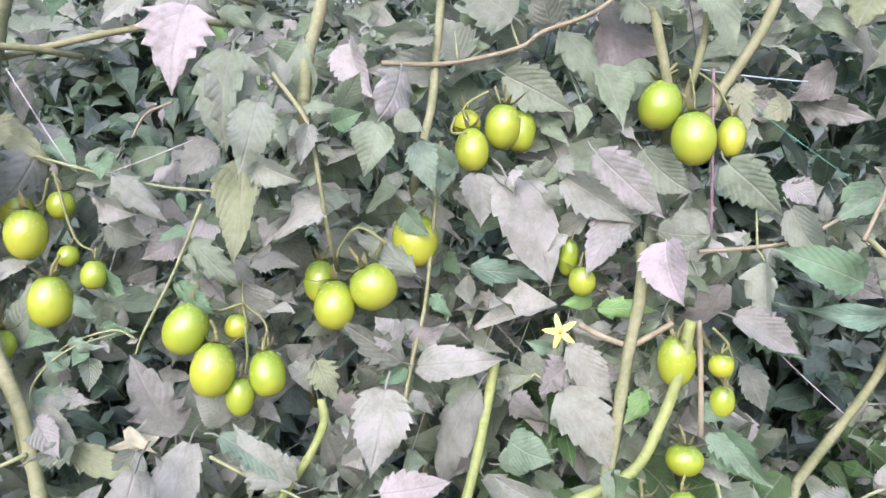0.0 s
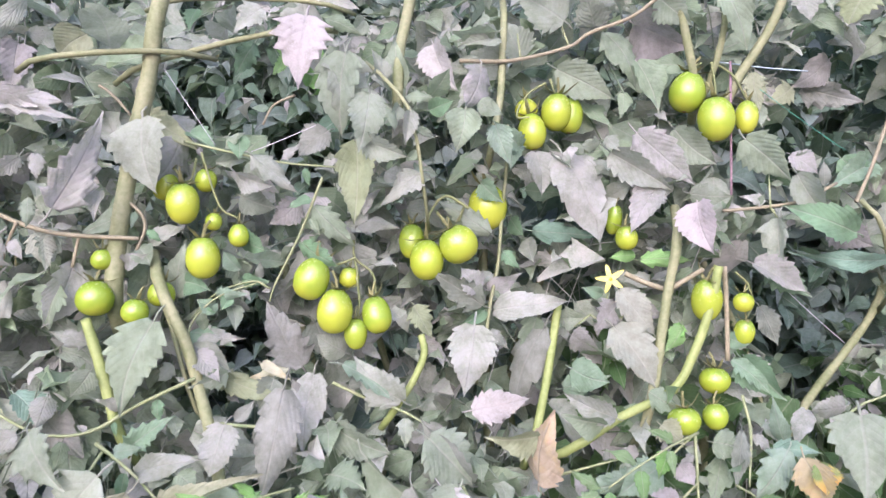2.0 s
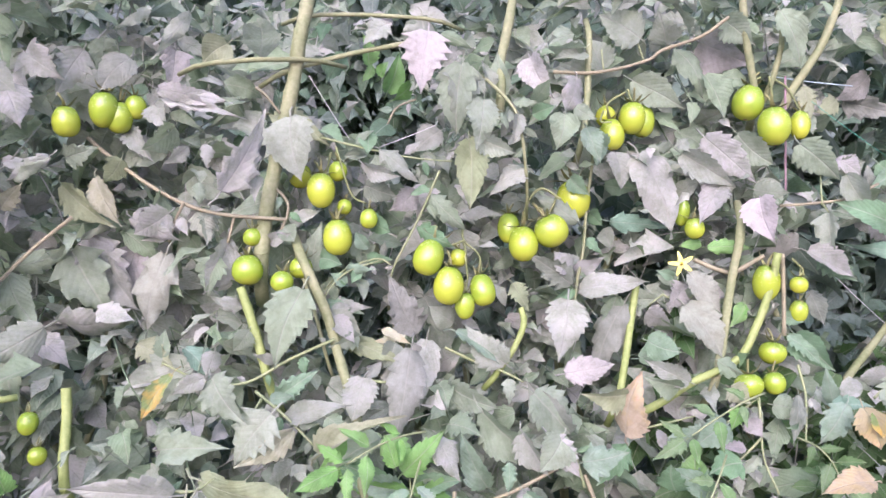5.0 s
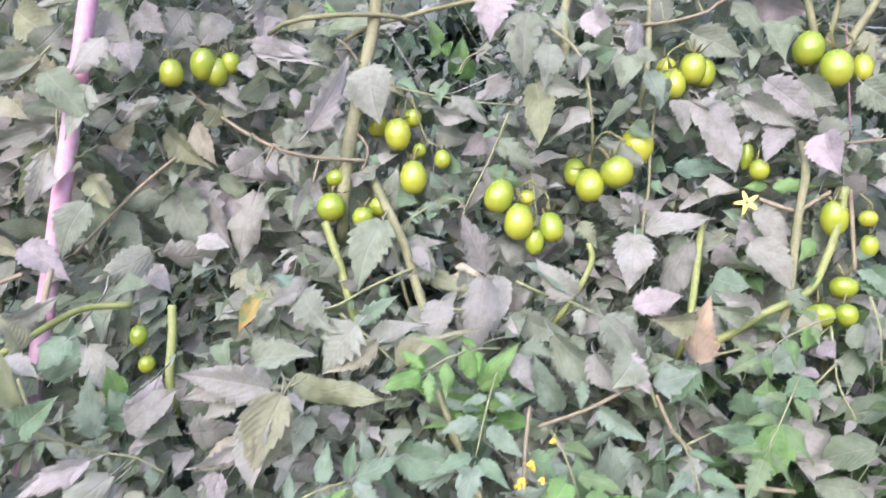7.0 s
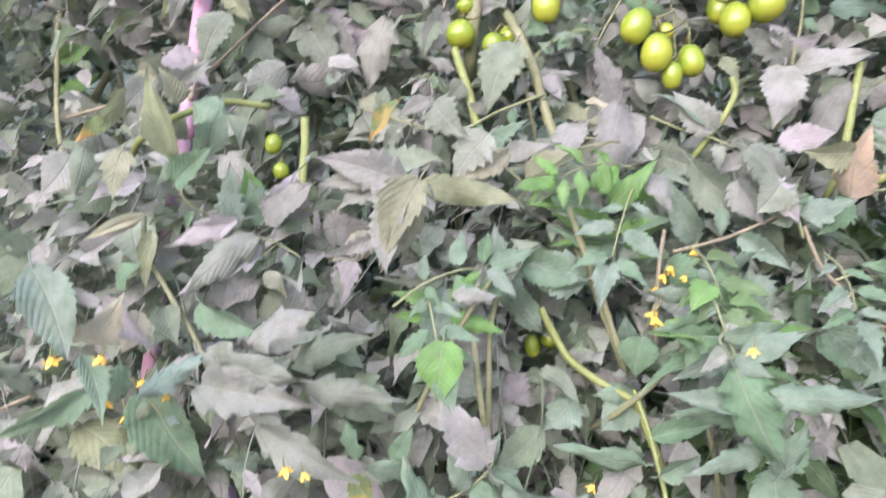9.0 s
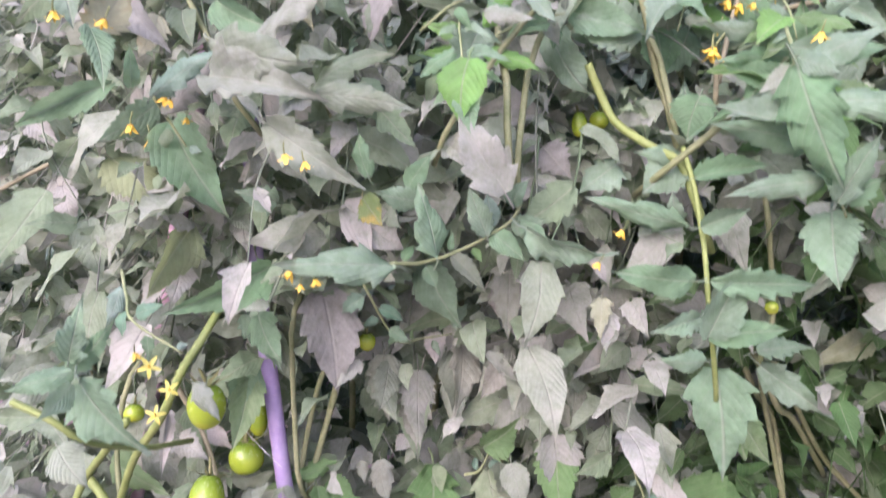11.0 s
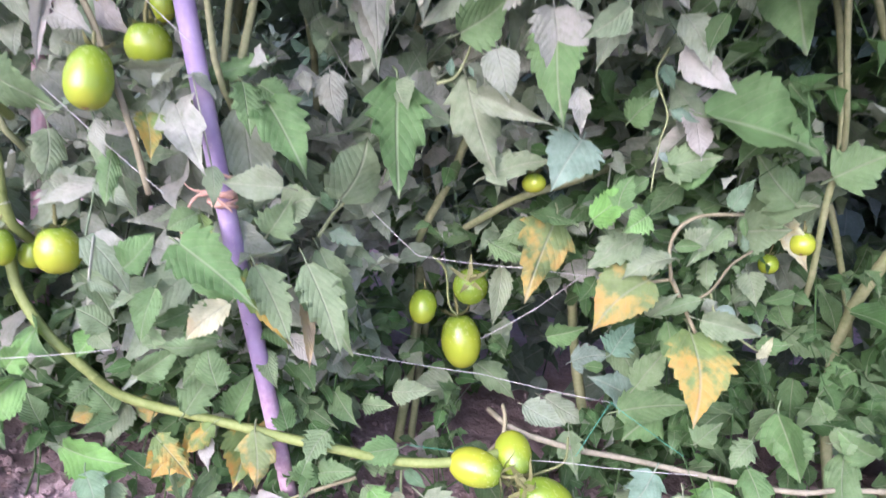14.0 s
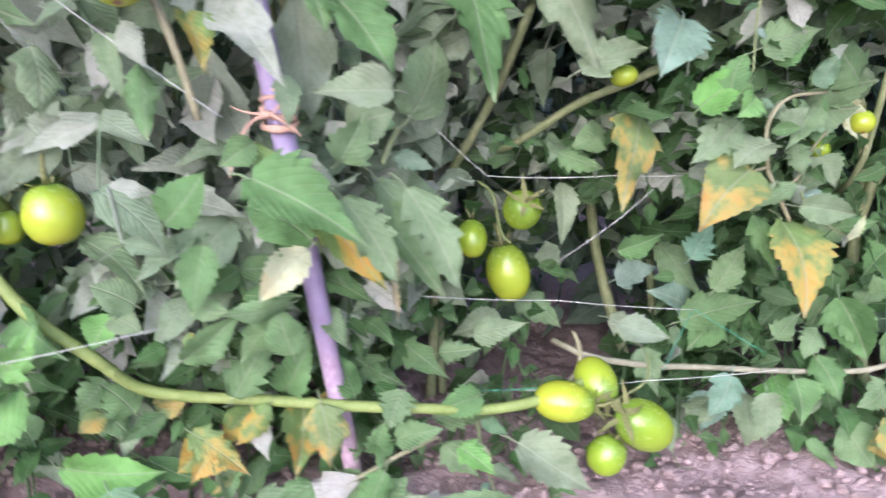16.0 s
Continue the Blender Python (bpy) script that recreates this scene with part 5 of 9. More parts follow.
leaf(1, (-0.757, 0.269, 1.074), (-0.706, 0.249, 1.096), 0.017, (-0.220, -0.925, -0.311), PALE)
leaf(1, (-0.719, 0.266, 1.047), (-0.689, 0.254, 1.066), 0.026, (-0.422, -0.901, 0.099), GREEN)
leaf(1, (-0.685, 0.195, 1.030), (-0.710, 0.173, 1.045), 0.013, (0.721, -0.579, 0.380), WITHERED)
leaf(1, (-0.693, 0.267, 1.020), (-0.706, 0.259, 0.980), 0.033, (0.397, -0.917, 0.037), WITHERED)
leaf(1, (-0.730, 0.171, 1.059), (-0.696, 0.174, 0.983), 0.043, (0.459, -0.872, 0.170), GREEN)
leaf(1, (-0.699, 0.295, 0.936), (-0.627, 0.267, 0.988), 0.024, (-0.025, -0.893, -0.450), PALE)
leaf(1, (-0.727, 0.258, 1.027), (-0.672, 0.249, 0.987), 0.029, (-0.042, -0.984, 0.173), ROSY)
leaf(1, (-0.689, 0.185, 0.987), (-0.655, 0.169, 0.938), 0.024, (0.615, -0.519, 0.594), GREEN)
leaf(1, (-0.713, 0.238, 0.951), (-0.796, 0.212, 0.902), 0.025, (0.469, -0.802, -0.369), GREEN)
leaf(1, (-0.685, 0.231, 0.946), (-0.674, 0.215, 0.980), 0.014, (0.822, -0.366, -0.436), GREEN)
leaf(1, (-0.761, 0.357, 0.951), (-0.802, 0.320, 0.900), 0.037, (0.821, -0.475, -0.317), GREEN)
leaf(1, (-0.732, 0.342, 0.933), (-0.661, 0.351, 0.835), 0.058, (0.263, -0.960, 0.101), GREEN)
leaf(1, (-0.813, 0.351, 0.890), (-0.733, 0.346, 0.839), 0.057, (0.344, -0.716, 0.608), OLIVE)
leaf(1, (-1.014, 0.475, 0.857), (-0.963, 0.455, 0.798), 0.037, (0.180, -0.875, 0.449), ROSY)
leaf(1, (-0.710, 0.363, 0.824), (-0.733, 0.332, 0.743), 0.052, (0.950, -0.262, -0.171), OLIVE)
leaf(1, (-0.683, 0.452, 0.664), (-0.665, 0.414, 0.572), 0.044, (0.631, -0.664, 0.402), GREEN)
leaf(1, (-0.988, 0.461, 0.849), (-0.965, 0.456, 0.795), 0.035, (0.275, -0.941, 0.200), PALE)
leaf(1, (-0.674, 0.444, 0.644), (-0.666, 0.405, 0.568), 0.040, (0.510, -0.744, 0.431), CLEAN)
leaf(1, (-0.733, 0.440, 0.614), (-0.710, 0.424, 0.587), 0.020, (0.430, -0.561, 0.707), DUSTY)
leaf(1, (-0.797, 0.461, 0.578), (-0.769, 0.421, 0.510), 0.018, (0.574, -0.576, 0.582), ROSY)
leaf(1, (-0.755, 0.429, 0.562), (-0.708, 0.421, 0.546), 0.034, (0.026, -0.863, 0.504), ROSY)
leaf(1, (-0.739, 0.459, 0.578), (-0.692, 0.453, 0.545), 0.028, (-0.181, -0.979, -0.096), ROSY)
leaf(1, (-0.793, 0.422, 0.633), (-0.762, 0.384, 0.573), 0.020, (0.900, 0.075, 0.429), ROSY)
leaf(1, (-0.694, 0.453, 0.515), (-0.636, 0.464, 0.527), 0.032, (0.275, -0.740, -0.614), MOSSY)
leaf(1, (-0.882, 0.461, 0.496), (-0.789, 0.462, 0.463), 0.055, (-0.024, -0.994, -0.105), MOSSY)
leaf(1, (-0.781, 0.444, 0.451), (-0.762, 0.418, 0.402), 0.037, (0.767, -0.393, 0.508), MOSSY)
leaf(1, (-0.697, 0.412, 0.470), (-0.676, 0.398, 0.442), 0.019, (-0.037, -0.899, 0.436), ROSY)
leaf(1, (-0.694, 0.431, 0.442), (-0.680, 0.407, 0.395), 0.023, (0.635, -0.594, 0.494), CLEAN)
leaf(1, (-0.668, 0.456, 0.304), (-0.672, 0.434, 0.252), 0.032, (0.227, -0.900, 0.373), CLEAN)
leaf(1, (-0.827, 0.422, 0.193), (-0.791, 0.425, 0.243), 0.033, (0.319, -0.930, -0.180), FRESH)
leaf(1, (-0.828, 0.438, 0.174), (-0.868, 0.410, 0.116), 0.042, (0.665, -0.741, -0.096), FRESH)
leaf(1, (-0.817, 0.513, 0.122), (-0.772, 0.510, 0.089), 0.044, (0.437, -0.622, 0.650), CLEAN)
leaf(1, (-0.733, 0.465, 0.246), (-0.762, 0.450, 0.267), 0.045, (0.663, -0.574, 0.480), MOSSY)
leaf(1, (-0.772, 0.467, 0.301), (-0.716, 0.459, 0.262), 0.034, (0.493, -0.389, 0.778), MOSSY)
leaf(1, (-0.862, 0.449, 0.347), (-0.854, 0.416, 0.273), 0.039, (0.893, -0.363, 0.265), MOSSY)
leaf(1, (-0.690, 0.439, 0.326), (-0.661, 0.446, 0.366), 0.038, (-0.007, -0.985, 0.175), CLEAN)
leaf(1, (-0.867, 0.426, 0.253), (-0.826, 0.415, 0.212), 0.038, (0.593, -0.400, 0.698), CLEAN)
leaf(1, (-0.706, 0.547, 0.065), (-0.735, 0.519, 0.043), 0.043, (0.426, -0.779, 0.460), YELLOWING)
leaf(1, (-0.669, 0.554, 0.103), (-0.695, 0.525, 0.071), 0.032, (-0.100, -0.698, 0.709), YELLOWING)
leaf(1, (-0.747, 0.552, 0.112), (-0.765, 0.537, 0.111), 0.025, (0.486, -0.658, 0.576), YELLOWING)
leaf(1, (-0.697, 0.540, 0.056), (-0.679, 0.519, 0.018), 0.031, (0.394, -0.713, 0.580), CLEAN)
leaf(1, (-0.844, 0.507, 0.050), (-0.738, 0.499, 0.059), 0.043, (-0.106, -0.930, 0.353), FRESH)
leaf(1, (-0.686, 0.530, 0.009), (-0.699, 0.528, 0.084), 0.026, (0.914, -0.373, 0.160), MOSSY)
leaf(1, (-0.781, 0.513, 0.002), (-0.782, 0.475, -0.027), 0.042, (0.640, -0.485, 0.596), CLEAN)
leaf(1, (-0.765, 0.507, 0.117), (-0.786, 0.492, 0.152), 0.046, (0.692, -0.715, 0.102), CLEAN)
leaf(1, (-0.692, 0.458, 0.199), (-0.641, 0.468, 0.241), 0.031, (0.343, -0.915, -0.211), CLEAN)
leaf(1, (-0.644, 0.488, 1.526), (-0.689, 0.479, 1.493), 0.020, (0.463, -0.788, -0.406), PALE)
leaf(1, (-0.798, 0.499, 1.480), (-0.825, 0.487, 1.393), 0.033, (0.641, -0.761, -0.099), OLIVE)
leaf(1, (-0.732, 0.491, 1.431), (-0.693, 0.485, 1.389), 0.029, (0.042, -0.981, 0.187), OLIVE)
leaf(1, (-0.830, 0.477, 1.648), (-0.768, 0.471, 1.611), 0.053, (-0.161, -0.981, -0.107), OLIVE)
leaf(1, (-0.727, 0.484, 1.641), (-0.680, 0.485, 1.598), 0.038, (0.023, -1.000, 0.005), DUSTY)
leaf(1, (-0.775, 0.482, 1.562), (-0.824, 0.460, 1.574), 0.043, (0.345, -0.909, -0.235), OLIVE)
leaf(1, (-0.831, 0.475, 1.527), (-0.806, 0.471, 1.500), 0.041, (-0.287, -0.945, -0.157), OLIVE)
leaf(1, (-0.750, 0.479, 1.536), (-0.729, 0.467, 1.573), 0.029, (0.561, -0.643, -0.521), OLIVE)
leaf(1, (-0.692, 0.518, 1.662), (-0.643, 0.514, 1.626), 0.046, (-0.112, -0.993, -0.043), DUSTY)
leaf(1, (-0.804, 0.476, 1.593), (-0.755, 0.455, 1.620), 0.036, (0.025, -0.769, -0.639), DUSTY)
leaf(1, (-0.791, 0.458, 0.431), (-0.794, 0.428, 0.388), 0.040, (0.979, -0.192, 0.066), MOSSY)
leaf(1, (-0.707, 0.447, 0.431), (-0.689, 0.422, 0.398), 0.018, (0.120, -0.762, 0.637), CLEAN)
leaf(1, (-0.737, 0.462, 0.462), (-0.709, 0.425, 0.417), 0.021, (-0.074, -0.796, 0.601), MOSSY)
leaf(1, (-0.838, 0.466, 0.228), (-0.787, 0.435, 0.205), 0.037, (-0.338, -0.850, 0.404), CLEAN)
leaf(1, (-0.853, 0.485, 0.094), (-0.868, 0.483, 0.130), 0.031, (0.750, -0.602, 0.274), CLEAN)
leaf(1, (-0.765, 0.486, 0.225), (-0.773, 0.461, 0.203), 0.033, (0.060, -0.659, 0.750), FRESH)
leaf(1, (-0.938, 0.572, 1.556), (-0.984, 0.544, 1.494), 0.067, (0.747, -0.598, -0.290), OLIVE)
leaf(1, (-0.814, 0.481, 1.596), (-0.865, 0.460, 1.565), 0.032, (0.461, -0.878, -0.128), OLIVE)
leaf(1, (-0.854, 0.471, 1.518), (-0.801, 0.461, 1.501), 0.031, (-0.077, -0.934, 0.349), OLIVE)
leaf(1, (-0.796, 0.472, 1.582), (-0.884, 0.459, 1.548), 0.029, (0.244, -0.933, -0.265), DUSTY)
leaf(1, (-0.782, 0.501, 1.504), (-0.877, 0.455, 1.454), 0.038, (0.524, -0.813, -0.255), THIN)
leaf(1, (-0.702, 0.494, 1.466), (-0.669, 0.477, 1.492), 0.027, (0.183, -0.703, -0.687), OLIVE)
leaf(1, (-0.764, 0.478, 1.530), (-0.720, 0.470, 1.502), 0.031, (0.066, -0.929, 0.365), DUSTY)
leaf(1, (-0.720, 0.482, 1.576), (-0.742, 0.471, 1.604), 0.033, (-0.134, -0.872, -0.471), PALE)
leaf(1, (-0.701, 0.490, 1.618), (-0.669, 0.472, 1.562), 0.046, (0.302, -0.848, 0.436), DUSTY)
leaf(1, (-0.718, 0.219, 0.993), (-0.662, 0.195, 1.033), 0.035, (0.315, -0.555, -0.770), WITHERED)
leaf(1, (-0.705, 0.277, 1.110), (-0.751, 0.252, 1.083), 0.011, (0.531, -0.835, -0.143), WITHERED)
leaf(1, (-0.706, 0.493, 0.206), (-0.679, 0.476, 0.197), 0.019, (-0.452, -0.835, 0.313), YELLOWING)
leaf(1, (-0.762, 0.544, 0.097), (-0.727, 0.545, 0.115), 0.024, (0.078, -0.996, -0.043), YELLOWING)
leaf(1, (-0.794, 0.504, 0.114), (-0.813, 0.488, 0.101), 0.022, (0.519, -0.808, 0.278), YELLOWING)
leaf(1, (-0.693, 0.537, 0.078), (-0.717, 0.510, 0.038), 0.042, (0.578, -0.796, 0.183), YELLOWING)
leaf(1, (-0.675, 0.538, 0.033), (-0.698, 0.512, 0.026), 0.021, (0.749, -0.660, -0.056), YELLOWING)
leaf(1, (-0.756, 0.517, 0.033), (-0.807, 0.501, 0.058), 0.035, (0.495, -0.546, 0.675), FRESH)
leaf(1, (-0.787, 0.500, 0.154), (-0.802, 0.473, 0.135), 0.044, (0.735, -0.616, 0.284), CLEAN)
leaf(1, (-0.781, 0.545, 0.107), (-0.785, 0.509, 0.061), 0.038, (0.111, -0.783, 0.612), MOSSY)
leaf(1, (-0.760, 0.476, 0.230), (-0.729, 0.462, 0.224), 0.025, (-0.111, -0.612, 0.783), MOSSY)
leaf(1, (-0.684, 0.460, 0.251), (-0.645, 0.447, 0.251), 0.021, (-0.301, -0.836, 0.458), CLEAN)
leaf(2, (-0.510, 0.575, 1.732), (-0.553, 0.565, 1.667), 0.021, (0.581, -0.771, -0.261), PALE)
leaf(2, (-0.562, 0.572, 1.736), (-0.601, 0.552, 1.700), 0.017, (0.660, -0.676, -0.327), PALE)
leaf(2, (-0.546, 0.625, 1.702), (-0.545, 0.606, 1.633), 0.041, (0.505, -0.831, 0.232), THIN)
leaf(2, (-0.541, 0.568, 1.619), (-0.438, 0.538, 1.587), 0.025, (-0.266, -0.963, 0.041), PALE)
leaf(2, (-0.454, 0.520, 1.488), (-0.395, 0.513, 1.586), 0.048, (0.509, -0.781, -0.362), PALE)
leaf(2, (-0.419, 0.649, 1.617), (-0.333, 0.612, 1.567), 0.035, (-0.188, -0.912, 0.366), OLIVE)
leaf(2, (-0.356, 0.628, 1.580), (-0.388, 0.603, 1.511), 0.061, (0.775, -0.615, -0.143), DUSTY)
leaf(2, (-0.557, 0.577, 1.611), (-0.533, 0.557, 1.571), 0.033, (-0.262, -0.912, 0.316), DUSTY)
leaf(2, (-0.478, 0.533, 1.550), (-0.475, 0.526, 1.521), 0.018, (0.183, -0.952, 0.246), DUSTY)
leaf(2, (-0.594, 0.587, 1.580), (-0.558, 0.573, 1.536), 0.028, (-0.098, -0.967, 0.235), DUSTY)
leaf(2, (-0.506, 0.553, 1.550), (-0.532, 0.546, 1.525), 0.021, (0.591, -0.686, -0.423), DUSTY)
leaf(2, (-0.487, 0.535, 1.503), (-0.482, 0.522, 1.472), 0.017, (0.373, -0.834, 0.406), DUSTY)
leaf(2, (-0.487, 0.585, 1.475), (-0.483, 0.564, 1.427), 0.034, (0.678, -0.650, 0.343), PALE)
leaf(2, (-0.545, 0.572, 1.493), (-0.563, 0.549, 1.444), 0.036, (0.923, -0.345, -0.171), DUSTY)
leaf(2, (-0.582, 0.563, 1.462), (-0.520, 0.553, 1.426), 0.038, (-0.325, -0.891, -0.318), DUSTY)
leaf(2, (-0.360, 0.609, 1.393), (-0.345, 0.591, 1.456), 0.038, (-0.261, -0.945, -0.197), PALE)
leaf(2, (-0.416, 0.591, 1.431), (-0.382, 0.574, 1.439), 0.019, (-0.350, -0.857, -0.379), DUSTY)
leaf(2, (-0.416, 0.543, 1.509), (-0.418, 0.530, 1.477), 0.021, (-0.025, -0.925, 0.380), DUSTY)
leaf(2, (-0.458, 0.660, 1.737), (-0.433, 0.653, 1.709), 0.023, (-0.079, -0.980, 0.183), FRESH)
leaf(2, (-0.488, 0.671, 1.726), (-0.525, 0.670, 1.694), 0.047, (0.278, -0.918, -0.283), OLIVE)
leaf(2, (-0.628, 0.683, 1.668), (-0.600, 0.670, 1.637), 0.027, (0.076, -0.892, 0.446), GREEN)
leaf(2, (-0.462, 0.581, 1.434), (-0.488, 0.564, 1.363), 0.045, (0.706, -0.702, -0.090), PALE)
leaf(2, (-0.537, 0.561, 1.415), (-0.567, 0.565, 1.307), 0.057, (-0.099, -0.995, -0.007), ROSY)
leaf(2, (-0.589, 0.604, 1.427), (-0.604, 0.591, 1.354), 0.050, (0.139, -0.979, 0.147), THIN)
leaf(2, (-0.443, 0.574, 1.346), (-0.479, 0.557, 1.361), 0.022, (0.458, -0.883, 0.103), DUSTY)
leaf(2, (-0.361, 0.539, 1.368), (-0.394, 0.521, 1.272), 0.057, (0.016, -0.985, 0.172), PALE)
leaf(2, (-0.426, 0.539, 1.317), (-0.444, 0.533, 1.292), 0.031, (0.541, -0.824, -0.168), DUSTY)
leaf(2, (-0.346, 0.555, 1.320), (-0.358, 0.542, 1.303), 0.029, (0.823, -0.552, -0.137), DUSTY)
leaf(2, (-0.396, 0.554, 1.231), (-0.340, 0.534, 1.268), 0.029, (-0.238, -0.957, -0.163), GREEN)
leaf(2, (-0.504, 0.540, 1.298), (-0.470, 0.528, 1.262), 0.032, (0.474, -0.601, 0.643), BLUISH)
leaf(2, (-0.464, 0.528, 1.294), (-0.471, 0.520, 1.261), 0.026, (0.614, -0.784, 0.094), DUSTY)
leaf(2, (-0.571, 0.563, 1.302), (-0.521, 0.546, 1.274), 0.034, (-0.135, -0.931, 0.340), OLIVE)
leaf(2, (-0.496, 0.466, 1.275), (-0.531, 0.458, 1.225), 0.020, (-0.094, -0.970, 0.224), YELLOWING)
leaf(2, (-0.456, 0.457, 1.271), (-0.492, 0.454, 1.252), 0.022, (0.137, -0.986, -0.097), DUSTY)
leaf(2, (-0.451, 0.464, 1.271), (-0.409, 0.436, 1.223), 0.051, (-0.353, -0.910, 0.216), DUSTY)
leaf(2, (-0.382, 0.454, 1.231), (-0.427, 0.456, 1.173), 0.060, (-0.187, -0.976, 0.112), PALE)
leaf(2, (-0.510, 0.467, 1.192), (-0.426, 0.435, 1.200), 0.041, (-0.363, -0.863, 0.352), PALE)
leaf(2, (-0.359, 0.462, 1.210), (-0.419, 0.443, 1.172), 0.028, (0.378, -0.909, -0.174), OLIVE)
leaf(2, (-0.658, 0.568, 1.421), (-0.603, 0.565, 1.326), 0.070, (0.099, -0.991, 0.091), DUSTY)
leaf(2, (-0.643, 0.574, 1.438), (-0.584, 0.584, 1.348), 0.057, (0.183, -0.983, 0.004), DUSTY)
leaf(2, (-0.691, 0.280, 1.238), (-0.627, 0.265, 1.261), 0.029, (0.045, -0.771, -0.635), DUSTY)
leaf(2, (-0.674, 0.330, 1.181), (-0.641, 0.308, 1.243), 0.031, (0.459, -0.732, -0.503), GREEN)
leaf(2, (-0.615, 0.420, 1.120), (-0.591, 0.400, 1.179), 0.059, (0.414, -0.793, -0.447), PALE)
leaf(2, (-0.607, 0.413, 1.087), (-0.615, 0.402, 1.073), 0.018, (0.673, -0.715, 0.186), DUSTY)
leaf(2, (-0.605, 0.282, 1.110), (-0.678, 0.276, 1.082), 0.024, (0.110, -0.992, -0.055), PALE)
leaf(2, (-0.585, 0.289, 1.089), (-0.652, 0.254, 1.034), 0.035, (0.438, -0.898, 0.033), PALE)
leaf(2, (-0.465, 0.384, 1.163), (-0.555, 0.339, 1.182), 0.046, (0.399, -0.889, -0.225), PALE)
leaf(2, (-0.453, 0.422, 1.167), (-0.337, 0.393, 1.144), 0.032, (-0.278, -0.932, -0.233), OLIVE)
leaf(2, (-0.450, 0.373, 1.157), (-0.477, 0.345, 1.063), 0.043, (0.511, -0.853, 0.104), OLIVE)
leaf(2, (-0.568, 0.423, 1.111), (-0.504, 0.416, 1.117), 0.041, (-0.070, -0.938, -0.340), THIN)
leaf(2, (-0.500, 0.400, 1.106), (-0.553, 0.392, 1.076), 0.030, (0.074, -0.985, 0.153), OLIVE)
leaf(2, (-0.518, 0.380, 1.076), (-0.532, 0.375, 1.027), 0.035, (-0.221, -0.962, 0.161), THIN)
leaf(2, (-0.601, 0.219, 0.987), (-0.503, 0.211, 0.966), 0.043, (-0.143, -0.941, -0.307), DUSTY)
leaf(2, (-0.567, 0.236, 0.997), (-0.496, 0.213, 1.033), 0.038, (-0.414, -0.866, 0.281), DUSTY)
leaf(2, (-0.560, 0.318, 0.971), (-0.481, 0.294, 1.007), 0.036, (-0.408, -0.858, 0.311), DUSTY)
leaf(2, (-0.586, 0.398, 1.049), (-0.600, 0.382, 1.005), 0.027, (0.511, -0.847, 0.144), DUSTY)
leaf(2, (-0.413, 0.385, 1.031), (-0.472, 0.360, 1.046), 0.020, (0.420, -0.896, 0.144), FRESH)
leaf(2, (-0.413, 0.386, 1.019), (-0.478, 0.372, 1.017), 0.020, (0.210, -0.946, -0.247), FRESH)
leaf(2, (-0.408, 0.367, 1.020), (-0.347, 0.369, 1.005), 0.021, (0.098, -0.956, 0.276), FRESH)
leaf(2, (-0.404, 0.347, 1.037), (-0.374, 0.335, 1.067), 0.019, (0.108, -0.876, -0.471), FRESH)
leaf(2, (-0.406, 0.308, 1.001), (-0.406, 0.297, 0.941), 0.044, (-0.086, -0.980, 0.179), FRESH)
leaf(2, (-0.357, 0.397, 1.078), (-0.365, 0.383, 1.119), 0.019, (0.460, -0.864, -0.204), GREEN)
leaf(2, (-0.354, 0.393, 1.056), (-0.390, 0.372, 1.038), 0.026, (0.250, -0.845, 0.473), GREEN)
leaf(2, (-0.674, 0.243, 0.942), (-0.605, 0.234, 0.984), 0.024, (0.068, -0.948, -0.311), BLUISH)
leaf(2, (-0.609, 0.227, 0.961), (-0.498, 0.218, 0.950), 0.045, (-0.056, -0.964, 0.259), DUSTY)
leaf(2, (-0.522, 0.261, 0.955), (-0.432, 0.269, 0.947), 0.029, (0.088, -0.996, -0.003), DUSTY)
leaf(2, (-0.556, 0.239, 0.925), (-0.468, 0.243, 0.877), 0.036, (0.026, -0.999, -0.042), DUSTY)
leaf(2, (-0.669, 0.268, 1.025), (-0.647, 0.258, 0.993), 0.026, (0.352, -0.801, 0.483), DUSTY)
leaf(2, (-0.627, 0.256, 1.031), (-0.561, 0.248, 1.002), 0.029, (-0.256, -0.912, -0.321), GREEN)
leaf(2, (-0.607, 0.361, 1.063), (-0.582, 0.359, 1.038), 0.022, (0.536, -0.628, 0.565), WITHERED)
leaf(2, (-0.528, 0.388, 1.076), (-0.530, 0.369, 1.033), 0.025, (0.745, -0.625, 0.234), DUSTY)
leaf(2, (-0.417, 0.385, 1.051), (-0.435, 0.343, 0.976), 0.048, (0.455, -0.819, 0.350), GREEN)
leaf(2, (-0.608, 0.361, 0.859), (-0.640, 0.329, 0.865), 0.030, (0.675, -0.726, -0.132), GREEN)
leaf(2, (-0.488, 0.298, 0.871), (-0.466, 0.293, 0.847), 0.031, (-0.374, -0.918, -0.131), YELLOWING)
leaf(2, (-0.443, 0.325, 0.873), (-0.481, 0.302, 0.877), 0.025, (0.477, -0.822, -0.310), GREEN)
leaf(2, (-0.453, 0.317, 0.884), (-0.433, 0.317, 0.917), 0.019, (0.257, -0.953, -0.159), GREEN)
leaf(2, (-0.419, 0.322, 0.826), (-0.436, 0.311, 0.890), 0.038, (0.832, -0.537, 0.137), GREEN)
leaf(2, (-0.481, 0.289, 0.890), (-0.494, 0.282, 0.931), 0.022, (-0.187, -0.952, -0.243), GREEN)
leaf(2, (-0.415, 0.368, 1.058), (-0.478, 0.327, 1.056), 0.018, (0.508, -0.773, -0.381), PALE)
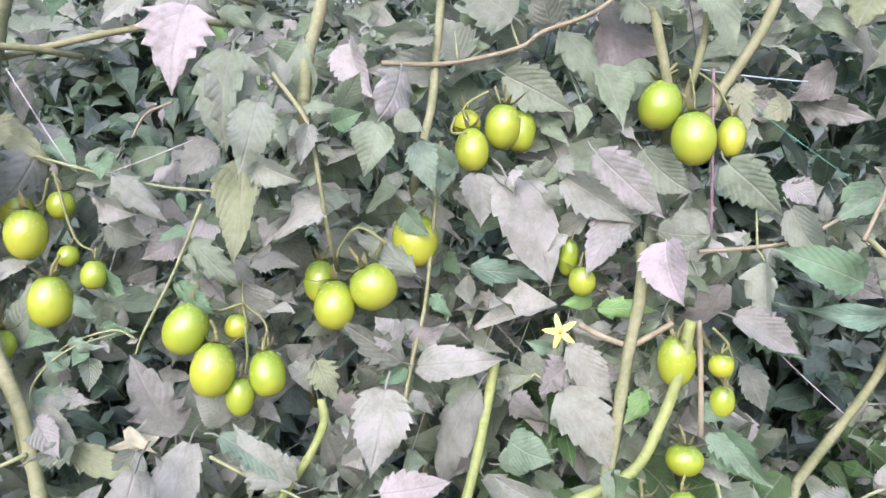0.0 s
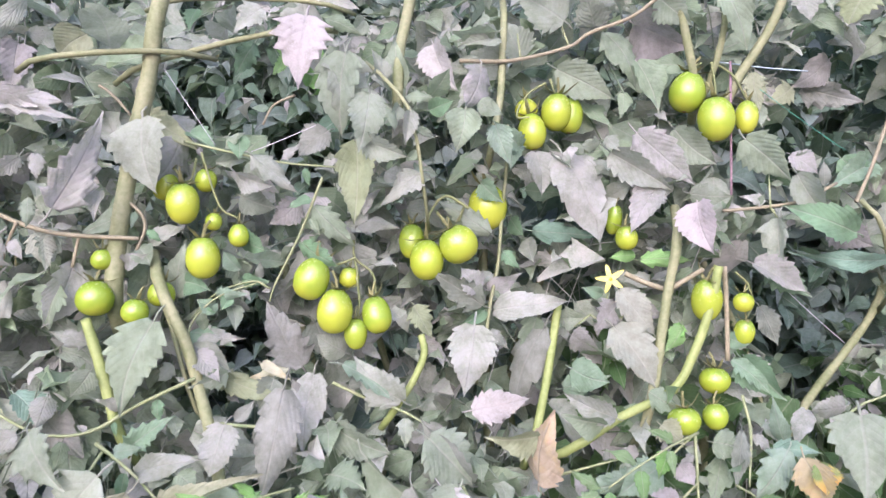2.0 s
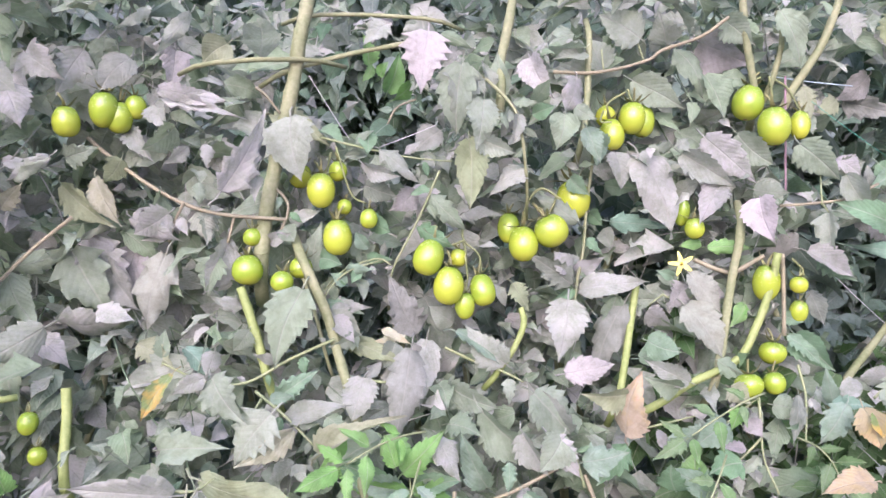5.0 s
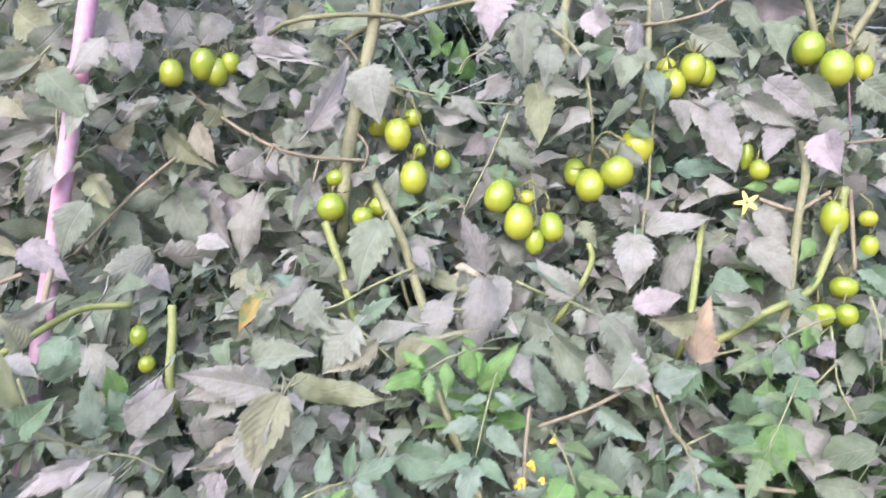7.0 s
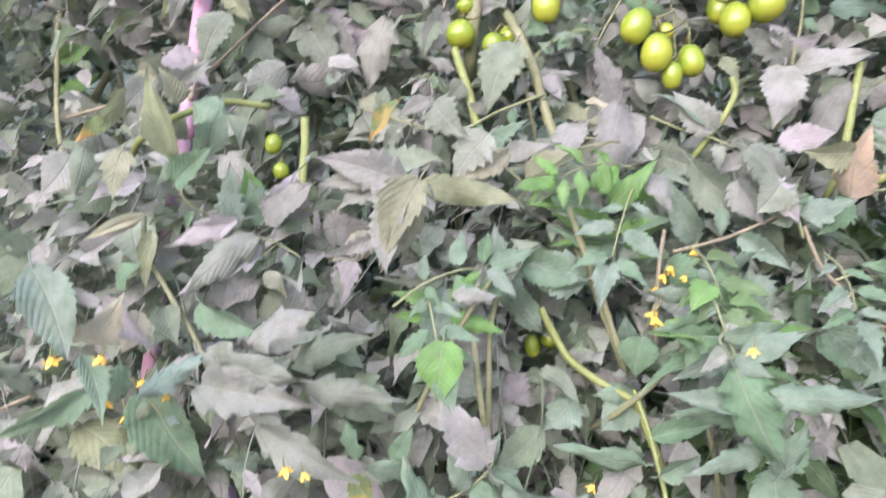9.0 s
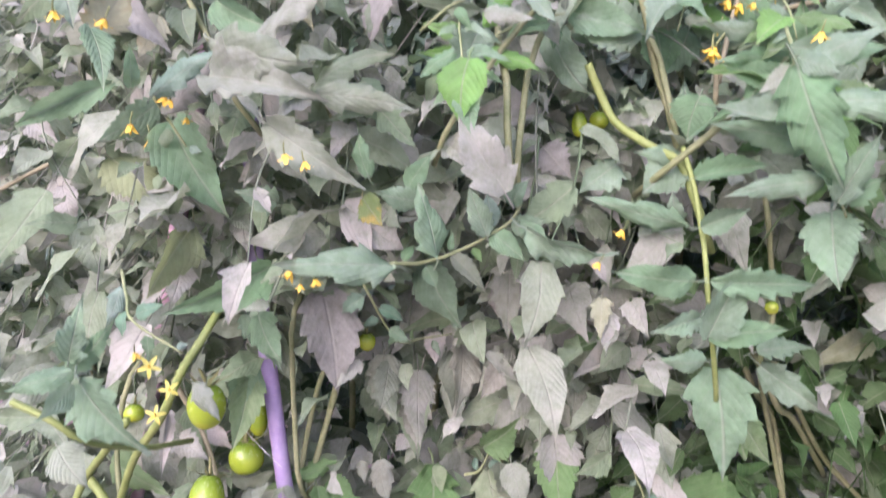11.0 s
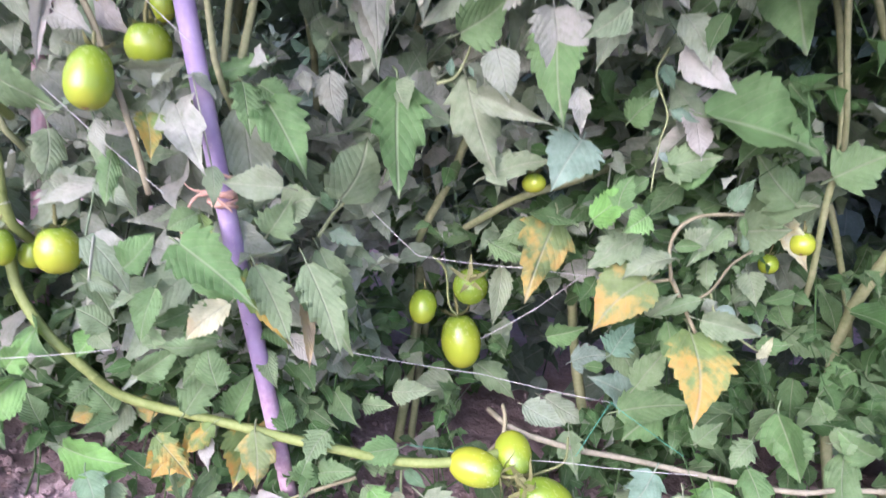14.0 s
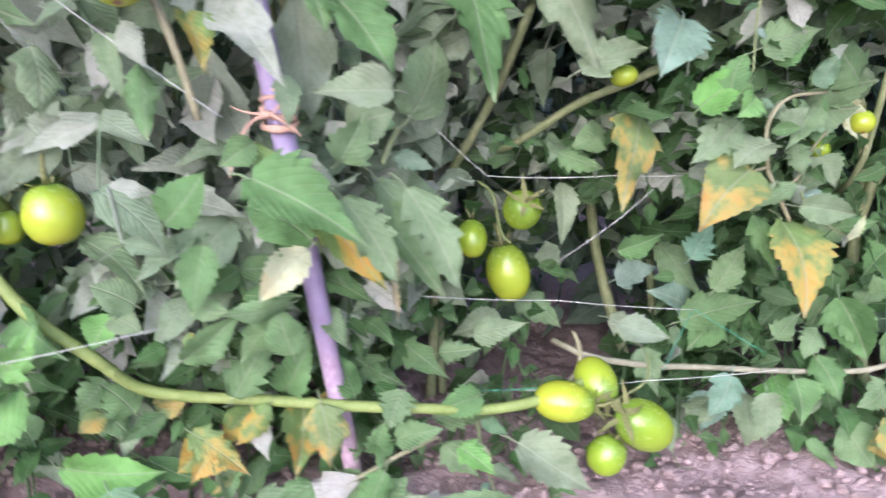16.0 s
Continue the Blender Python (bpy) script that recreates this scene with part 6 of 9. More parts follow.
leaf(2, (-0.401, 0.328, 1.045), (-0.355, 0.336, 1.044), 0.018, (0.184, -0.979, -0.083), PALE)
leaf(2, (-0.362, 0.313, 0.887), (-0.408, 0.294, 0.954), 0.043, (0.280, -0.956, -0.086), DUSTY)
leaf(2, (-0.386, 0.364, 0.847), (-0.404, 0.348, 0.892), 0.023, (0.423, -0.894, -0.147), GREEN)
leaf(2, (-0.367, 0.383, 0.857), (-0.334, 0.373, 0.867), 0.022, (-0.258, -0.947, -0.189), GREEN)
leaf(2, (-0.384, 0.374, 0.850), (-0.348, 0.368, 0.827), 0.022, (-0.053, -0.981, 0.187), GREEN)
leaf(2, (-0.368, 0.376, 0.879), (-0.353, 0.369, 0.903), 0.019, (-0.112, -0.973, -0.203), GREEN)
leaf(2, (-0.432, 0.417, 0.821), (-0.390, 0.409, 0.789), 0.019, (0.142, -0.901, 0.411), DUSTY)
leaf(2, (-0.487, 0.488, 0.807), (-0.434, 0.486, 0.730), 0.050, (-0.099, -0.994, -0.045), GREEN)
leaf(2, (-0.609, 0.360, 0.792), (-0.690, 0.296, 0.734), 0.043, (0.664, -0.738, -0.122), GREEN)
leaf(2, (-0.455, 0.304, 0.815), (-0.535, 0.238, 0.814), 0.039, (0.540, -0.654, 0.530), GREEN)
leaf(2, (-0.629, 0.124, 0.733), (-0.614, 0.116, 0.782), 0.024, (0.500, -0.814, -0.295), GREEN)
leaf(2, (-0.598, 0.096, 0.736), (-0.629, 0.068, 0.725), 0.018, (0.446, -0.706, 0.550), GREEN)
leaf(2, (-0.636, 0.132, 0.722), (-0.592, 0.125, 0.768), 0.021, (0.376, -0.797, -0.472), GREEN)
leaf(2, (-0.591, 0.091, 0.730), (-0.596, 0.069, 0.708), 0.019, (0.984, -0.159, -0.075), GREEN)
leaf(2, (-0.609, 0.113, 0.723), (-0.556, 0.117, 0.677), 0.045, (0.064, -0.998, -0.015), GREEN)
leaf(2, (-0.586, 0.436, 0.767), (-0.547, 0.425, 0.649), 0.069, (0.523, -0.814, 0.250), THIN)
leaf(2, (-0.633, 0.381, 0.735), (-0.594, 0.376, 0.684), 0.040, (0.045, -0.991, 0.130), GREEN)
leaf(2, (-0.542, 0.540, 0.677), (-0.521, 0.527, 0.593), 0.044, (0.432, -0.867, 0.248), ROSY)
leaf(2, (-0.503, 0.577, 0.654), (-0.497, 0.568, 0.548), 0.051, (0.006, -0.997, 0.082), ROSY)
leaf(2, (-0.478, 0.540, 0.715), (-0.472, 0.534, 0.675), 0.027, (0.111, -0.978, 0.176), ROSY)
leaf(2, (-0.451, 0.580, 0.706), (-0.434, 0.537, 0.609), 0.051, (0.718, -0.578, 0.388), ROSY)
leaf(2, (-0.391, 0.581, 0.699), (-0.413, 0.542, 0.641), 0.034, (0.392, -0.828, 0.401), ROSY)
leaf(2, (-0.388, 0.516, 0.818), (-0.378, 0.496, 0.727), 0.050, (0.242, -0.941, 0.235), DUSTY)
leaf(2, (-0.379, 0.562, 0.719), (-0.372, 0.553, 0.713), 0.014, (-0.165, -0.621, 0.766), ROSY)
leaf(2, (-0.621, 0.259, 0.688), (-0.586, 0.250, 0.663), 0.021, (0.015, -0.940, 0.341), DUSTY)
leaf(2, (-0.534, 0.541, 0.669), (-0.527, 0.511, 0.616), 0.039, (0.717, -0.557, 0.418), PALE)
leaf(2, (-0.504, 0.568, 0.657), (-0.487, 0.558, 0.555), 0.044, (0.375, -0.915, 0.150), PALE)
leaf(2, (-0.454, 0.577, 0.704), (-0.438, 0.538, 0.611), 0.046, (0.486, -0.774, 0.406), THIN)
leaf(2, (-0.388, 0.580, 0.706), (-0.418, 0.544, 0.644), 0.035, (0.330, -0.875, 0.354), PALE)
leaf(2, (-0.387, 0.526, 0.790), (-0.377, 0.507, 0.727), 0.049, (-0.517, -0.839, 0.171), THIN)
leaf(2, (-0.480, 0.548, 0.709), (-0.472, 0.537, 0.676), 0.025, (0.137, -0.924, 0.356), PALE)
leaf(2, (-0.386, 0.572, 0.556), (-0.375, 0.554, 0.521), 0.051, (0.701, -0.514, 0.494), THIN)
leaf(2, (-0.515, 0.582, 0.565), (-0.525, 0.570, 0.544), 0.046, (0.552, -0.809, 0.203), PALE)
leaf(2, (-0.536, 0.452, 0.686), (-0.555, 0.422, 0.656), 0.019, (0.401, -0.754, 0.520), PALE)
leaf(2, (-0.628, 0.118, 0.673), (-0.592, 0.108, 0.655), 0.028, (0.103, -0.771, 0.628), PALE)
leaf(2, (-0.479, 0.578, 0.528), (-0.456, 0.562, 0.499), 0.037, (0.020, -0.860, 0.509), MOSSY)
leaf(2, (-0.363, 0.575, 0.646), (-0.398, 0.558, 0.602), 0.043, (0.378, -0.924, 0.064), DUSTY)
leaf(2, (-0.579, 0.507, 0.539), (-0.653, 0.463, 0.502), 0.021, (0.496, -0.868, 0.033), CLEAN)
leaf(2, (-0.592, 0.484, 0.516), (-0.565, 0.461, 0.469), 0.035, (0.688, -0.424, 0.589), CLEAN)
leaf(2, (-0.589, 0.507, 0.515), (-0.542, 0.501, 0.499), 0.036, (0.208, -0.524, 0.826), CLEAN)
leaf(2, (-0.572, 0.494, 0.501), (-0.513, 0.473, 0.437), 0.052, (0.350, -0.750, 0.561), CLEAN)
leaf(2, (-0.556, 0.543, 0.665), (-0.506, 0.510, 0.600), 0.040, (0.040, -0.876, 0.481), DUSTY)
leaf(2, (-0.525, 0.606, 0.667), (-0.490, 0.554, 0.539), 0.056, (0.126, -0.905, 0.406), DUSTY)
leaf(2, (-0.456, 0.588, 0.677), (-0.443, 0.534, 0.594), 0.043, (-0.083, -0.844, 0.531), DUSTY)
leaf(2, (-0.474, 0.582, 0.534), (-0.438, 0.521, 0.426), 0.068, (0.495, -0.676, 0.545), CLEAN)
leaf(2, (-0.513, 0.549, 0.404), (-0.490, 0.563, 0.475), 0.064, (0.754, -0.646, -0.119), MOSSY)
leaf(2, (-0.542, 0.562, 0.533), (-0.519, 0.544, 0.486), 0.034, (0.224, -0.862, 0.455), ROSY)
leaf(2, (-0.566, 0.550, 0.530), (-0.551, 0.534, 0.509), 0.018, (0.155, -0.740, 0.655), ROSY)
leaf(2, (-0.665, 0.441, 0.479), (-0.645, 0.423, 0.440), 0.026, (0.576, -0.582, 0.574), YELLOWING)
leaf(2, (-0.402, 0.579, 0.543), (-0.353, 0.547, 0.455), 0.056, (0.178, -0.888, 0.424), MOSSY)
leaf(2, (-0.367, 0.539, 0.571), (-0.346, 0.520, 0.524), 0.034, (-0.022, -0.934, 0.356), DUSTY)
leaf(2, (-0.404, 0.546, 0.581), (-0.360, 0.563, 0.621), 0.051, (0.521, -0.819, -0.242), CLEAN)
leaf(2, (-0.586, 0.461, 0.303), (-0.619, 0.438, 0.265), 0.031, (0.289, -0.906, 0.310), WITHERED)
leaf(2, (-0.583, 0.498, 0.330), (-0.519, 0.469, 0.268), 0.035, (0.076, -0.867, 0.493), YELLOWING)
leaf(2, (-0.545, 0.556, 0.319), (-0.474, 0.516, 0.258), 0.046, (0.209, -0.692, 0.691), CLEAN)
leaf(2, (-0.545, 0.569, 0.343), (-0.482, 0.546, 0.270), 0.037, (0.270, -0.829, 0.490), MOSSY)
leaf(2, (-0.540, 0.531, 0.299), (-0.510, 0.498, 0.237), 0.016, (0.494, -0.646, 0.582), TAN)
leaf(2, (-0.585, 0.477, 0.308), (-0.641, 0.464, 0.341), 0.070, (0.526, -0.519, 0.674), CLEAN)
leaf(2, (-0.669, 0.508, 0.140), (-0.632, 0.533, 0.208), 0.042, (0.383, -0.916, 0.122), CLEAN)
leaf(2, (-0.633, 0.549, 0.127), (-0.605, 0.545, 0.194), 0.038, (-0.105, -0.994, -0.028), CLEAN)
leaf(2, (-0.589, 0.540, 0.223), (-0.563, 0.527, 0.187), 0.024, (0.367, -0.760, 0.536), CLEAN)
leaf(2, (-0.631, 0.476, 0.384), (-0.603, 0.458, 0.344), 0.018, (0.275, -0.789, 0.549), YELLOWING)
leaf(2, (-0.627, 0.464, 0.386), (-0.648, 0.446, 0.369), 0.026, (0.554, -0.821, 0.138), CLEAN)
leaf(2, (-0.568, 0.500, 0.369), (-0.546, 0.506, 0.409), 0.042, (0.465, -0.877, -0.118), MOSSY)
leaf(2, (-0.563, 0.514, 0.392), (-0.524, 0.514, 0.412), 0.049, (-0.184, -0.925, 0.333), MOSSY)
leaf(2, (-0.361, 0.688, 0.326), (-0.357, 0.654, 0.263), 0.028, (0.243, -0.845, 0.476), MOSSY)
leaf(2, (-0.414, 0.730, 0.136), (-0.474, 0.708, 0.131), 0.041, (0.187, -0.695, 0.695), MOSSY)
leaf(2, (-0.491, 0.742, 0.182), (-0.456, 0.727, 0.162), 0.032, (0.010, -0.786, 0.618), MOSSY)
leaf(2, (-0.617, 0.558, 0.116), (-0.614, 0.526, 0.043), 0.060, (0.651, -0.688, 0.322), YELLOWING)
leaf(2, (-0.473, 0.585, 0.056), (-0.433, 0.567, 0.029), 0.034, (-0.157, -0.921, 0.357), MOSSY)
leaf(2, (-0.533, 0.559, 0.003), (-0.413, 0.551, -0.006), 0.023, (-0.013, -0.841, 0.541), MOSSY)
leaf(2, (-0.543, 0.553, 0.061), (-0.531, 0.551, 0.101), 0.032, (0.465, -0.863, -0.198), CLEAN)
leaf(2, (-0.580, 0.565, 0.025), (-0.517, 0.554, -0.007), 0.042, (-0.053, -0.972, 0.230), CLEAN)
leaf(2, (-0.586, 0.563, 0.005), (-0.535, 0.533, -0.015), 0.041, (0.210, -0.269, 0.940), CLEAN)
leaf(2, (-0.666, 0.539, 0.006), (-0.590, 0.514, -0.011), 0.049, (-0.087, -0.745, 0.661), MOSSY)
leaf(2, (-0.515, 0.557, 0.133), (-0.524, 0.526, 0.107), 0.049, (0.030, -0.633, 0.774), MOSSY)
leaf(2, (-0.437, 0.583, 0.118), (-0.486, 0.562, 0.101), 0.036, (0.287, -0.910, 0.298), CLEAN)
leaf(2, (-0.600, 0.466, 0.209), (-0.614, 0.466, 0.256), 0.034, (0.401, -0.908, 0.120), CLEAN)
leaf(2, (-0.563, 0.555, 0.125), (-0.583, 0.559, 0.172), 0.030, (0.717, -0.608, 0.341), CLEAN)
leaf(2, (-0.385, 0.674, 1.620), (-0.339, 0.653, 1.580), 0.033, (0.341, -0.620, 0.707), DUSTY)
leaf(2, (-0.541, 0.547, 1.623), (-0.451, 0.551, 1.604), 0.025, (-0.054, -0.890, -0.452), PALE)
leaf(2, (-0.668, 0.562, 1.504), (-0.604, 0.552, 1.446), 0.040, (-0.349, -0.907, -0.236), OLIVE)
leaf(2, (-0.637, 0.555, 1.677), (-0.660, 0.535, 1.612), 0.048, (0.716, -0.697, -0.038), DUSTY)
leaf(2, (-0.583, 0.563, 1.670), (-0.614, 0.540, 1.620), 0.043, (0.265, -0.931, 0.250), THIN)
leaf(2, (-0.528, 0.571, 1.580), (-0.563, 0.556, 1.543), 0.048, (0.744, -0.378, -0.551), DUSTY)
leaf(2, (-0.659, 0.554, 1.538), (-0.615, 0.545, 1.549), 0.034, (-0.091, -0.908, -0.409), DUSTY)
leaf(2, (-0.351, 1.002, 1.826), (-0.387, 1.002, 1.766), 0.042, (0.270, -0.950, -0.159), GREEN)
leaf(2, (-0.652, 0.250, 1.215), (-0.660, 0.230, 1.246), 0.026, (0.879, -0.473, -0.065), OLIVE)
leaf(2, (-0.620, 0.266, 1.224), (-0.640, 0.249, 1.195), 0.034, (0.152, -0.901, 0.407), GREEN)
leaf(2, (-0.659, 0.258, 1.144), (-0.614, 0.241, 1.175), 0.031, (-0.200, -0.956, -0.213), GREEN)
leaf(2, (-0.636, 0.419, 1.118), (-0.649, 0.392, 1.166), 0.045, (0.404, -0.834, -0.376), GREEN)
leaf(2, (-0.442, 0.349, 1.161), (-0.482, 0.349, 1.071), 0.047, (-0.052, -0.998, 0.027), OLIVE)
leaf(2, (-0.684, 0.486, 1.499), (-0.633, 0.467, 1.522), 0.015, (-0.191, -0.915, -0.354), PALE)
leaf(2, (-0.623, 0.554, 1.512), (-0.595, 0.549, 1.449), 0.038, (-0.378, -0.921, -0.098), OLIVE)
leaf(2, (-0.593, 0.563, 1.537), (-0.616, 0.559, 1.503), 0.037, (0.670, -0.634, -0.386), OLIVE)
leaf(2, (-0.498, 0.575, 1.470), (-0.479, 0.564, 1.432), 0.036, (0.229, -0.901, 0.368), ROSY)
leaf(2, (-0.530, 0.555, 1.466), (-0.572, 0.549, 1.438), 0.048, (0.382, -0.848, -0.367), DUSTY)
leaf(2, (-0.473, 0.570, 1.411), (-0.488, 0.565, 1.362), 0.051, (-0.312, -0.927, 0.208), DUSTY)
leaf(2, (-0.394, 0.588, 1.449), (-0.377, 0.576, 1.429), 0.033, (-0.122, -0.898, 0.423), DUSTY)
leaf(2, (-0.624, 0.583, 1.411), (-0.572, 0.574, 1.334), 0.050, (-0.235, -0.970, -0.054), THIN)
leaf(2, (-0.666, 0.565, 1.327), (-0.578, 0.543, 1.333), 0.055, (-0.107, -0.649, -0.753), DUSTY)
leaf(2, (-0.495, 0.393, 1.167), (-0.556, 0.359, 1.156), 0.031, (0.457, -0.877, 0.150), ROSY)
leaf(2, (-0.500, 0.385, 1.155), (-0.541, 0.373, 1.134), 0.037, (-0.070, -0.805, 0.589), ROSY)
leaf(2, (-0.463, 0.366, 1.142), (-0.477, 0.341, 1.061), 0.040, (-0.265, -0.907, 0.327), PALE)
leaf(2, (-0.496, 0.398, 1.104), (-0.554, 0.375, 1.078), 0.027, (0.467, -0.835, -0.291), PALE)
leaf(2, (-0.634, 0.402, 1.123), (-0.575, 0.395, 1.168), 0.044, (-0.266, -0.942, 0.203), ROSY)
leaf(2, (-0.610, 0.279, 1.102), (-0.660, 0.246, 1.084), 0.022, (0.404, -0.824, 0.398), ROSY)
leaf(2, (-0.586, 0.284, 1.096), (-0.638, 0.244, 1.038), 0.033, (0.431, -0.876, 0.215), DUSTY)
leaf(2, (-0.582, 0.565, 0.119), (-0.604, 0.544, 0.114), 0.023, (0.605, -0.718, 0.343), YELLOWING)
leaf(2, (-0.628, 0.497, 0.223), (-0.649, 0.474, 0.191), 0.031, (0.478, -0.833, 0.278), CLEAN)
leaf(2, (-0.615, 0.578, 0.167), (-0.619, 0.544, 0.138), 0.035, (0.624, -0.537, 0.568), CLEAN)
leaf(2, (-0.601, 0.466, 0.254), (-0.653, 0.427, 0.252), 0.022, (0.577, -0.754, -0.313), CLEAN)
leaf(2, (-0.532, 0.570, 0.077), (-0.533, 0.539, 0.048), 0.034, (0.766, -0.472, 0.436), CLEAN)
leaf(2, (-0.485, 0.607, 0.077), (-0.411, 0.612, 0.092), 0.041, (-0.142, -0.541, 0.829), CLEAN)
leaf(2, (-0.444, 0.603, 0.043), (-0.420, 0.582, 0.024), 0.022, (0.104, -0.604, 0.790), WITHERED)
leaf(2, (-0.502, 0.562, -0.005), (-0.397, 0.572, -0.016), 0.033, (0.106, -0.979, 0.174), ROSY)
leaf(2, (-0.606, 0.551, 0.022), (-0.663, 0.513, 0.004), 0.036, (-0.072, -0.338, 0.938), CLEAN)
leaf(2, (-0.537, 0.554, -0.012), (-0.508, 0.558, 0.033), 0.039, (-0.447, -0.815, 0.369), CLEAN)
leaf(2, (-0.395, 0.772, 0.161), (-0.333, 0.759, 0.127), 0.041, (0.067, -0.888, 0.455), MOSSY)
leaf(3, (-0.204, 0.619, 1.747), (-0.214, 0.603, 1.638), 0.058, (0.458, -0.885, 0.087), ROSY)
leaf(3, (-0.154, 0.577, 1.667), (-0.166, 0.582, 1.568), 0.056, (-0.330, -0.944, -0.004), DUSTY)
leaf(3, (-0.126, 0.566, 1.615), (-0.139, 0.544, 1.544), 0.043, (0.098, -0.955, 0.279), DUSTY)
leaf(3, (-0.260, 0.631, 1.756), (-0.276, 0.621, 1.709), 0.032, (0.065, -0.979, 0.192), ROSY)
leaf(3, (-0.349, 0.633, 1.590), (-0.310, 0.616, 1.560), 0.026, (0.150, -0.760, 0.633), GREEN)
leaf(3, (-0.282, 0.603, 1.578), (-0.282, 0.595, 1.549), 0.026, (-0.088, -0.963, 0.256), GREEN)
leaf(3, (-0.263, 0.587, 1.553), (-0.212, 0.581, 1.510), 0.030, (0.165, -0.932, 0.324), DUSTY)
leaf(3, (-0.290, 0.601, 1.536), (-0.238, 0.571, 1.512), 0.024, (-0.585, -0.676, -0.448), DUSTY)
leaf(3, (-0.134, 0.569, 1.562), (-0.083, 0.559, 1.537), 0.033, (-0.360, -0.828, -0.429), PALE)
leaf(3, (-0.145, 0.587, 1.566), (-0.148, 0.561, 1.468), 0.043, (-0.069, -0.965, 0.251), OLIVE)
leaf(3, (-0.198, 0.602, 1.493), (-0.149, 0.598, 1.444), 0.032, (-0.025, -0.998, 0.064), DUSTY)
leaf(3, (-0.073, 0.593, 1.529), (-0.122, 0.587, 1.491), 0.038, (-0.290, -0.815, 0.501), PALE)
leaf(3, (-0.148, 0.643, 1.474), (-0.100, 0.614, 1.470), 0.025, (-0.380, -0.720, 0.581), DUSTY)
leaf(3, (-0.218, 0.625, 1.501), (-0.255, 0.623, 1.473), 0.035, (0.171, -0.972, -0.163), THIN)
leaf(3, (-0.287, 0.625, 1.510), (-0.242, 0.610, 1.492), 0.037, (-0.290, -0.954, 0.080), THIN)
leaf(3, (-0.280, 0.594, 1.462), (-0.252, 0.585, 1.439), 0.030, (-0.542, -0.754, -0.371), GREEN)
leaf(3, (-0.215, 0.609, 1.451), (-0.170, 0.581, 1.421), 0.028, (-0.500, -0.864, 0.051), GREEN)
leaf(3, (-0.181, 0.630, 1.726), (-0.139, 0.609, 1.699), 0.020, (-0.419, -0.907, 0.052), DUSTY)
leaf(3, (-0.182, 0.631, 1.588), (-0.220, 0.625, 1.559), 0.042, (-0.049, -0.960, 0.275), THIN)
leaf(3, (-0.341, 0.644, 1.746), (-0.348, 0.632, 1.716), 0.026, (-0.087, -0.925, 0.369), GREEN)
# next two: sunlit leaves far behind, sunlight put into the fresh colour
leaf(3, (-0.295, 0.979, 1.793), (-0.314, 0.967, 1.758), 0.023, (0.617, -0.783, -0.075), FRESH)
leaf(3, (-0.283, 1.015, 1.783), (-0.266, 1.004, 1.812), 0.022, (-0.320, -0.937, -0.143), FRESH)
leaf(3, (-0.338, 0.613, 1.346), (-0.280, 0.584, 1.345), 0.028, (-0.405, -0.857, 0.319), DUSTY)
leaf(3, (-0.333, 0.585, 1.337), (-0.290, 0.579, 1.306), 0.024, (0.092, -0.944, 0.316), DUSTY)
leaf(3, (-0.346, 0.601, 1.409), (-0.318, 0.588, 1.398), 0.028, (-0.405, -0.914, 0.040), GREEN)
leaf(3, (-0.314, 0.605, 1.392), (-0.274, 0.584, 1.391), 0.018, (-0.457, -0.834, -0.308), GREEN)
leaf(3, (-0.296, 0.611, 1.381), (-0.286, 0.592, 1.354), 0.021, (0.474, -0.641, 0.604), DUSTY)
leaf(3, (-0.219, 0.630, 1.303), (-0.253, 0.597, 1.384), 0.052, (0.297, -0.920, -0.254), THIN)
leaf(3, (-0.206, 0.660, 1.354), (-0.177, 0.643, 1.303), 0.052, (0.436, -0.750, 0.497), THIN)
leaf(3, (-0.321, 0.604, 1.303), (-0.232, 0.584, 1.268), 0.027, (-0.163, -0.975, 0.152), OLIVE)
leaf(3, (-0.266, 0.617, 1.312), (-0.227, 0.592, 1.295), 0.012, (-0.264, -0.792, 0.550), WITHERED)
leaf(3, (-0.226, 0.544, 1.291), (-0.251, 0.516, 1.170), 0.047, (0.059, -0.975, 0.213), THIN)
leaf(3, (-0.205, 0.619, 1.297), (-0.217, 0.586, 1.208), 0.045, (-0.075, -0.930, 0.361), PALE)
leaf(3, (-0.101, 0.594, 1.264), (-0.156, 0.586, 1.317), 0.045, (-0.043, -0.980, -0.194), PALE)
leaf(3, (-0.179, 0.597, 1.236), (-0.114, 0.570, 1.205), 0.044, (-0.452, -0.876, -0.169), DUSTY)
leaf(3, (-0.181, 0.558, 1.195), (-0.140, 0.534, 1.186), 0.049, (-0.146, -0.550, 0.822), DUSTY)
leaf(3, (-0.383, 0.533, 1.212), (-0.304, 0.497, 1.232), 0.027, (-0.444, -0.871, 0.210), DUSTY)
leaf(3, (-0.338, 0.495, 1.175), (-0.243, 0.454, 1.231), 0.027, (-0.562, -0.720, 0.408), OLIVE)
leaf(3, (-0.239, 0.493, 1.151), (-0.189, 0.463, 1.208), 0.032, (-0.453, -0.890, -0.052), FRESH)
leaf(3, (-0.245, 0.467, 1.165), (-0.257, 0.455, 1.205), 0.022, (0.253, -0.943, -0.218), FRESH)
leaf(3, (-0.195, 0.493, 1.193), (-0.170, 0.473, 1.147), 0.035, (0.175, -0.866, 0.468), DUSTY)
leaf(3, (-0.137, 0.564, 1.186), (-0.095, 0.543, 1.147), 0.035, (-0.075, -0.909, 0.411), DUSTY)
leaf(3, (-0.295, 0.544, 1.248), (-0.271, 0.525, 1.233), 0.021, (-0.217, -0.772, 0.598), DUSTY)
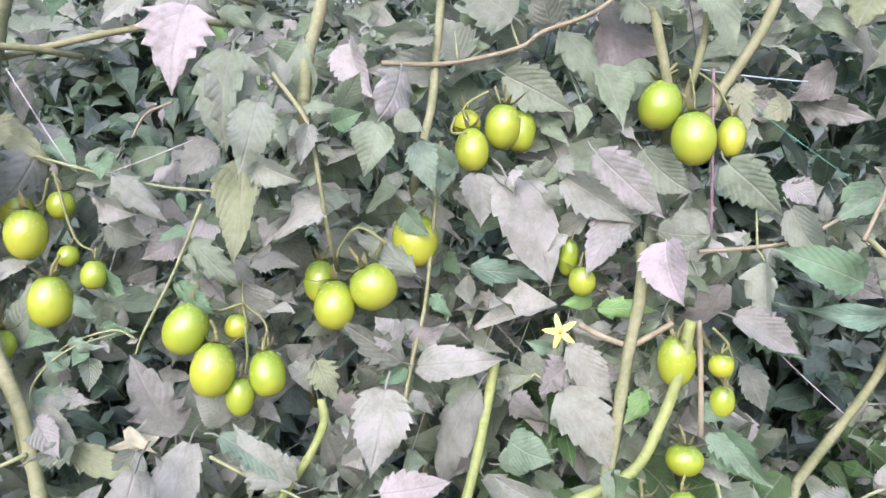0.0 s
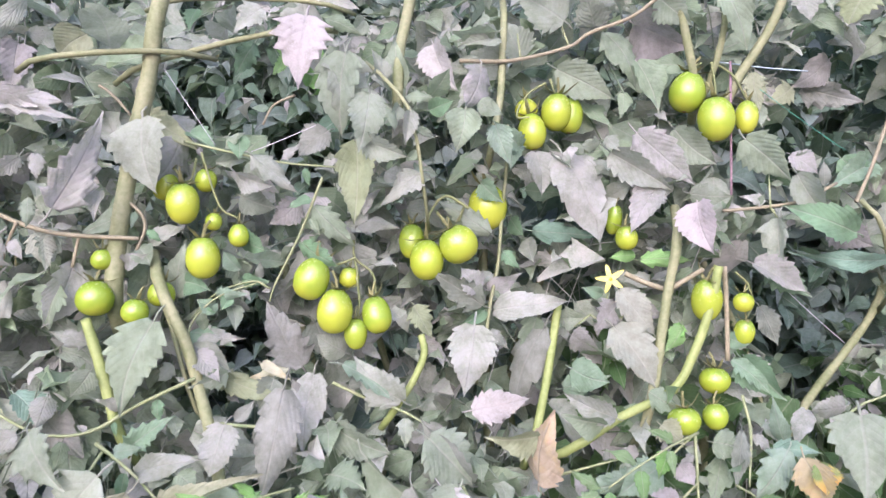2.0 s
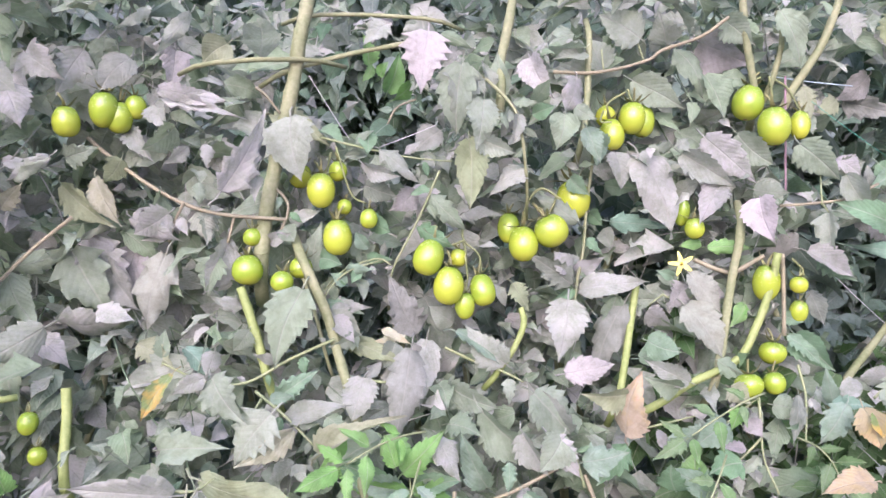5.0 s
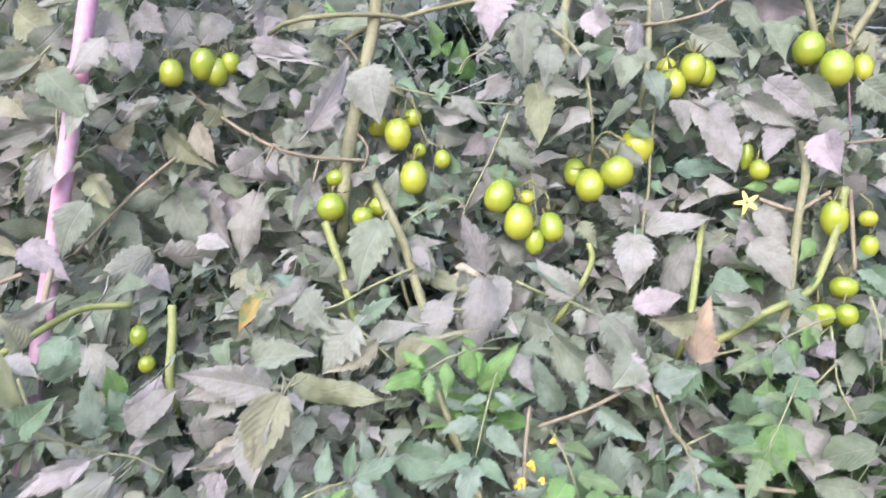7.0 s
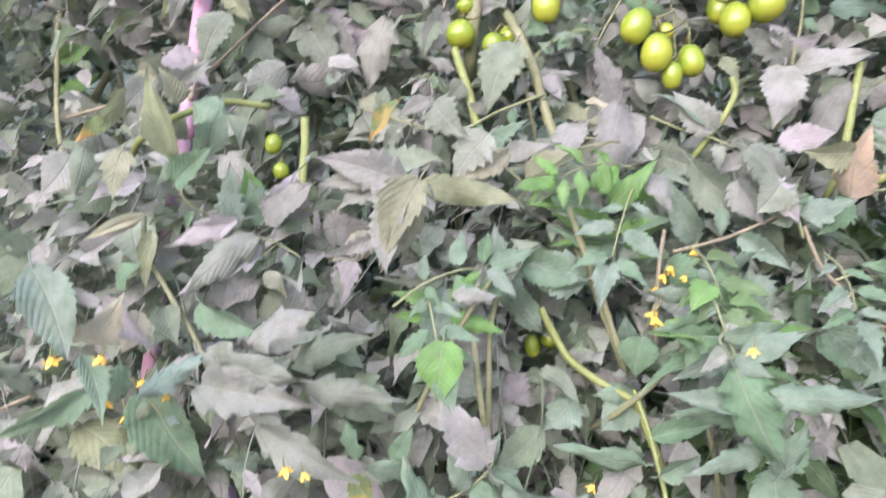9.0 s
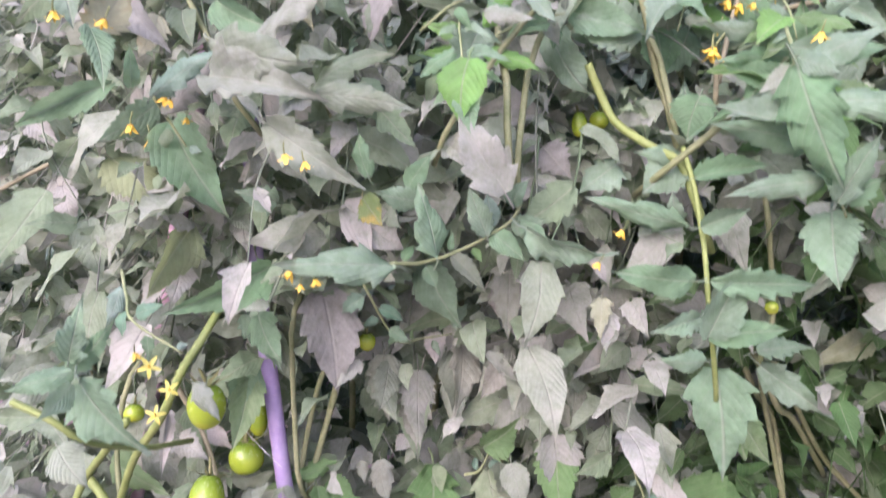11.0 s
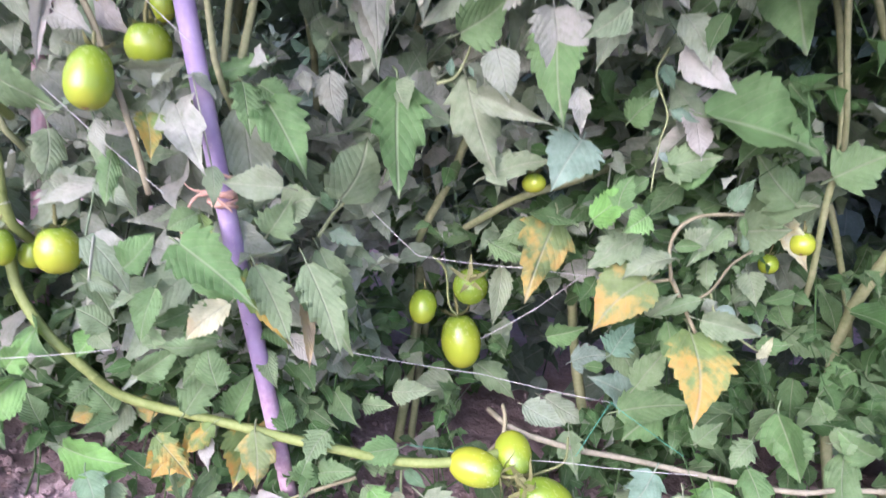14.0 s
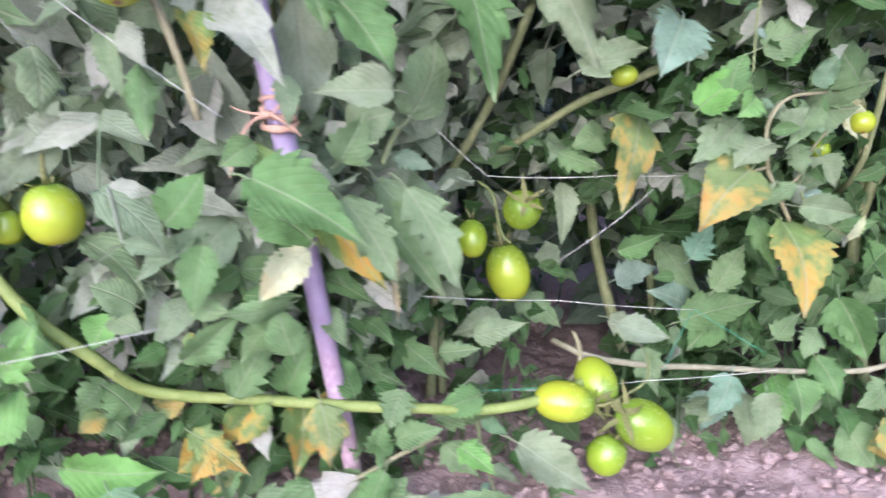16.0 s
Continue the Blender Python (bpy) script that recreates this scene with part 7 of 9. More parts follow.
leaf(3, (-0.327, 0.509, 1.215), (-0.305, 0.500, 1.196), 0.026, (0.102, -0.847, 0.521), DUSTY)
leaf(3, (-0.031, 0.571, 1.174), (-0.082, 0.554, 1.247), 0.058, (-0.280, -0.872, -0.401), THIN)
leaf(3, (-0.041, 0.513, 1.187), (-0.072, 0.495, 1.147), 0.049, (0.289, -0.939, 0.188), PALE)
leaf(3, (-0.343, 0.456, 1.086), (-0.264, 0.442, 1.063), 0.040, (-0.160, -0.986, 0.045), GREEN)
leaf(3, (-0.349, 0.424, 1.058), (-0.350, 0.417, 1.035), 0.014, (0.004, -0.957, 0.291), GREEN)
leaf(3, (-0.219, 0.581, 1.103), (-0.242, 0.552, 1.042), 0.051, (0.616, -0.774, 0.145), GREEN)
leaf(3, (-0.231, 0.500, 1.108), (-0.311, 0.477, 1.123), 0.030, (0.136, -0.819, -0.558), GREEN)
leaf(3, (-0.233, 0.512, 1.126), (-0.303, 0.474, 1.149), 0.028, (0.521, -0.817, 0.246), GREEN)
leaf(3, (-0.219, 0.554, 1.102), (-0.156, 0.546, 1.102), 0.031, (-0.125, -0.975, 0.182), GREEN)
leaf(3, (-0.225, 0.522, 1.126), (-0.167, 0.498, 1.140), 0.027, (-0.410, -0.893, 0.184), GREEN)
leaf(3, (-0.263, 0.504, 1.192), (-0.337, 0.495, 1.154), 0.040, (-0.215, -0.775, 0.594), PALE)
leaf(3, (-0.214, 0.517, 1.169), (-0.178, 0.508, 1.189), 0.033, (-0.415, -0.821, 0.393), FRESH)
leaf(3, (-0.132, 0.552, 1.112), (-0.168, 0.518, 1.184), 0.035, (-0.064, -0.892, -0.447), GREEN)
leaf(3, (-0.092, 0.524, 1.187), (-0.060, 0.520, 1.130), 0.039, (-0.624, -0.722, -0.299), DUSTY)
leaf(3, (-0.109, 0.516, 1.154), (-0.112, 0.507, 1.120), 0.019, (-0.086, -0.963, 0.255), GREEN)
leaf(3, (-0.090, 0.510, 1.119), (-0.033, 0.490, 1.077), 0.026, (-0.336, -0.942, -0.010), GREEN)
leaf(3, (-0.186, 0.408, 1.085), (-0.156, 0.387, 1.054), 0.038, (-0.720, -0.646, -0.254), GREEN)
leaf(3, (-0.138, 0.387, 1.003), (-0.197, 0.374, 1.019), 0.026, (0.214, -0.976, -0.027), GREEN)
leaf(3, (-0.113, 0.436, 1.024), (-0.136, 0.415, 1.091), 0.036, (-0.525, -0.740, -0.421), GREEN)
leaf(3, (-0.073, 0.515, 1.019), (-0.086, 0.484, 1.086), 0.036, (-0.274, -0.847, -0.454), GREEN)
leaf(3, (-0.126, 0.367, 0.998), (-0.188, 0.354, 0.968), 0.031, (0.235, -0.970, -0.061), GREEN)
leaf(3, (-0.138, 0.303, 1.007), (-0.085, 0.304, 1.019), 0.019, (0.022, -0.998, -0.061), GREEN)
leaf(3, (-0.117, 0.297, 0.945), (-0.213, 0.281, 0.972), 0.027, (0.272, -0.834, 0.481), GREEN)
leaf(3, (-0.130, 0.266, 0.971), (-0.032, 0.268, 0.976), 0.026, (0.003, -0.973, 0.230), GREEN)
leaf(3, (-0.207, 0.442, 1.002), (-0.215, 0.438, 0.958), 0.047, (-0.169, -0.978, 0.119), GREEN)
leaf(3, (-0.217, 0.433, 0.935), (-0.251, 0.420, 0.905), 0.044, (-0.027, -0.910, 0.414), GREEN)
leaf(3, (-0.363, 0.449, 1.066), (-0.316, 0.448, 0.993), 0.047, (-0.551, -0.759, -0.347), GREEN)
leaf(3, (-0.147, 0.400, 1.048), (-0.218, 0.370, 1.050), 0.022, (0.355, -0.837, -0.416), GREEN)
leaf(3, (-0.141, 0.400, 1.031), (-0.199, 0.353, 1.014), 0.021, (0.642, -0.754, -0.140), GREEN)
leaf(3, (-0.139, 0.418, 1.055), (-0.168, 0.388, 1.079), 0.030, (0.574, -0.779, -0.252), GREEN)
leaf(3, (-0.128, 0.474, 1.076), (-0.072, 0.469, 1.099), 0.031, (0.248, -0.625, -0.740), GREEN)
leaf(3, (-0.152, 0.308, 1.015), (-0.087, 0.324, 1.027), 0.019, (0.271, -0.941, -0.201), GREEN)
leaf(3, (-0.155, 0.270, 1.000), (-0.127, 0.258, 0.987), 0.018, (-0.351, -0.932, 0.091), GREEN)
leaf(3, (-0.146, 0.383, 1.023), (-0.178, 0.366, 0.978), 0.032, (-0.198, -0.863, 0.465), GREEN)
leaf(3, (-0.155, 0.265, 0.993), (-0.113, 0.269, 0.908), 0.044, (-0.102, -0.990, -0.093), GREEN)
leaf(3, (-0.125, 0.324, 0.947), (-0.207, 0.264, 0.948), 0.027, (0.574, -0.783, -0.240), GREEN)
leaf(3, (-0.119, 0.302, 0.917), (-0.192, 0.275, 0.898), 0.022, (0.286, -0.926, 0.244), GREEN)
leaf(3, (-0.112, 0.291, 0.900), (-0.093, 0.271, 0.949), 0.025, (-0.106, -0.936, -0.335), GREEN)
leaf(3, (-0.107, 0.330, 0.897), (-0.104, 0.298, 0.841), 0.041, (-0.396, -0.809, 0.435), GREEN)
leaf(3, (-0.100, 0.313, 0.902), (-0.078, 0.311, 0.926), 0.024, (-0.514, -0.754, 0.410), GREEN)
leaf(3, (-0.105, 0.308, 0.905), (-0.133, 0.285, 0.927), 0.021, (0.658, -0.753, 0.014), GREEN)
leaf(3, (-0.208, 0.402, 0.873), (-0.299, 0.377, 0.888), 0.027, (0.182, -0.898, -0.402), GREEN)
leaf(3, (-0.212, 0.442, 0.940), (-0.259, 0.412, 0.943), 0.025, (0.527, -0.773, 0.353), GREEN)
leaf(3, (-0.208, 0.346, 0.916), (-0.147, 0.346, 0.934), 0.022, (-0.106, -0.927, 0.361), GREEN)
leaf(3, (-0.197, 0.367, 0.874), (-0.157, 0.371, 0.894), 0.021, (0.144, -0.986, -0.088), GREEN)
leaf(3, (-0.208, 0.512, 0.965), (-0.221, 0.481, 1.026), 0.032, (0.152, -0.896, -0.417), GREEN)
leaf(3, (-0.214, 0.408, 0.878), (-0.224, 0.389, 0.905), 0.019, (-0.032, -0.803, -0.596), GREEN)
leaf(3, (-0.349, 0.360, 0.855), (-0.264, 0.379, 0.834), 0.033, (0.025, -0.784, -0.620), GREEN)
leaf(3, (-0.360, 0.480, 0.947), (-0.324, 0.467, 0.916), 0.047, (-0.018, -0.933, 0.358), THIN)
leaf(3, (-0.279, 0.445, 0.932), (-0.314, 0.425, 0.902), 0.047, (-0.103, -0.766, 0.634), GREEN)
leaf(3, (-0.165, 0.431, 0.741), (-0.149, 0.423, 0.634), 0.065, (-0.317, -0.948, 0.021), GREEN)
leaf(3, (-0.200, 0.326, 0.828), (-0.265, 0.304, 0.827), 0.029, (0.300, -0.877, -0.375), GREEN)
leaf(3, (-0.184, 0.354, 0.828), (-0.089, 0.383, 0.834), 0.028, (0.296, -0.955, -0.029), GREEN)
leaf(3, (-0.180, 0.370, 0.781), (-0.113, 0.376, 0.797), 0.026, (-0.002, -0.930, 0.368), GREEN)
leaf(3, (-0.192, 0.333, 0.800), (-0.227, 0.308, 0.784), 0.020, (0.565, -0.825, 0.021), GREEN)
leaf(3, (-0.181, 0.357, 0.759), (-0.219, 0.338, 0.757), 0.021, (0.432, -0.883, -0.184), GREEN)
leaf(3, (-0.181, 0.371, 0.777), (-0.154, 0.359, 0.846), 0.036, (0.136, -0.964, -0.227), GREEN)
leaf(3, (-0.113, 0.509, 0.737), (-0.040, 0.484, 0.694), 0.036, (-0.316, -0.949, 0.013), GREEN)
leaf(3, (-0.124, 0.469, 0.758), (-0.069, 0.482, 0.770), 0.028, (0.058, -0.808, 0.586), GREEN)
leaf(3, (-0.273, 0.334, 0.805), (-0.270, 0.312, 0.772), 0.020, (-0.094, -0.835, 0.542), OLIVE)
leaf(3, (-0.321, 0.551, 0.611), (-0.309, 0.542, 0.540), 0.055, (0.353, -0.919, 0.175), PALE)
leaf(3, (-0.267, 0.332, 0.795), (-0.268, 0.320, 0.767), 0.024, (-0.172, -0.900, 0.401), PALE)
leaf(3, (-0.248, 0.509, 0.739), (-0.274, 0.481, 0.709), 0.031, (0.363, -0.815, 0.451), DUSTY)
leaf(3, (-0.319, 0.558, 0.606), (-0.295, 0.517, 0.509), 0.052, (-0.056, -0.925, 0.377), CLEAN)
leaf(3, (-0.381, 0.545, 0.527), (-0.308, 0.527, 0.509), 0.024, (-0.219, -0.973, 0.068), MOSSY)
leaf(3, (-0.282, 0.587, 0.496), (-0.301, 0.558, 0.445), 0.058, (0.304, -0.872, 0.384), BLUISH)
leaf(3, (-0.369, 0.569, 0.450), (-0.303, 0.587, 0.478), 0.039, (-0.007, -0.836, 0.549), MOSSY)
leaf(3, (-0.201, 0.610, 0.476), (-0.143, 0.622, 0.497), 0.038, (0.045, -0.913, 0.406), MOSSY)
leaf(3, (-0.242, 0.620, 0.517), (-0.219, 0.614, 0.544), 0.033, (-0.227, -0.973, -0.032), CLEAN)
leaf(3, (-0.181, 0.630, 0.532), (-0.167, 0.603, 0.491), 0.035, (0.437, -0.672, 0.598), ROSY)
leaf(3, (-0.171, 0.627, 0.534), (-0.051, 0.648, 0.520), 0.077, (0.204, -0.702, 0.682), CLEAN)
leaf(3, (-0.057, 0.710, 0.448), (-0.108, 0.684, 0.500), 0.052, (0.406, -0.912, -0.057), CLEAN)
leaf(3, (-0.115, 0.675, 0.666), (-0.103, 0.631, 0.600), 0.060, (-0.675, -0.663, 0.324), CLEAN)
leaf(3, (-0.132, 0.502, 0.689), (-0.097, 0.482, 0.642), 0.032, (-0.249, -0.944, 0.216), CLEAN)
leaf(3, (-0.163, 0.658, 0.706), (-0.122, 0.646, 0.660), 0.048, (0.041, -0.961, 0.274), CLEAN)
leaf(3, (-0.212, 0.643, 0.701), (-0.209, 0.612, 0.650), 0.026, (0.019, -0.854, 0.520), DUSTY)
leaf(3, (-0.298, 0.626, 0.408), (-0.310, 0.582, 0.322), 0.067, (0.594, -0.747, 0.299), YELLOWING)
leaf(3, (-0.197, 0.600, 0.366), (-0.243, 0.570, 0.312), 0.057, (-0.039, -0.859, 0.510), YELLOWING)
leaf(3, (-0.143, 0.632, 0.310), (-0.125, 0.575, 0.233), 0.071, (0.262, -0.746, 0.612), YELLOWING)
leaf(3, (-0.167, 0.647, 0.311), (-0.143, 0.617, 0.257), 0.025, (0.051, -0.867, 0.496), CLEAN)
leaf(3, (-0.211, 0.609, 0.408), (-0.260, 0.578, 0.372), 0.035, (0.162, -0.850, 0.500), MOSSY)
leaf(3, (-0.109, 0.710, 0.408), (-0.057, 0.696, 0.420), 0.048, (-0.229, -0.965, -0.125), MOSSY)
leaf(3, (-0.163, 0.622, 0.402), (-0.143, 0.623, 0.424), 0.032, (0.076, -0.997, -0.020), MOSSY)
leaf(3, (-0.142, 0.640, 0.387), (-0.138, 0.621, 0.359), 0.025, (-0.557, -0.720, 0.413), MOSSY)
leaf(3, (-0.093, 0.689, 0.369), (-0.082, 0.666, 0.340), 0.030, (-0.304, -0.798, 0.521), MOSSY)
leaf(3, (-0.191, 0.617, 0.323), (-0.164, 0.610, 0.352), 0.026, (0.072, -0.955, -0.286), MOSSY)
leaf(3, (-0.138, 0.616, 0.329), (-0.078, 0.614, 0.323), 0.029, (-0.017, -0.986, 0.166), MOSSY)
leaf(3, (-0.074, 0.638, 0.293), (-0.066, 0.629, 0.322), 0.012, (-0.036, -0.953, -0.301), WITHERED)
leaf(3, (-0.288, 0.702, 0.167), (-0.227, 0.698, 0.149), 0.034, (0.117, -0.827, 0.550), MOSSY)
leaf(3, (-0.205, 0.722, 0.153), (-0.208, 0.702, 0.135), 0.017, (0.333, -0.664, 0.669), MOSSY)
leaf(3, (-0.219, 0.662, 0.256), (-0.199, 0.666, 0.296), 0.047, (0.240, -0.970, -0.030), BLUISH)
leaf(3, (-0.179, 0.762, 0.163), (-0.235, 0.732, 0.197), 0.061, (0.624, -0.578, 0.525), BLUISH)
leaf(3, (-0.326, 0.660, 0.386), (-0.360, 0.635, 0.372), 0.032, (0.477, -0.825, 0.302), CLEAN)
leaf(3, (-0.238, 0.571, 0.437), (-0.228, 0.573, 0.473), 0.031, (-0.458, -0.868, 0.191), CLEAN)
leaf(3, (-0.209, 0.587, 0.432), (-0.229, 0.568, 0.415), 0.036, (0.478, -0.800, 0.363), FRESH)
leaf(3, (-0.065, 0.749, 0.076), (-0.071, 0.723, 0.027), 0.058, (0.206, -0.871, 0.446), FRESH)
leaf(3, (-0.100, 0.747, 0.056), (-0.099, 0.709, -0.001), 0.040, (-0.106, -0.832, 0.545), MOSSY)
leaf(3, (-0.152, 0.722, 0.061), (-0.182, 0.688, 0.039), 0.072, (-0.337, -0.289, 0.896), MOSSY)
leaf(3, (-0.148, 0.737, 0.163), (-0.187, 0.714, 0.125), 0.056, (0.164, -0.911, 0.380), CLEAN)
leaf(3, (-0.232, 0.653, 0.071), (-0.215, 0.631, 0.035), 0.031, (-0.061, -0.860, 0.507), MOSSY)
leaf(3, (-0.253, 0.684, 0.138), (-0.234, 0.658, 0.090), 0.038, (-0.318, -0.881, 0.349), MOSSY)
leaf(3, (-0.108, 0.675, 0.165), (-0.084, 0.676, 0.196), 0.044, (0.168, -0.980, -0.108), CLEAN)
leaf(3, (-0.041, 0.719, 0.162), (-0.063, 0.688, 0.138), 0.033, (0.179, -0.671, 0.720), CLEAN)
leaf(3, (-0.112, 0.611, 1.642), (-0.124, 0.604, 1.680), 0.022, (0.380, -0.924, -0.033), DUSTY)
leaf(3, (-0.096, 0.649, 1.638), (-0.101, 0.631, 1.701), 0.034, (-0.252, -0.922, -0.292), PALE)
leaf(3, (-0.039, 0.663, 1.703), (-0.076, 0.647, 1.670), 0.027, (0.441, -0.897, -0.032), ROSY)
leaf(3, (-0.102, 0.555, 1.594), (-0.095, 0.548, 1.567), 0.019, (0.698, -0.637, 0.328), PALE)
leaf(3, (-0.093, 0.567, 1.600), (-0.110, 0.551, 1.576), 0.018, (0.646, -0.762, 0.055), DUSTY)
leaf(3, (-0.080, 0.569, 1.594), (-0.087, 0.565, 1.553), 0.020, (0.342, -0.939, 0.039), DUSTY)
leaf(3, (-0.208, 0.620, 1.731), (-0.237, 0.616, 1.713), 0.033, (0.291, -0.934, -0.209), DUSTY)
leaf(3, (-0.256, 0.615, 1.735), (-0.288, 0.602, 1.702), 0.038, (0.159, -0.963, 0.218), PALE)
leaf(3, (-0.135, 0.643, 1.729), (-0.156, 0.635, 1.702), 0.025, (0.554, -0.804, -0.215), DUSTY)
leaf(3, (-0.312, 0.602, 1.373), (-0.332, 0.596, 1.390), 0.021, (0.507, -0.821, 0.263), GREEN)
leaf(3, (-0.285, 0.612, 1.409), (-0.248, 0.602, 1.404), 0.017, (-0.292, -0.924, -0.247), GREEN)
leaf(3, (-0.296, 0.603, 1.389), (-0.305, 0.595, 1.374), 0.016, (0.296, -0.906, 0.304), GREEN)
leaf(3, (-0.346, 0.609, 1.352), (-0.289, 0.589, 1.339), 0.030, (-0.101, -0.736, 0.670), GREEN)
leaf(3, (-0.327, 0.575, 1.332), (-0.298, 0.557, 1.301), 0.026, (-0.008, -0.871, 0.492), DUSTY)
leaf(3, (-0.282, 0.594, 1.421), (-0.298, 0.584, 1.443), 0.019, (-0.054, -0.891, -0.450), GREEN)
leaf(3, (-0.293, 0.577, 1.306), (-0.329, 0.554, 1.293), 0.026, (0.566, -0.816, -0.118), DUSTY)
leaf(3, (-0.235, 0.623, 1.304), (-0.285, 0.604, 1.294), 0.016, (0.282, -0.899, 0.335), WITHERED)
leaf(3, (-0.247, 0.600, 1.294), (-0.264, 0.590, 1.261), 0.031, (0.262, -0.955, 0.141), THIN)
leaf(3, (-0.166, 0.590, 1.310), (-0.108, 0.586, 1.269), 0.037, (0.467, -0.536, 0.703), GREEN)
leaf(3, (-0.217, 0.649, 1.286), (-0.194, 0.630, 1.242), 0.046, (0.473, -0.693, 0.545), DUSTY)
leaf(3, (-0.167, 0.631, 1.318), (-0.201, 0.618, 1.342), 0.033, (0.295, -0.951, -0.091), DUSTY)
leaf(3, (-0.083, 0.630, 1.372), (-0.061, 0.624, 1.333), 0.035, (0.357, -0.869, 0.344), OLIVE)
# next three lie behind the gap; bright colour stands in for sunlight
leaf(3, (-0.272, 1.100, 1.775), (-0.243, 1.069, 1.853), 0.042, (0.179, -0.888, -0.424), FRESH)
leaf(3, (-0.220, 1.075, 1.786), (-0.258, 1.060, 1.744), 0.037, (0.681, -0.610, -0.405), FRESH)
leaf(3, (-0.307, 1.062, 1.822), (-0.317, 1.038, 1.880), 0.038, (0.489, -0.829, -0.273), FRESH)
leaf(3, (-0.285, 0.528, 1.259), (-0.301, 0.509, 1.207), 0.048, (-0.345, -0.842, 0.414), DUSTY)
leaf(3, (-0.309, 0.488, 1.165), (-0.246, 0.490, 1.143), 0.028, (0.037, -0.999, -0.008), GREEN)
leaf(3, (-0.337, 0.460, 1.086), (-0.264, 0.436, 1.063), 0.040, (-0.149, -0.883, 0.445), GREEN)
leaf(3, (-0.259, 0.492, 1.192), (-0.225, 0.486, 1.156), 0.035, (0.072, -0.969, 0.237), FRESH)
leaf(3, (-0.216, 0.514, 1.169), (-0.188, 0.501, 1.190), 0.034, (0.137, -0.763, -0.631), FRESH)
leaf(3, (-0.139, 0.542, 1.211), (-0.061, 0.544, 1.144), 0.048, (-0.355, -0.826, -0.438), DUSTY)
leaf(3, (-0.281, 0.505, 1.177), (-0.339, 0.495, 1.152), 0.043, (0.146, -0.986, 0.078), FRESH)
leaf(3, (-0.233, 0.508, 1.124), (-0.314, 0.483, 1.147), 0.033, (0.217, -0.934, -0.284), FRESH)
leaf(3, (-0.232, 0.517, 1.114), (-0.311, 0.482, 1.105), 0.025, (0.364, -0.887, 0.285), FRESH)
leaf(3, (-0.225, 0.513, 1.121), (-0.166, 0.508, 1.136), 0.033, (0.078, -0.831, -0.551), FRESH)
leaf(3, (-0.218, 0.556, 1.106), (-0.165, 0.541, 1.098), 0.029, (-0.210, -0.904, 0.373), FRESH)
leaf(3, (-0.268, 0.457, 1.065), (-0.343, 0.442, 1.073), 0.053, (0.190, -0.981, -0.034), GREEN)
leaf(3, (-0.256, 0.549, 1.095), (-0.242, 0.550, 1.035), 0.047, (0.409, -0.909, 0.077), GREEN)
leaf(3, (-0.142, 0.390, 1.007), (-0.212, 0.376, 1.018), 0.035, (0.240, -0.673, 0.699), FRESH)
leaf(3, (-0.111, 0.485, 0.995), (-0.025, 0.464, 1.022), 0.040, (-0.308, -0.904, 0.294), FRESH)
leaf(3, (-0.147, 0.408, 0.991), (-0.219, 0.374, 0.958), 0.037, (-0.165, -0.488, 0.857), GREEN)
leaf(3, (-0.144, 0.290, 1.002), (-0.098, 0.268, 1.027), 0.023, (-0.498, -0.846, 0.188), GREEN)
leaf(3, (-0.150, 0.384, 1.061), (-0.172, 0.368, 1.034), 0.030, (-0.057, -0.849, 0.526), FRESH)
leaf(3, (-0.076, 0.507, 1.073), (-0.057, 0.505, 1.032), 0.035, (-0.338, -0.935, -0.105), GREEN)
leaf(3, (-0.186, 0.671, 0.219), (-0.159, 0.674, 0.273), 0.036, (-0.116, -0.987, 0.108), CLEAN)
leaf(3, (-0.186, 0.623, 0.465), (-0.151, 0.623, 0.487), 0.030, (-0.147, -0.965, 0.216), CLEAN)
leaf(3, (-0.260, 0.581, 0.421), (-0.225, 0.571, 0.463), 0.037, (-0.564, -0.774, 0.287), FRESH)
leaf(3, (-0.201, 0.724, 0.160), (-0.121, 0.704, 0.201), 0.047, (-0.430, -0.771, 0.470), CLEAN)
leaf(3, (-0.071, 0.738, 0.089), (-0.046, 0.716, 0.034), 0.050, (0.400, -0.775, 0.490), FRESH)
leaf(3, (-0.150, 0.730, 0.065), (-0.162, 0.700, 0.026), 0.048, (-0.097, -0.777, 0.622), BLUISH)
leaf(3, (-0.080, 0.748, 0.041), (-0.086, 0.714, -0.003), 0.036, (0.043, -0.796, 0.604), MOSSY)
leaf(3, (-0.373, 0.652, 0.364), (-0.326, 0.645, 0.353), 0.028, (-0.002, -0.833, 0.553), CLEAN)
leaf(3, (-0.295, 0.672, 0.257), (-0.250, 0.665, 0.278), 0.030, (-0.089, -0.982, -0.164), CLEAN)
leaf(3, (-0.268, 0.793, 0.185), (-0.215, 0.783, 0.210), 0.042, (-0.402, -0.742, 0.536), BLUISH)
leaf(3, (-0.220, 0.784, 0.239), (-0.168, 0.747, 0.185), 0.041, (0.058, -0.798, 0.599), CLEAN)
leaf(3, (-0.102, 0.724, 0.428), (-0.035, 0.717, 0.455), 0.058, (-0.325, -0.689, 0.647), MOSSY)
leaf(3, (-0.130, 0.646, 0.422), (-0.163, 0.610, 0.386), 0.032, (0.080, -0.739, 0.668), MOSSY)
leaf(3, (-0.142, 0.623, 0.348), (-0.188, 0.606, 0.325), 0.019, (0.129, -0.903, 0.409), MOSSY)
leaf(3, (-0.179, 0.610, 0.390), (-0.222, 0.577, 0.370), 0.037, (-0.063, -0.445, 0.893), MOSSY)
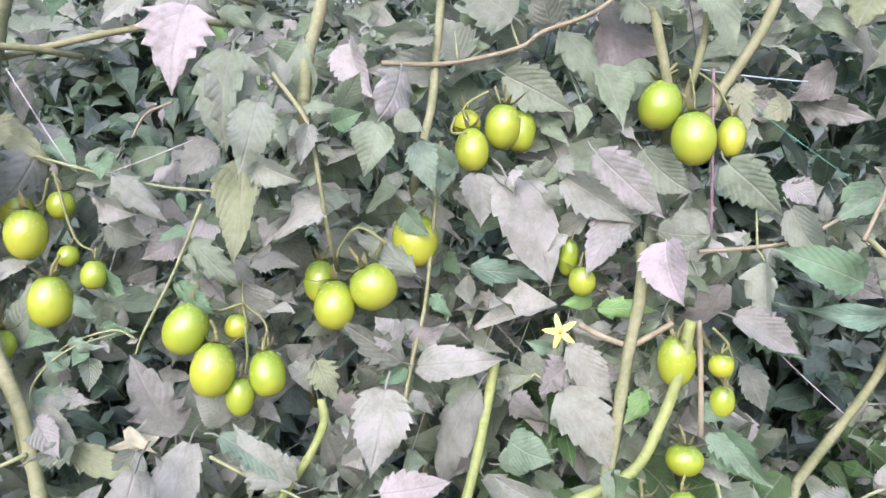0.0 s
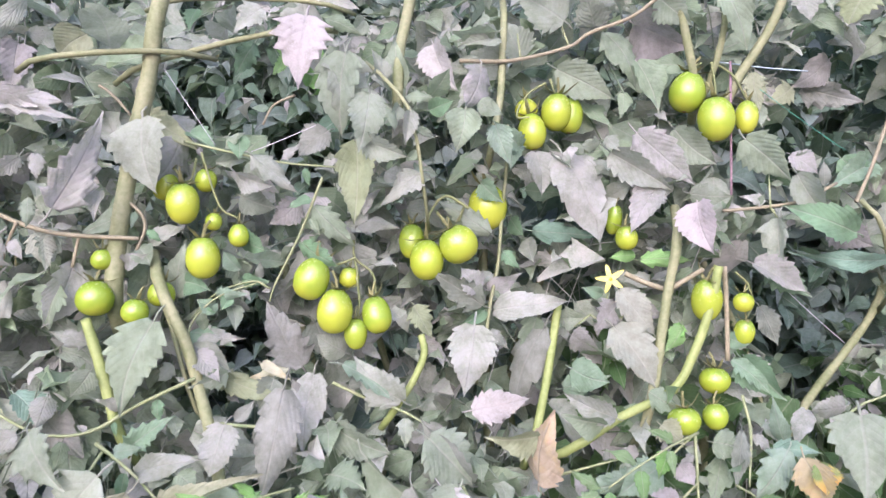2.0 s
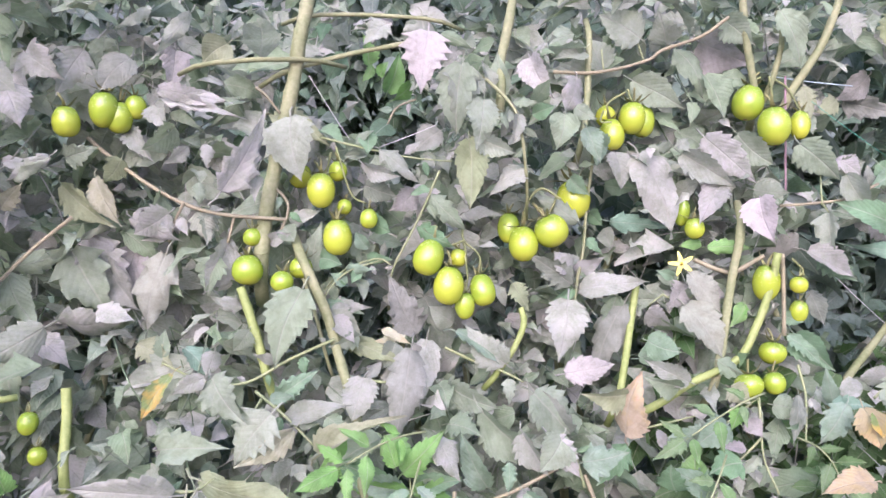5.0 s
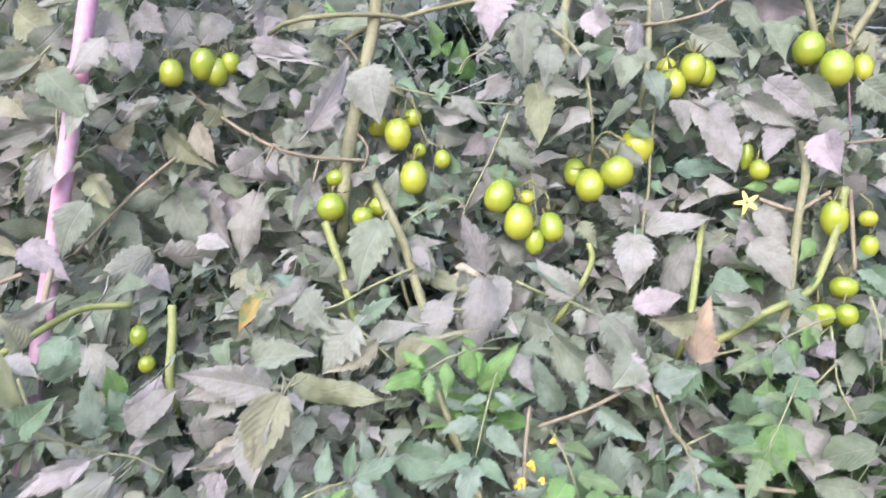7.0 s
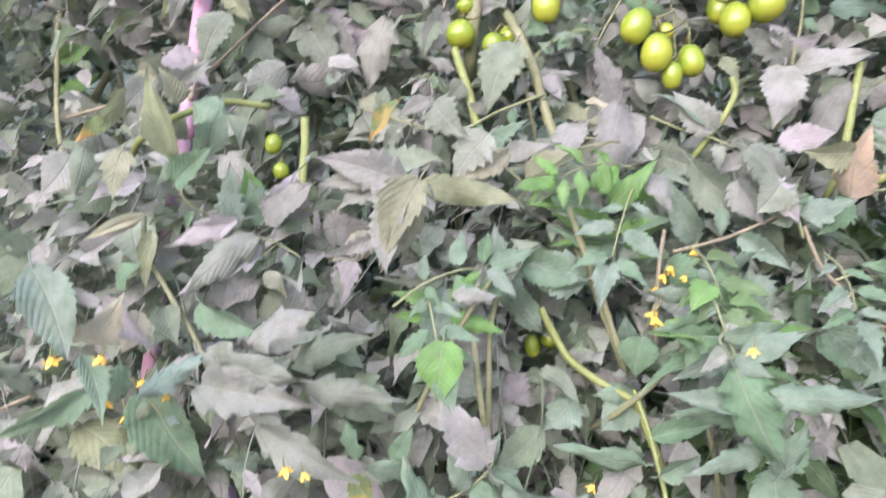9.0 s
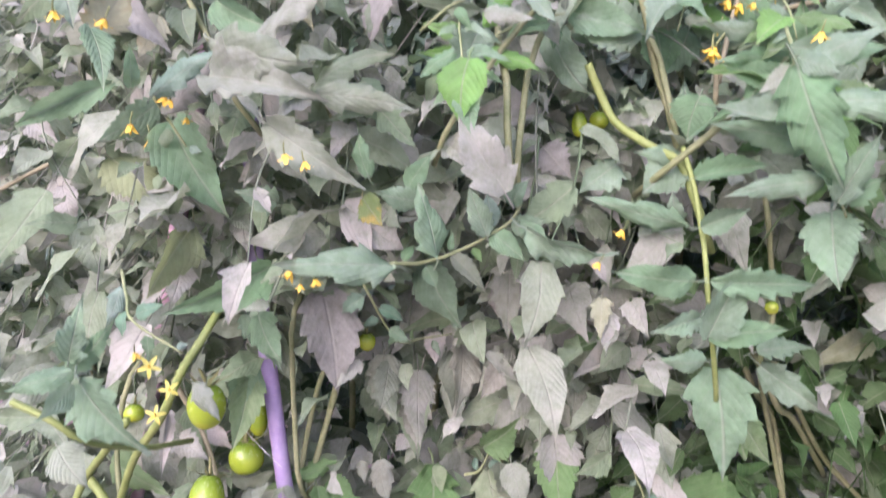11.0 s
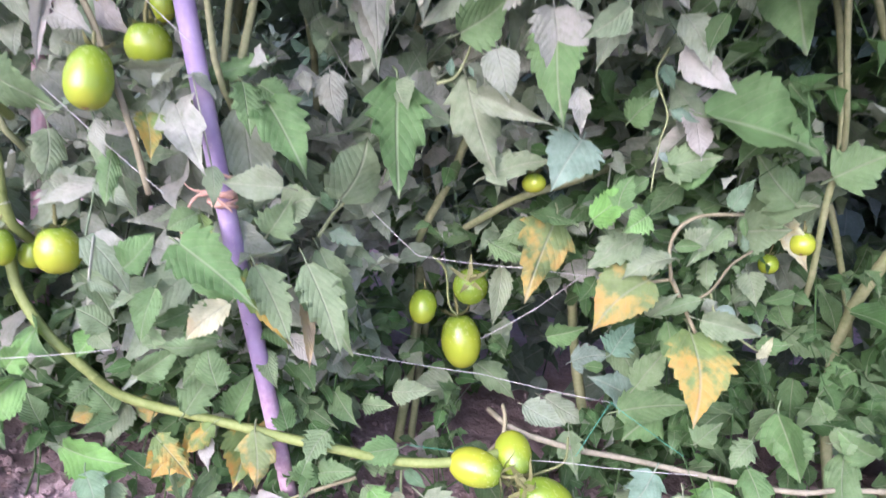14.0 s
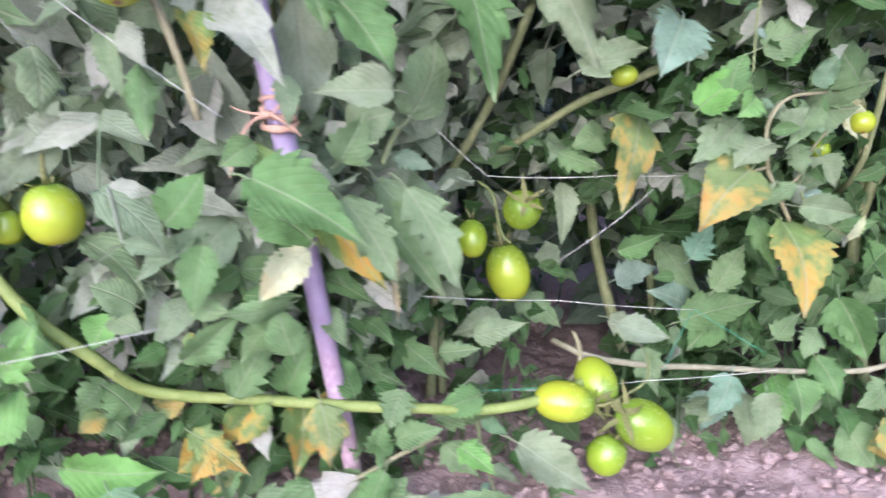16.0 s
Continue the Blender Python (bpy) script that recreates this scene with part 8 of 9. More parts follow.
leaf(3, (-0.230, 0.604, 0.412), (-0.252, 0.582, 0.372), 0.031, (0.037, -0.889, 0.457), MOSSY)
leaf(4, (0.029, 0.646, 1.710), (-0.028, 0.640, 1.705), 0.034, (0.131, -0.506, -0.852), DUSTY)
leaf(4, (0.126, 0.683, 1.739), (0.063, 0.683, 1.778), 0.067, (0.021, -0.999, 0.039), DUSTY)
leaf(4, (0.167, 0.688, 1.731), (0.145, 0.663, 1.772), 0.052, (-0.463, -0.625, -0.629), DUSTY)
leaf(4, (0.068, 0.684, 1.692), (0.042, 0.666, 1.738), 0.062, (0.400, -0.908, -0.126), DUSTY)
leaf(4, (0.117, 0.699, 1.678), (0.191, 0.685, 1.630), 0.050, (-0.352, -0.893, -0.281), PALE)
leaf(4, (0.179, 0.678, 1.722), (0.217, 0.660, 1.649), 0.043, (0.107, -0.950, 0.294), DUSTY)
leaf(4, (0.280, 0.668, 1.670), (0.226, 0.661, 1.672), 0.026, (0.142, -0.983, 0.119), DUSTY)
leaf(4, (0.005, 0.589, 1.651), (-0.017, 0.570, 1.594), 0.048, (0.618, -0.786, 0.034), DUSTY)
leaf(4, (-0.018, 0.572, 1.596), (-0.032, 0.567, 1.548), 0.039, (-0.143, -0.980, 0.140), PALE)
leaf(4, (0.243, 0.660, 1.759), (0.274, 0.637, 1.711), 0.047, (-0.785, -0.577, -0.226), DUSTY)
leaf(4, (0.229, 0.715, 1.742), (0.288, 0.685, 1.692), 0.077, (-0.700, -0.419, -0.578), THIN)
leaf(4, (0.206, 0.654, 1.581), (0.268, 0.629, 1.508), 0.051, (-0.531, -0.833, -0.155), DUSTY)
leaf(4, (0.174, 0.659, 1.557), (0.248, 0.642, 1.501), 0.041, (-0.426, -0.856, -0.293), DUSTY)
leaf(4, (0.114, 0.664, 1.560), (0.162, 0.651, 1.436), 0.066, (0.136, -0.978, 0.158), PALE)
leaf(4, (0.081, 0.679, 1.565), (0.087, 0.661, 1.507), 0.046, (0.211, -0.927, 0.309), DUSTY)
leaf(4, (0.232, 0.655, 1.515), (0.188, 0.634, 1.458), 0.041, (-0.187, -0.868, 0.460), DUSTY)
leaf(4, (0.169, 0.654, 1.578), (0.182, 0.642, 1.557), 0.022, (-0.252, -0.894, 0.371), DUSTY)
leaf(4, (0.161, 0.662, 1.572), (0.129, 0.648, 1.561), 0.022, (0.469, -0.797, -0.380), DUSTY)
leaf(4, (0.039, 0.647, 1.578), (0.043, 0.632, 1.536), 0.035, (0.393, -0.854, 0.339), GREEN)
leaf(4, (0.068, 0.695, 1.515), (0.120, 0.674, 1.505), 0.027, (-0.398, -0.776, -0.490), GREEN)
leaf(4, (0.076, 0.695, 1.461), (0.166, 0.684, 1.448), 0.031, (-0.167, -0.904, -0.393), BLUISH)
leaf(4, (0.014, 0.647, 1.457), (-0.052, 0.647, 1.502), 0.031, (-0.021, -1.000, -0.014), DUSTY)
leaf(4, (0.005, 0.649, 1.521), (0.031, 0.640, 1.494), 0.028, (-0.385, -0.921, -0.064), GREEN)
leaf(4, (0.050, 0.716, 1.480), (0.063, 0.699, 1.456), 0.028, (-0.802, -0.597, 0.007), GREEN)
leaf(4, (0.071, 0.710, 1.454), (0.072, 0.694, 1.422), 0.027, (-0.702, -0.642, 0.309), DUSTY)
leaf(4, (0.117, 0.741, 1.455), (0.120, 0.728, 1.418), 0.026, (-0.336, -0.896, 0.289), THIN)
leaf(4, (0.204, 0.649, 1.419), (0.261, 0.628, 1.416), 0.023, (-0.341, -0.938, 0.055), FRESH)
leaf(4, (0.204, 0.671, 1.426), (0.168, 0.667, 1.422), 0.018, (0.125, -0.992, -0.007), FRESH)
leaf(4, (0.014, 0.651, 1.363), (0.103, 0.614, 1.376), 0.036, (-0.399, -0.838, 0.372), PALE)
leaf(4, (0.001, 0.638, 1.368), (-0.062, 0.624, 1.410), 0.042, (-0.067, -0.919, -0.390), THIN)
leaf(4, (-0.002, 0.634, 1.387), (-0.024, 0.626, 1.416), 0.036, (0.444, -0.894, 0.070), DUSTY)
leaf(4, (0.011, 0.656, 1.387), (0.050, 0.636, 1.406), 0.025, (-0.280, -0.896, -0.344), DUSTY)
leaf(4, (-0.014, 0.597, 1.348), (-0.030, 0.589, 1.265), 0.056, (-0.099, -0.989, 0.113), PALE)
leaf(4, (0.074, 0.641, 1.340), (0.028, 0.651, 1.232), 0.050, (-0.556, -0.817, 0.155), THIN)
leaf(4, (0.070, 0.656, 1.351), (0.047, 0.651, 1.294), 0.035, (-0.216, -0.962, 0.168), DUSTY)
leaf(4, (0.172, 0.639, 1.382), (0.214, 0.624, 1.325), 0.038, (-0.054, -0.976, 0.212), ROSY)
leaf(4, (0.162, 0.634, 1.338), (0.206, 0.604, 1.265), 0.057, (-0.012, -0.925, 0.379), ROSY)
leaf(4, (0.112, 0.654, 1.326), (0.145, 0.642, 1.304), 0.042, (-0.534, -0.734, -0.419), THIN)
leaf(4, (0.243, 0.624, 1.335), (0.221, 0.619, 1.305), 0.026, (0.247, -0.969, -0.021), FRESH)
leaf(4, (0.193, 0.603, 1.262), (0.231, 0.593, 1.238), 0.030, (0.037, -0.900, 0.434), DUSTY)
leaf(4, (0.147, 0.588, 1.235), (0.087, 0.582, 1.265), 0.030, (0.040, -0.991, -0.129), DUSTY)
leaf(4, (0.100, 0.651, 1.261), (0.159, 0.642, 1.274), 0.032, (-0.120, -0.985, -0.120), GREEN)
leaf(4, (0.130, 0.582, 1.230), (0.081, 0.573, 1.239), 0.032, (0.040, -0.821, -0.570), DUSTY)
leaf(4, (0.046, 0.561, 1.173), (0.056, 0.535, 1.257), 0.059, (-0.845, -0.531, -0.064), TAN)
leaf(4, (0.049, 0.554, 1.226), (-0.011, 0.548, 1.226), 0.039, (0.087, -0.866, -0.493), OLIVE)
leaf(4, (-0.016, 0.530, 1.150), (0.035, 0.509, 1.168), 0.047, (-0.462, -0.692, 0.555), GREEN)
leaf(4, (0.279, 0.461, 1.226), (0.239, 0.450, 1.183), 0.036, (-0.092, -0.945, 0.315), GREEN)
leaf(4, (0.186, 0.532, 1.143), (0.140, 0.525, 1.132), 0.043, (-0.037, -0.762, 0.647), GREEN)
leaf(4, (0.168, 0.572, 1.169), (0.094, 0.563, 1.158), 0.035, (0.163, -0.915, -0.369), GREEN)
leaf(4, (0.193, 0.573, 1.229), (0.215, 0.559, 1.208), 0.037, (-0.450, -0.885, 0.117), OLIVE)
leaf(4, (0.185, 0.528, 1.211), (0.169, 0.522, 1.184), 0.022, (-0.335, -0.853, 0.399), FRESH)
leaf(4, (0.197, 0.534, 1.194), (0.209, 0.522, 1.175), 0.028, (-0.448, -0.851, 0.273), THIN)
leaf(4, (0.109, 0.556, 1.103), (0.097, 0.536, 1.140), 0.045, (-0.484, -0.702, -0.522), GREEN)
leaf(4, (0.154, 0.554, 1.101), (0.146, 0.542, 1.133), 0.021, (-0.531, -0.743, -0.408), GREEN)
leaf(4, (0.274, 0.410, 1.153), (0.214, 0.406, 1.145), 0.031, (-0.040, -0.739, 0.672), TAN)
leaf(4, (-0.059, 0.515, 1.186), (-0.022, 0.507, 1.135), 0.037, (-0.001, -0.986, 0.167), PALE)
leaf(4, (-0.050, 0.523, 1.011), (0.003, 0.513, 1.013), 0.029, (-0.164, -0.914, -0.372), GREEN)
leaf(4, (-0.008, 0.547, 1.006), (-0.016, 0.513, 1.090), 0.024, (-0.677, -0.657, -0.332), GREEN)
leaf(4, (0.011, 0.523, 1.013), (0.068, 0.511, 0.954), 0.044, (-0.396, -0.898, -0.190), GREEN)
leaf(4, (0.110, 0.542, 1.079), (0.045, 0.513, 1.093), 0.037, (0.427, -0.902, 0.064), GREEN)
leaf(4, (0.170, 0.576, 1.091), (0.105, 0.559, 1.130), 0.032, (0.269, -0.963, 0.015), GREEN)
leaf(4, (0.147, 0.554, 1.092), (0.100, 0.529, 1.016), 0.033, (-0.346, -0.804, 0.484), FRESH)
leaf(4, (0.050, 0.481, 0.944), (0.107, 0.458, 0.968), 0.040, (-0.439, -0.879, 0.188), GREEN)
leaf(4, (-0.002, 0.570, 0.772), (-0.063, 0.525, 0.745), 0.030, (0.336, -0.776, 0.534), OLIVE)
leaf(4, (-0.032, 0.697, 0.482), (0.018, 0.696, 0.517), 0.069, (-0.186, -0.952, 0.243), CLEAN)
leaf(4, (-0.065, 0.734, 0.435), (-0.031, 0.715, 0.374), 0.026, (-0.482, -0.876, -0.007), WITHERED)
leaf(4, (-0.029, 0.817, 0.307), (-0.013, 0.793, 0.286), 0.046, (-0.435, -0.746, 0.505), CLEAN)
leaf(4, (-0.002, 0.875, 0.258), (0.065, 0.867, 0.233), 0.041, (-0.084, -0.990, 0.114), CLEAN)
leaf(4, (-0.021, 0.726, 0.199), (0.011, 0.700, 0.132), 0.060, (-0.713, -0.698, -0.062), CLEAN)
leaf(4, (0.025, 0.747, 0.210), (-0.005, 0.715, 0.191), 0.031, (-0.420, -0.145, 0.896), CLEAN)
leaf(4, (-0.004, 0.684, 0.056), (0.037, 0.667, 0.008), 0.050, (-0.045, -0.954, 0.296), CLEAN)
leaf(4, (-0.040, 0.689, 0.031), (-0.004, 0.672, -0.000), 0.018, (-0.168, -0.937, 0.306), CLEAN)
leaf(4, (0.059, 0.739, 0.163), (0.066, 0.668, 0.082), 0.041, (-0.658, -0.592, 0.465), CLEAN)
leaf(4, (0.110, 0.710, 0.112), (0.081, 0.671, 0.071), 0.069, (-0.748, -0.117, 0.653), CLEAN)
leaf(4, (0.093, 0.733, 0.169), (0.040, 0.713, 0.199), 0.040, (0.197, -0.932, -0.304), CLEAN)
leaf(4, (0.144, 0.847, 0.204), (0.091, 0.830, 0.226), 0.043, (0.368, -0.910, 0.191), CLEAN)
leaf(4, (0.034, 0.733, 0.203), (0.015, 0.731, 0.229), 0.026, (-0.140, -0.972, -0.190), CLEAN)
leaf(4, (-0.031, 0.736, 0.072), (-0.044, 0.712, 0.045), 0.047, (-0.402, -0.586, 0.704), MOSSY)
leaf(4, (0.043, 0.705, 0.103), (0.010, 0.682, 0.081), 0.053, (0.394, -0.869, 0.298), CLEAN)
leaf(4, (0.079, 0.693, 0.041), (0.049, 0.656, 0.008), 0.039, (-0.244, -0.517, 0.820), CLEAN)
leaf(4, (0.110, 0.689, 0.034), (0.124, 0.673, 0.003), 0.054, (-0.652, -0.749, 0.114), CLEAN)
leaf(4, (-0.052, 0.641, 1.696), (-0.027, 0.614, 1.629), 0.040, (-0.635, -0.768, 0.083), ROSY)
leaf(4, (0.034, 0.655, 1.709), (-0.016, 0.636, 1.695), 0.030, (0.300, -0.925, 0.232), DUSTY)
leaf(4, (-0.059, 0.580, 1.597), (-0.031, 0.567, 1.604), 0.023, (-0.277, -0.833, -0.480), GREEN)
leaf(4, (-0.056, 0.601, 1.618), (-0.032, 0.580, 1.645), 0.030, (0.342, -0.573, -0.745), DUSTY)
leaf(4, (0.020, 0.604, 1.585), (0.035, 0.589, 1.534), 0.030, (-0.128, -0.964, 0.235), GREEN)
leaf(4, (0.054, 0.639, 1.563), (0.020, 0.616, 1.593), 0.023, (0.327, -0.890, -0.319), GREEN)
leaf(4, (-0.001, 0.584, 1.608), (0.026, 0.574, 1.589), 0.021, (-0.386, -0.920, -0.062), DUSTY)
leaf(4, (0.108, 0.643, 1.287), (0.149, 0.617, 1.271), 0.042, (-0.540, -0.841, -0.035), GREEN)
leaf(4, (0.175, 0.654, 1.364), (0.143, 0.643, 1.332), 0.041, (0.193, -0.969, 0.152), THIN)
leaf(4, (0.244, 0.631, 1.338), (0.229, 0.622, 1.312), 0.019, (0.013, -0.948, 0.317), FRESH)
leaf(4, (-0.071, 0.547, 1.232), (-0.022, 0.550, 1.179), 0.062, (0.381, -0.876, 0.297), DUSTY)
leaf(4, (-0.019, 0.601, 1.249), (0.048, 0.592, 1.262), 0.039, (-0.170, -0.970, 0.174), ROSY)
leaf(4, (0.045, 0.539, 1.164), (-0.000, 0.516, 1.123), 0.038, (0.370, -0.923, 0.104), GREEN)
leaf(4, (0.187, 0.568, 1.182), (0.135, 0.554, 1.154), 0.045, (0.192, -0.973, 0.130), GREEN)
leaf(4, (0.135, 0.589, 1.131), (0.164, 0.566, 1.088), 0.030, (-0.631, -0.775, -0.012), GREEN)
leaf(4, (0.157, 0.551, 1.090), (0.106, 0.525, 1.024), 0.043, (-0.194, -0.855, 0.482), FRESH)
leaf(4, (0.012, 0.542, 1.009), (0.064, 0.518, 0.949), 0.050, (0.233, -0.817, 0.528), GREEN)
leaf(4, (0.056, 0.501, 0.953), (0.120, 0.473, 0.973), 0.033, (-0.458, -0.821, 0.341), GREEN)
leaf(4, (0.148, 0.580, 1.102), (0.139, 0.571, 1.147), 0.040, (-0.752, -0.597, -0.280), FRESH)
leaf(4, (0.133, 0.538, 1.091), (0.106, 0.531, 1.022), 0.036, (-0.213, -0.962, 0.173), FRESH)
leaf(4, (0.083, 0.548, 1.083), (0.111, 0.536, 1.063), 0.049, (-0.379, -0.926, 0.007), GREEN)
leaf(4, (-0.011, 0.725, 0.186), (0.018, 0.707, 0.141), 0.046, (-0.129, -0.948, 0.292), CLEAN)
leaf(4, (-0.042, 0.710, 0.131), (-0.020, 0.671, 0.090), 0.039, (-0.243, -0.766, 0.595), CLEAN)
leaf(4, (0.043, 0.730, 0.177), (0.070, 0.720, 0.199), 0.042, (-0.273, -0.956, -0.109), CLEAN)
leaf(4, (0.033, 0.677, 0.058), (0.048, 0.660, 0.019), 0.046, (-0.531, -0.833, 0.154), YELLOWING)
leaf(4, (0.063, 0.710, 0.117), (0.079, 0.682, 0.077), 0.040, (-0.189, -0.834, 0.518), CLEAN)
leaf(4, (0.146, 0.930, 0.320), (0.103, 0.880, 0.265), 0.046, (0.055, -0.760, 0.647), CLEAN)
leaf(4, (0.061, 0.788, 0.250), (0.023, 0.769, 0.216), 0.043, (-0.377, -0.565, 0.734), CLEAN)
leaf(5, (0.321, 0.638, 1.765), (0.356, 0.640, 1.684), 0.046, (-0.029, -0.999, -0.032), PALE)
leaf(5, (0.374, 0.679, 1.663), (0.380, 0.671, 1.609), 0.034, (-0.006, -0.990, 0.141), OLIVE)
leaf(5, (0.461, 0.694, 1.784), (0.460, 0.681, 1.734), 0.049, (-0.236, -0.942, 0.238), DUSTY)
leaf(5, (0.549, 0.693, 1.780), (0.516, 0.695, 1.726), 0.069, (-0.472, -0.844, 0.254), OLIVE)
leaf(5, (0.573, 0.681, 1.778), (0.579, 0.674, 1.749), 0.029, (-0.759, -0.651, 0.003), OLIVE)
leaf(5, (0.498, 0.777, 1.668), (0.572, 0.738, 1.631), 0.047, (-0.562, -0.769, -0.304), THIN)
leaf(5, (0.453, 0.723, 1.654), (0.412, 0.713, 1.632), 0.036, (0.224, -0.974, 0.015), OLIVE)
leaf(5, (0.337, 0.636, 1.566), (0.381, 0.612, 1.504), 0.053, (-0.710, -0.656, -0.257), PALE)
leaf(5, (0.426, 0.686, 1.535), (0.461, 0.671, 1.546), 0.035, (-0.325, -0.922, -0.211), DUSTY)
leaf(5, (0.409, 0.646, 1.508), (0.432, 0.630, 1.511), 0.022, (-0.483, -0.762, -0.431), DUSTY)
leaf(5, (0.257, 0.657, 1.585), (0.303, 0.642, 1.536), 0.045, (-0.553, -0.780, -0.293), DUSTY)
leaf(5, (0.254, 0.607, 1.496), (0.301, 0.594, 1.489), 0.031, (-0.295, -0.862, -0.413), DUSTY)
leaf(5, (0.260, 0.607, 1.486), (0.267, 0.588, 1.421), 0.049, (-0.754, -0.647, 0.118), ROSY)
leaf(5, (0.361, 0.611, 1.465), (0.356, 0.602, 1.392), 0.035, (-0.869, -0.477, 0.130), PALE)
leaf(5, (0.613, 0.752, 1.567), (0.568, 0.744, 1.572), 0.035, (-0.000, -0.536, -0.844), DUSTY)
leaf(5, (0.578, 0.745, 1.549), (0.498, 0.725, 1.510), 0.040, (0.102, -0.959, 0.266), GREEN)
leaf(5, (0.458, 0.604, 1.442), (0.366, 0.587, 1.476), 0.043, (0.131, -0.979, -0.157), GREEN)
leaf(5, (0.509, 0.623, 1.407), (0.385, 0.616, 1.416), 0.025, (0.027, -0.937, -0.349), BLUISH)
leaf(5, (0.452, 0.649, 1.457), (0.494, 0.632, 1.424), 0.050, (-0.615, -0.664, -0.427), THIN)
leaf(5, (0.556, 0.670, 1.485), (0.573, 0.662, 1.458), 0.033, (-0.542, -0.838, -0.070), GREEN)
leaf(5, (0.572, 0.690, 1.436), (0.577, 0.673, 1.401), 0.034, (-0.501, -0.806, 0.316), GREEN)
leaf(5, (0.352, 0.622, 1.408), (0.403, 0.615, 1.364), 0.040, (-0.365, -0.886, -0.286), GREEN)
leaf(5, (0.373, 0.686, 1.353), (0.394, 0.679, 1.301), 0.034, (0.100, -0.980, 0.171), THIN)
leaf(5, (0.320, 0.638, 1.292), (0.360, 0.612, 1.240), 0.043, (-0.619, -0.781, -0.083), GREEN)
leaf(5, (0.347, 0.593, 1.195), (0.325, 0.575, 1.253), 0.022, (-0.413, -0.815, -0.406), GREEN)
leaf(5, (0.275, 0.483, 1.223), (0.308, 0.456, 1.225), 0.018, (-0.574, -0.666, 0.476), BLUISH)
leaf(5, (0.272, 0.422, 1.228), (0.286, 0.416, 1.183), 0.034, (-0.566, -0.821, -0.073), TAN)
leaf(5, (0.283, 0.418, 1.225), (0.284, 0.408, 1.198), 0.026, (-0.035, -0.939, 0.342), YELLOWING)
leaf(5, (0.416, 0.582, 1.239), (0.370, 0.579, 1.233), 0.034, (0.103, -0.899, -0.426), DUSTY)
leaf(5, (0.370, 0.487, 1.251), (0.355, 0.459, 1.169), 0.071, (-0.343, -0.867, 0.362), DUSTY)
leaf(5, (0.436, 0.521, 1.218), (0.399, 0.507, 1.188), 0.041, (0.061, -0.935, 0.350), FRESH)
leaf(5, (0.262, 0.594, 1.202), (0.293, 0.578, 1.193), 0.035, (-0.361, -0.878, 0.314), DUSTY)
leaf(5, (0.293, 0.585, 1.215), (0.276, 0.568, 1.154), 0.021, (0.014, -0.966, 0.259), THIN)
leaf(5, (0.325, 0.410, 1.170), (0.304, 0.402, 1.188), 0.019, (0.083, -0.926, -0.369), TAN)
leaf(5, (0.306, 0.631, 1.292), (0.348, 0.615, 1.251), 0.030, (0.048, -0.911, 0.410), GREEN)
leaf(5, (0.300, 0.629, 1.320), (0.322, 0.615, 1.311), 0.022, (-0.479, -0.873, 0.091), GREEN)
leaf(5, (0.329, 0.611, 1.411), (0.399, 0.607, 1.372), 0.035, (0.084, -0.968, 0.235), DUSTY)
leaf(5, (0.390, 0.613, 1.517), (0.424, 0.606, 1.460), 0.033, (-0.466, -0.867, -0.176), DUSTY)
leaf(5, (0.526, 0.748, 1.700), (0.467, 0.746, 1.658), 0.044, (0.225, -0.939, -0.259), THIN)
leaf(5, (0.538, 0.754, 1.557), (0.573, 0.748, 1.508), 0.041, (-0.325, -0.939, -0.110), GREEN)
leaf(5, (0.423, 0.683, 1.554), (0.446, 0.660, 1.527), 0.031, (-0.345, -0.845, 0.409), DUSTY)
leaf(6, (0.607, 0.787, 1.537), (0.639, 0.773, 1.504), 0.047, (-0.662, -0.659, -0.356), THIN)
leaf(6, (0.638, 0.790, 1.393), (0.647, 0.791, 1.282), 0.059, (-0.817, -0.572, -0.072), GREEN)
leaf(2, (-0.381, 0.565, 1.593), (-0.37, 0.553, 1.509), 0.072, (-0.3, -0.93, 0.2), PALE)
leaf(3, (-0.197, 0.585, 1.714), (-0.208, 0.573, 1.627), 0.068, (0.1, -0.98, 0.15), ROSY)
leaf(3, (-0.154, 0.59, 1.669), (-0.16, 0.578, 1.57), 0.055, (0.3, -0.93, 0.2), DUSTY)
leaf(1, (-0.764, 0.435, 1.551), (-0.697, 0.423, 1.485), 0.045, (0.2, -0.9, 0.35), DUSTY)
leaf(1, (-0.711, 0.44, 1.532), (-0.732, 0.428, 1.461), 0.042, (0.2, -0.9, 0.35), PALE)
leaf(1, (-0.687, 0.43, 1.588), (-0.722, 0.418, 1.54), 0.040, (0.2, -0.9, 0.35), PALE)
leaf(1, (-0.72, 0.46, 1.388), (-0.746, 0.448, 1.316), 0.045, (0.2, -0.9, 0.35), DUSTY)
leaf(1, (-0.794, 0.45, 1.334), (-0.726, 0.438, 1.293), 0.040, (0.2, -0.9, 0.35), THIN)
leaf(2, (-0.617, 0.425, 0.367), (-0.527, 0.413, 0.326), 0.052, (0.3, -0.8, 0.5), CLEAN)
leaf(2, (-0.516, 0.43, 0.434), (-0.572, 0.418, 0.433), 0.030, (0.1, -0.9, 0.4), MOSSY)
leaf(2, (-0.668, 0.42, 0.727), (-0.612, 0.408, 0.671), 0.040, (0.5, -0.8, 0.3), GREEN)
leaf(1, (-0.562, 0.545, 0.033), (-0.67, 0.53, -0.026), 0.036, (0.2, -0.75, 0.6), ROSY)
leaf(2, (-0.53, 0.54, 0.047), (-0.546, 0.525, -0.007), 0.036, (0.2, -0.75, 0.6), CLEAN)
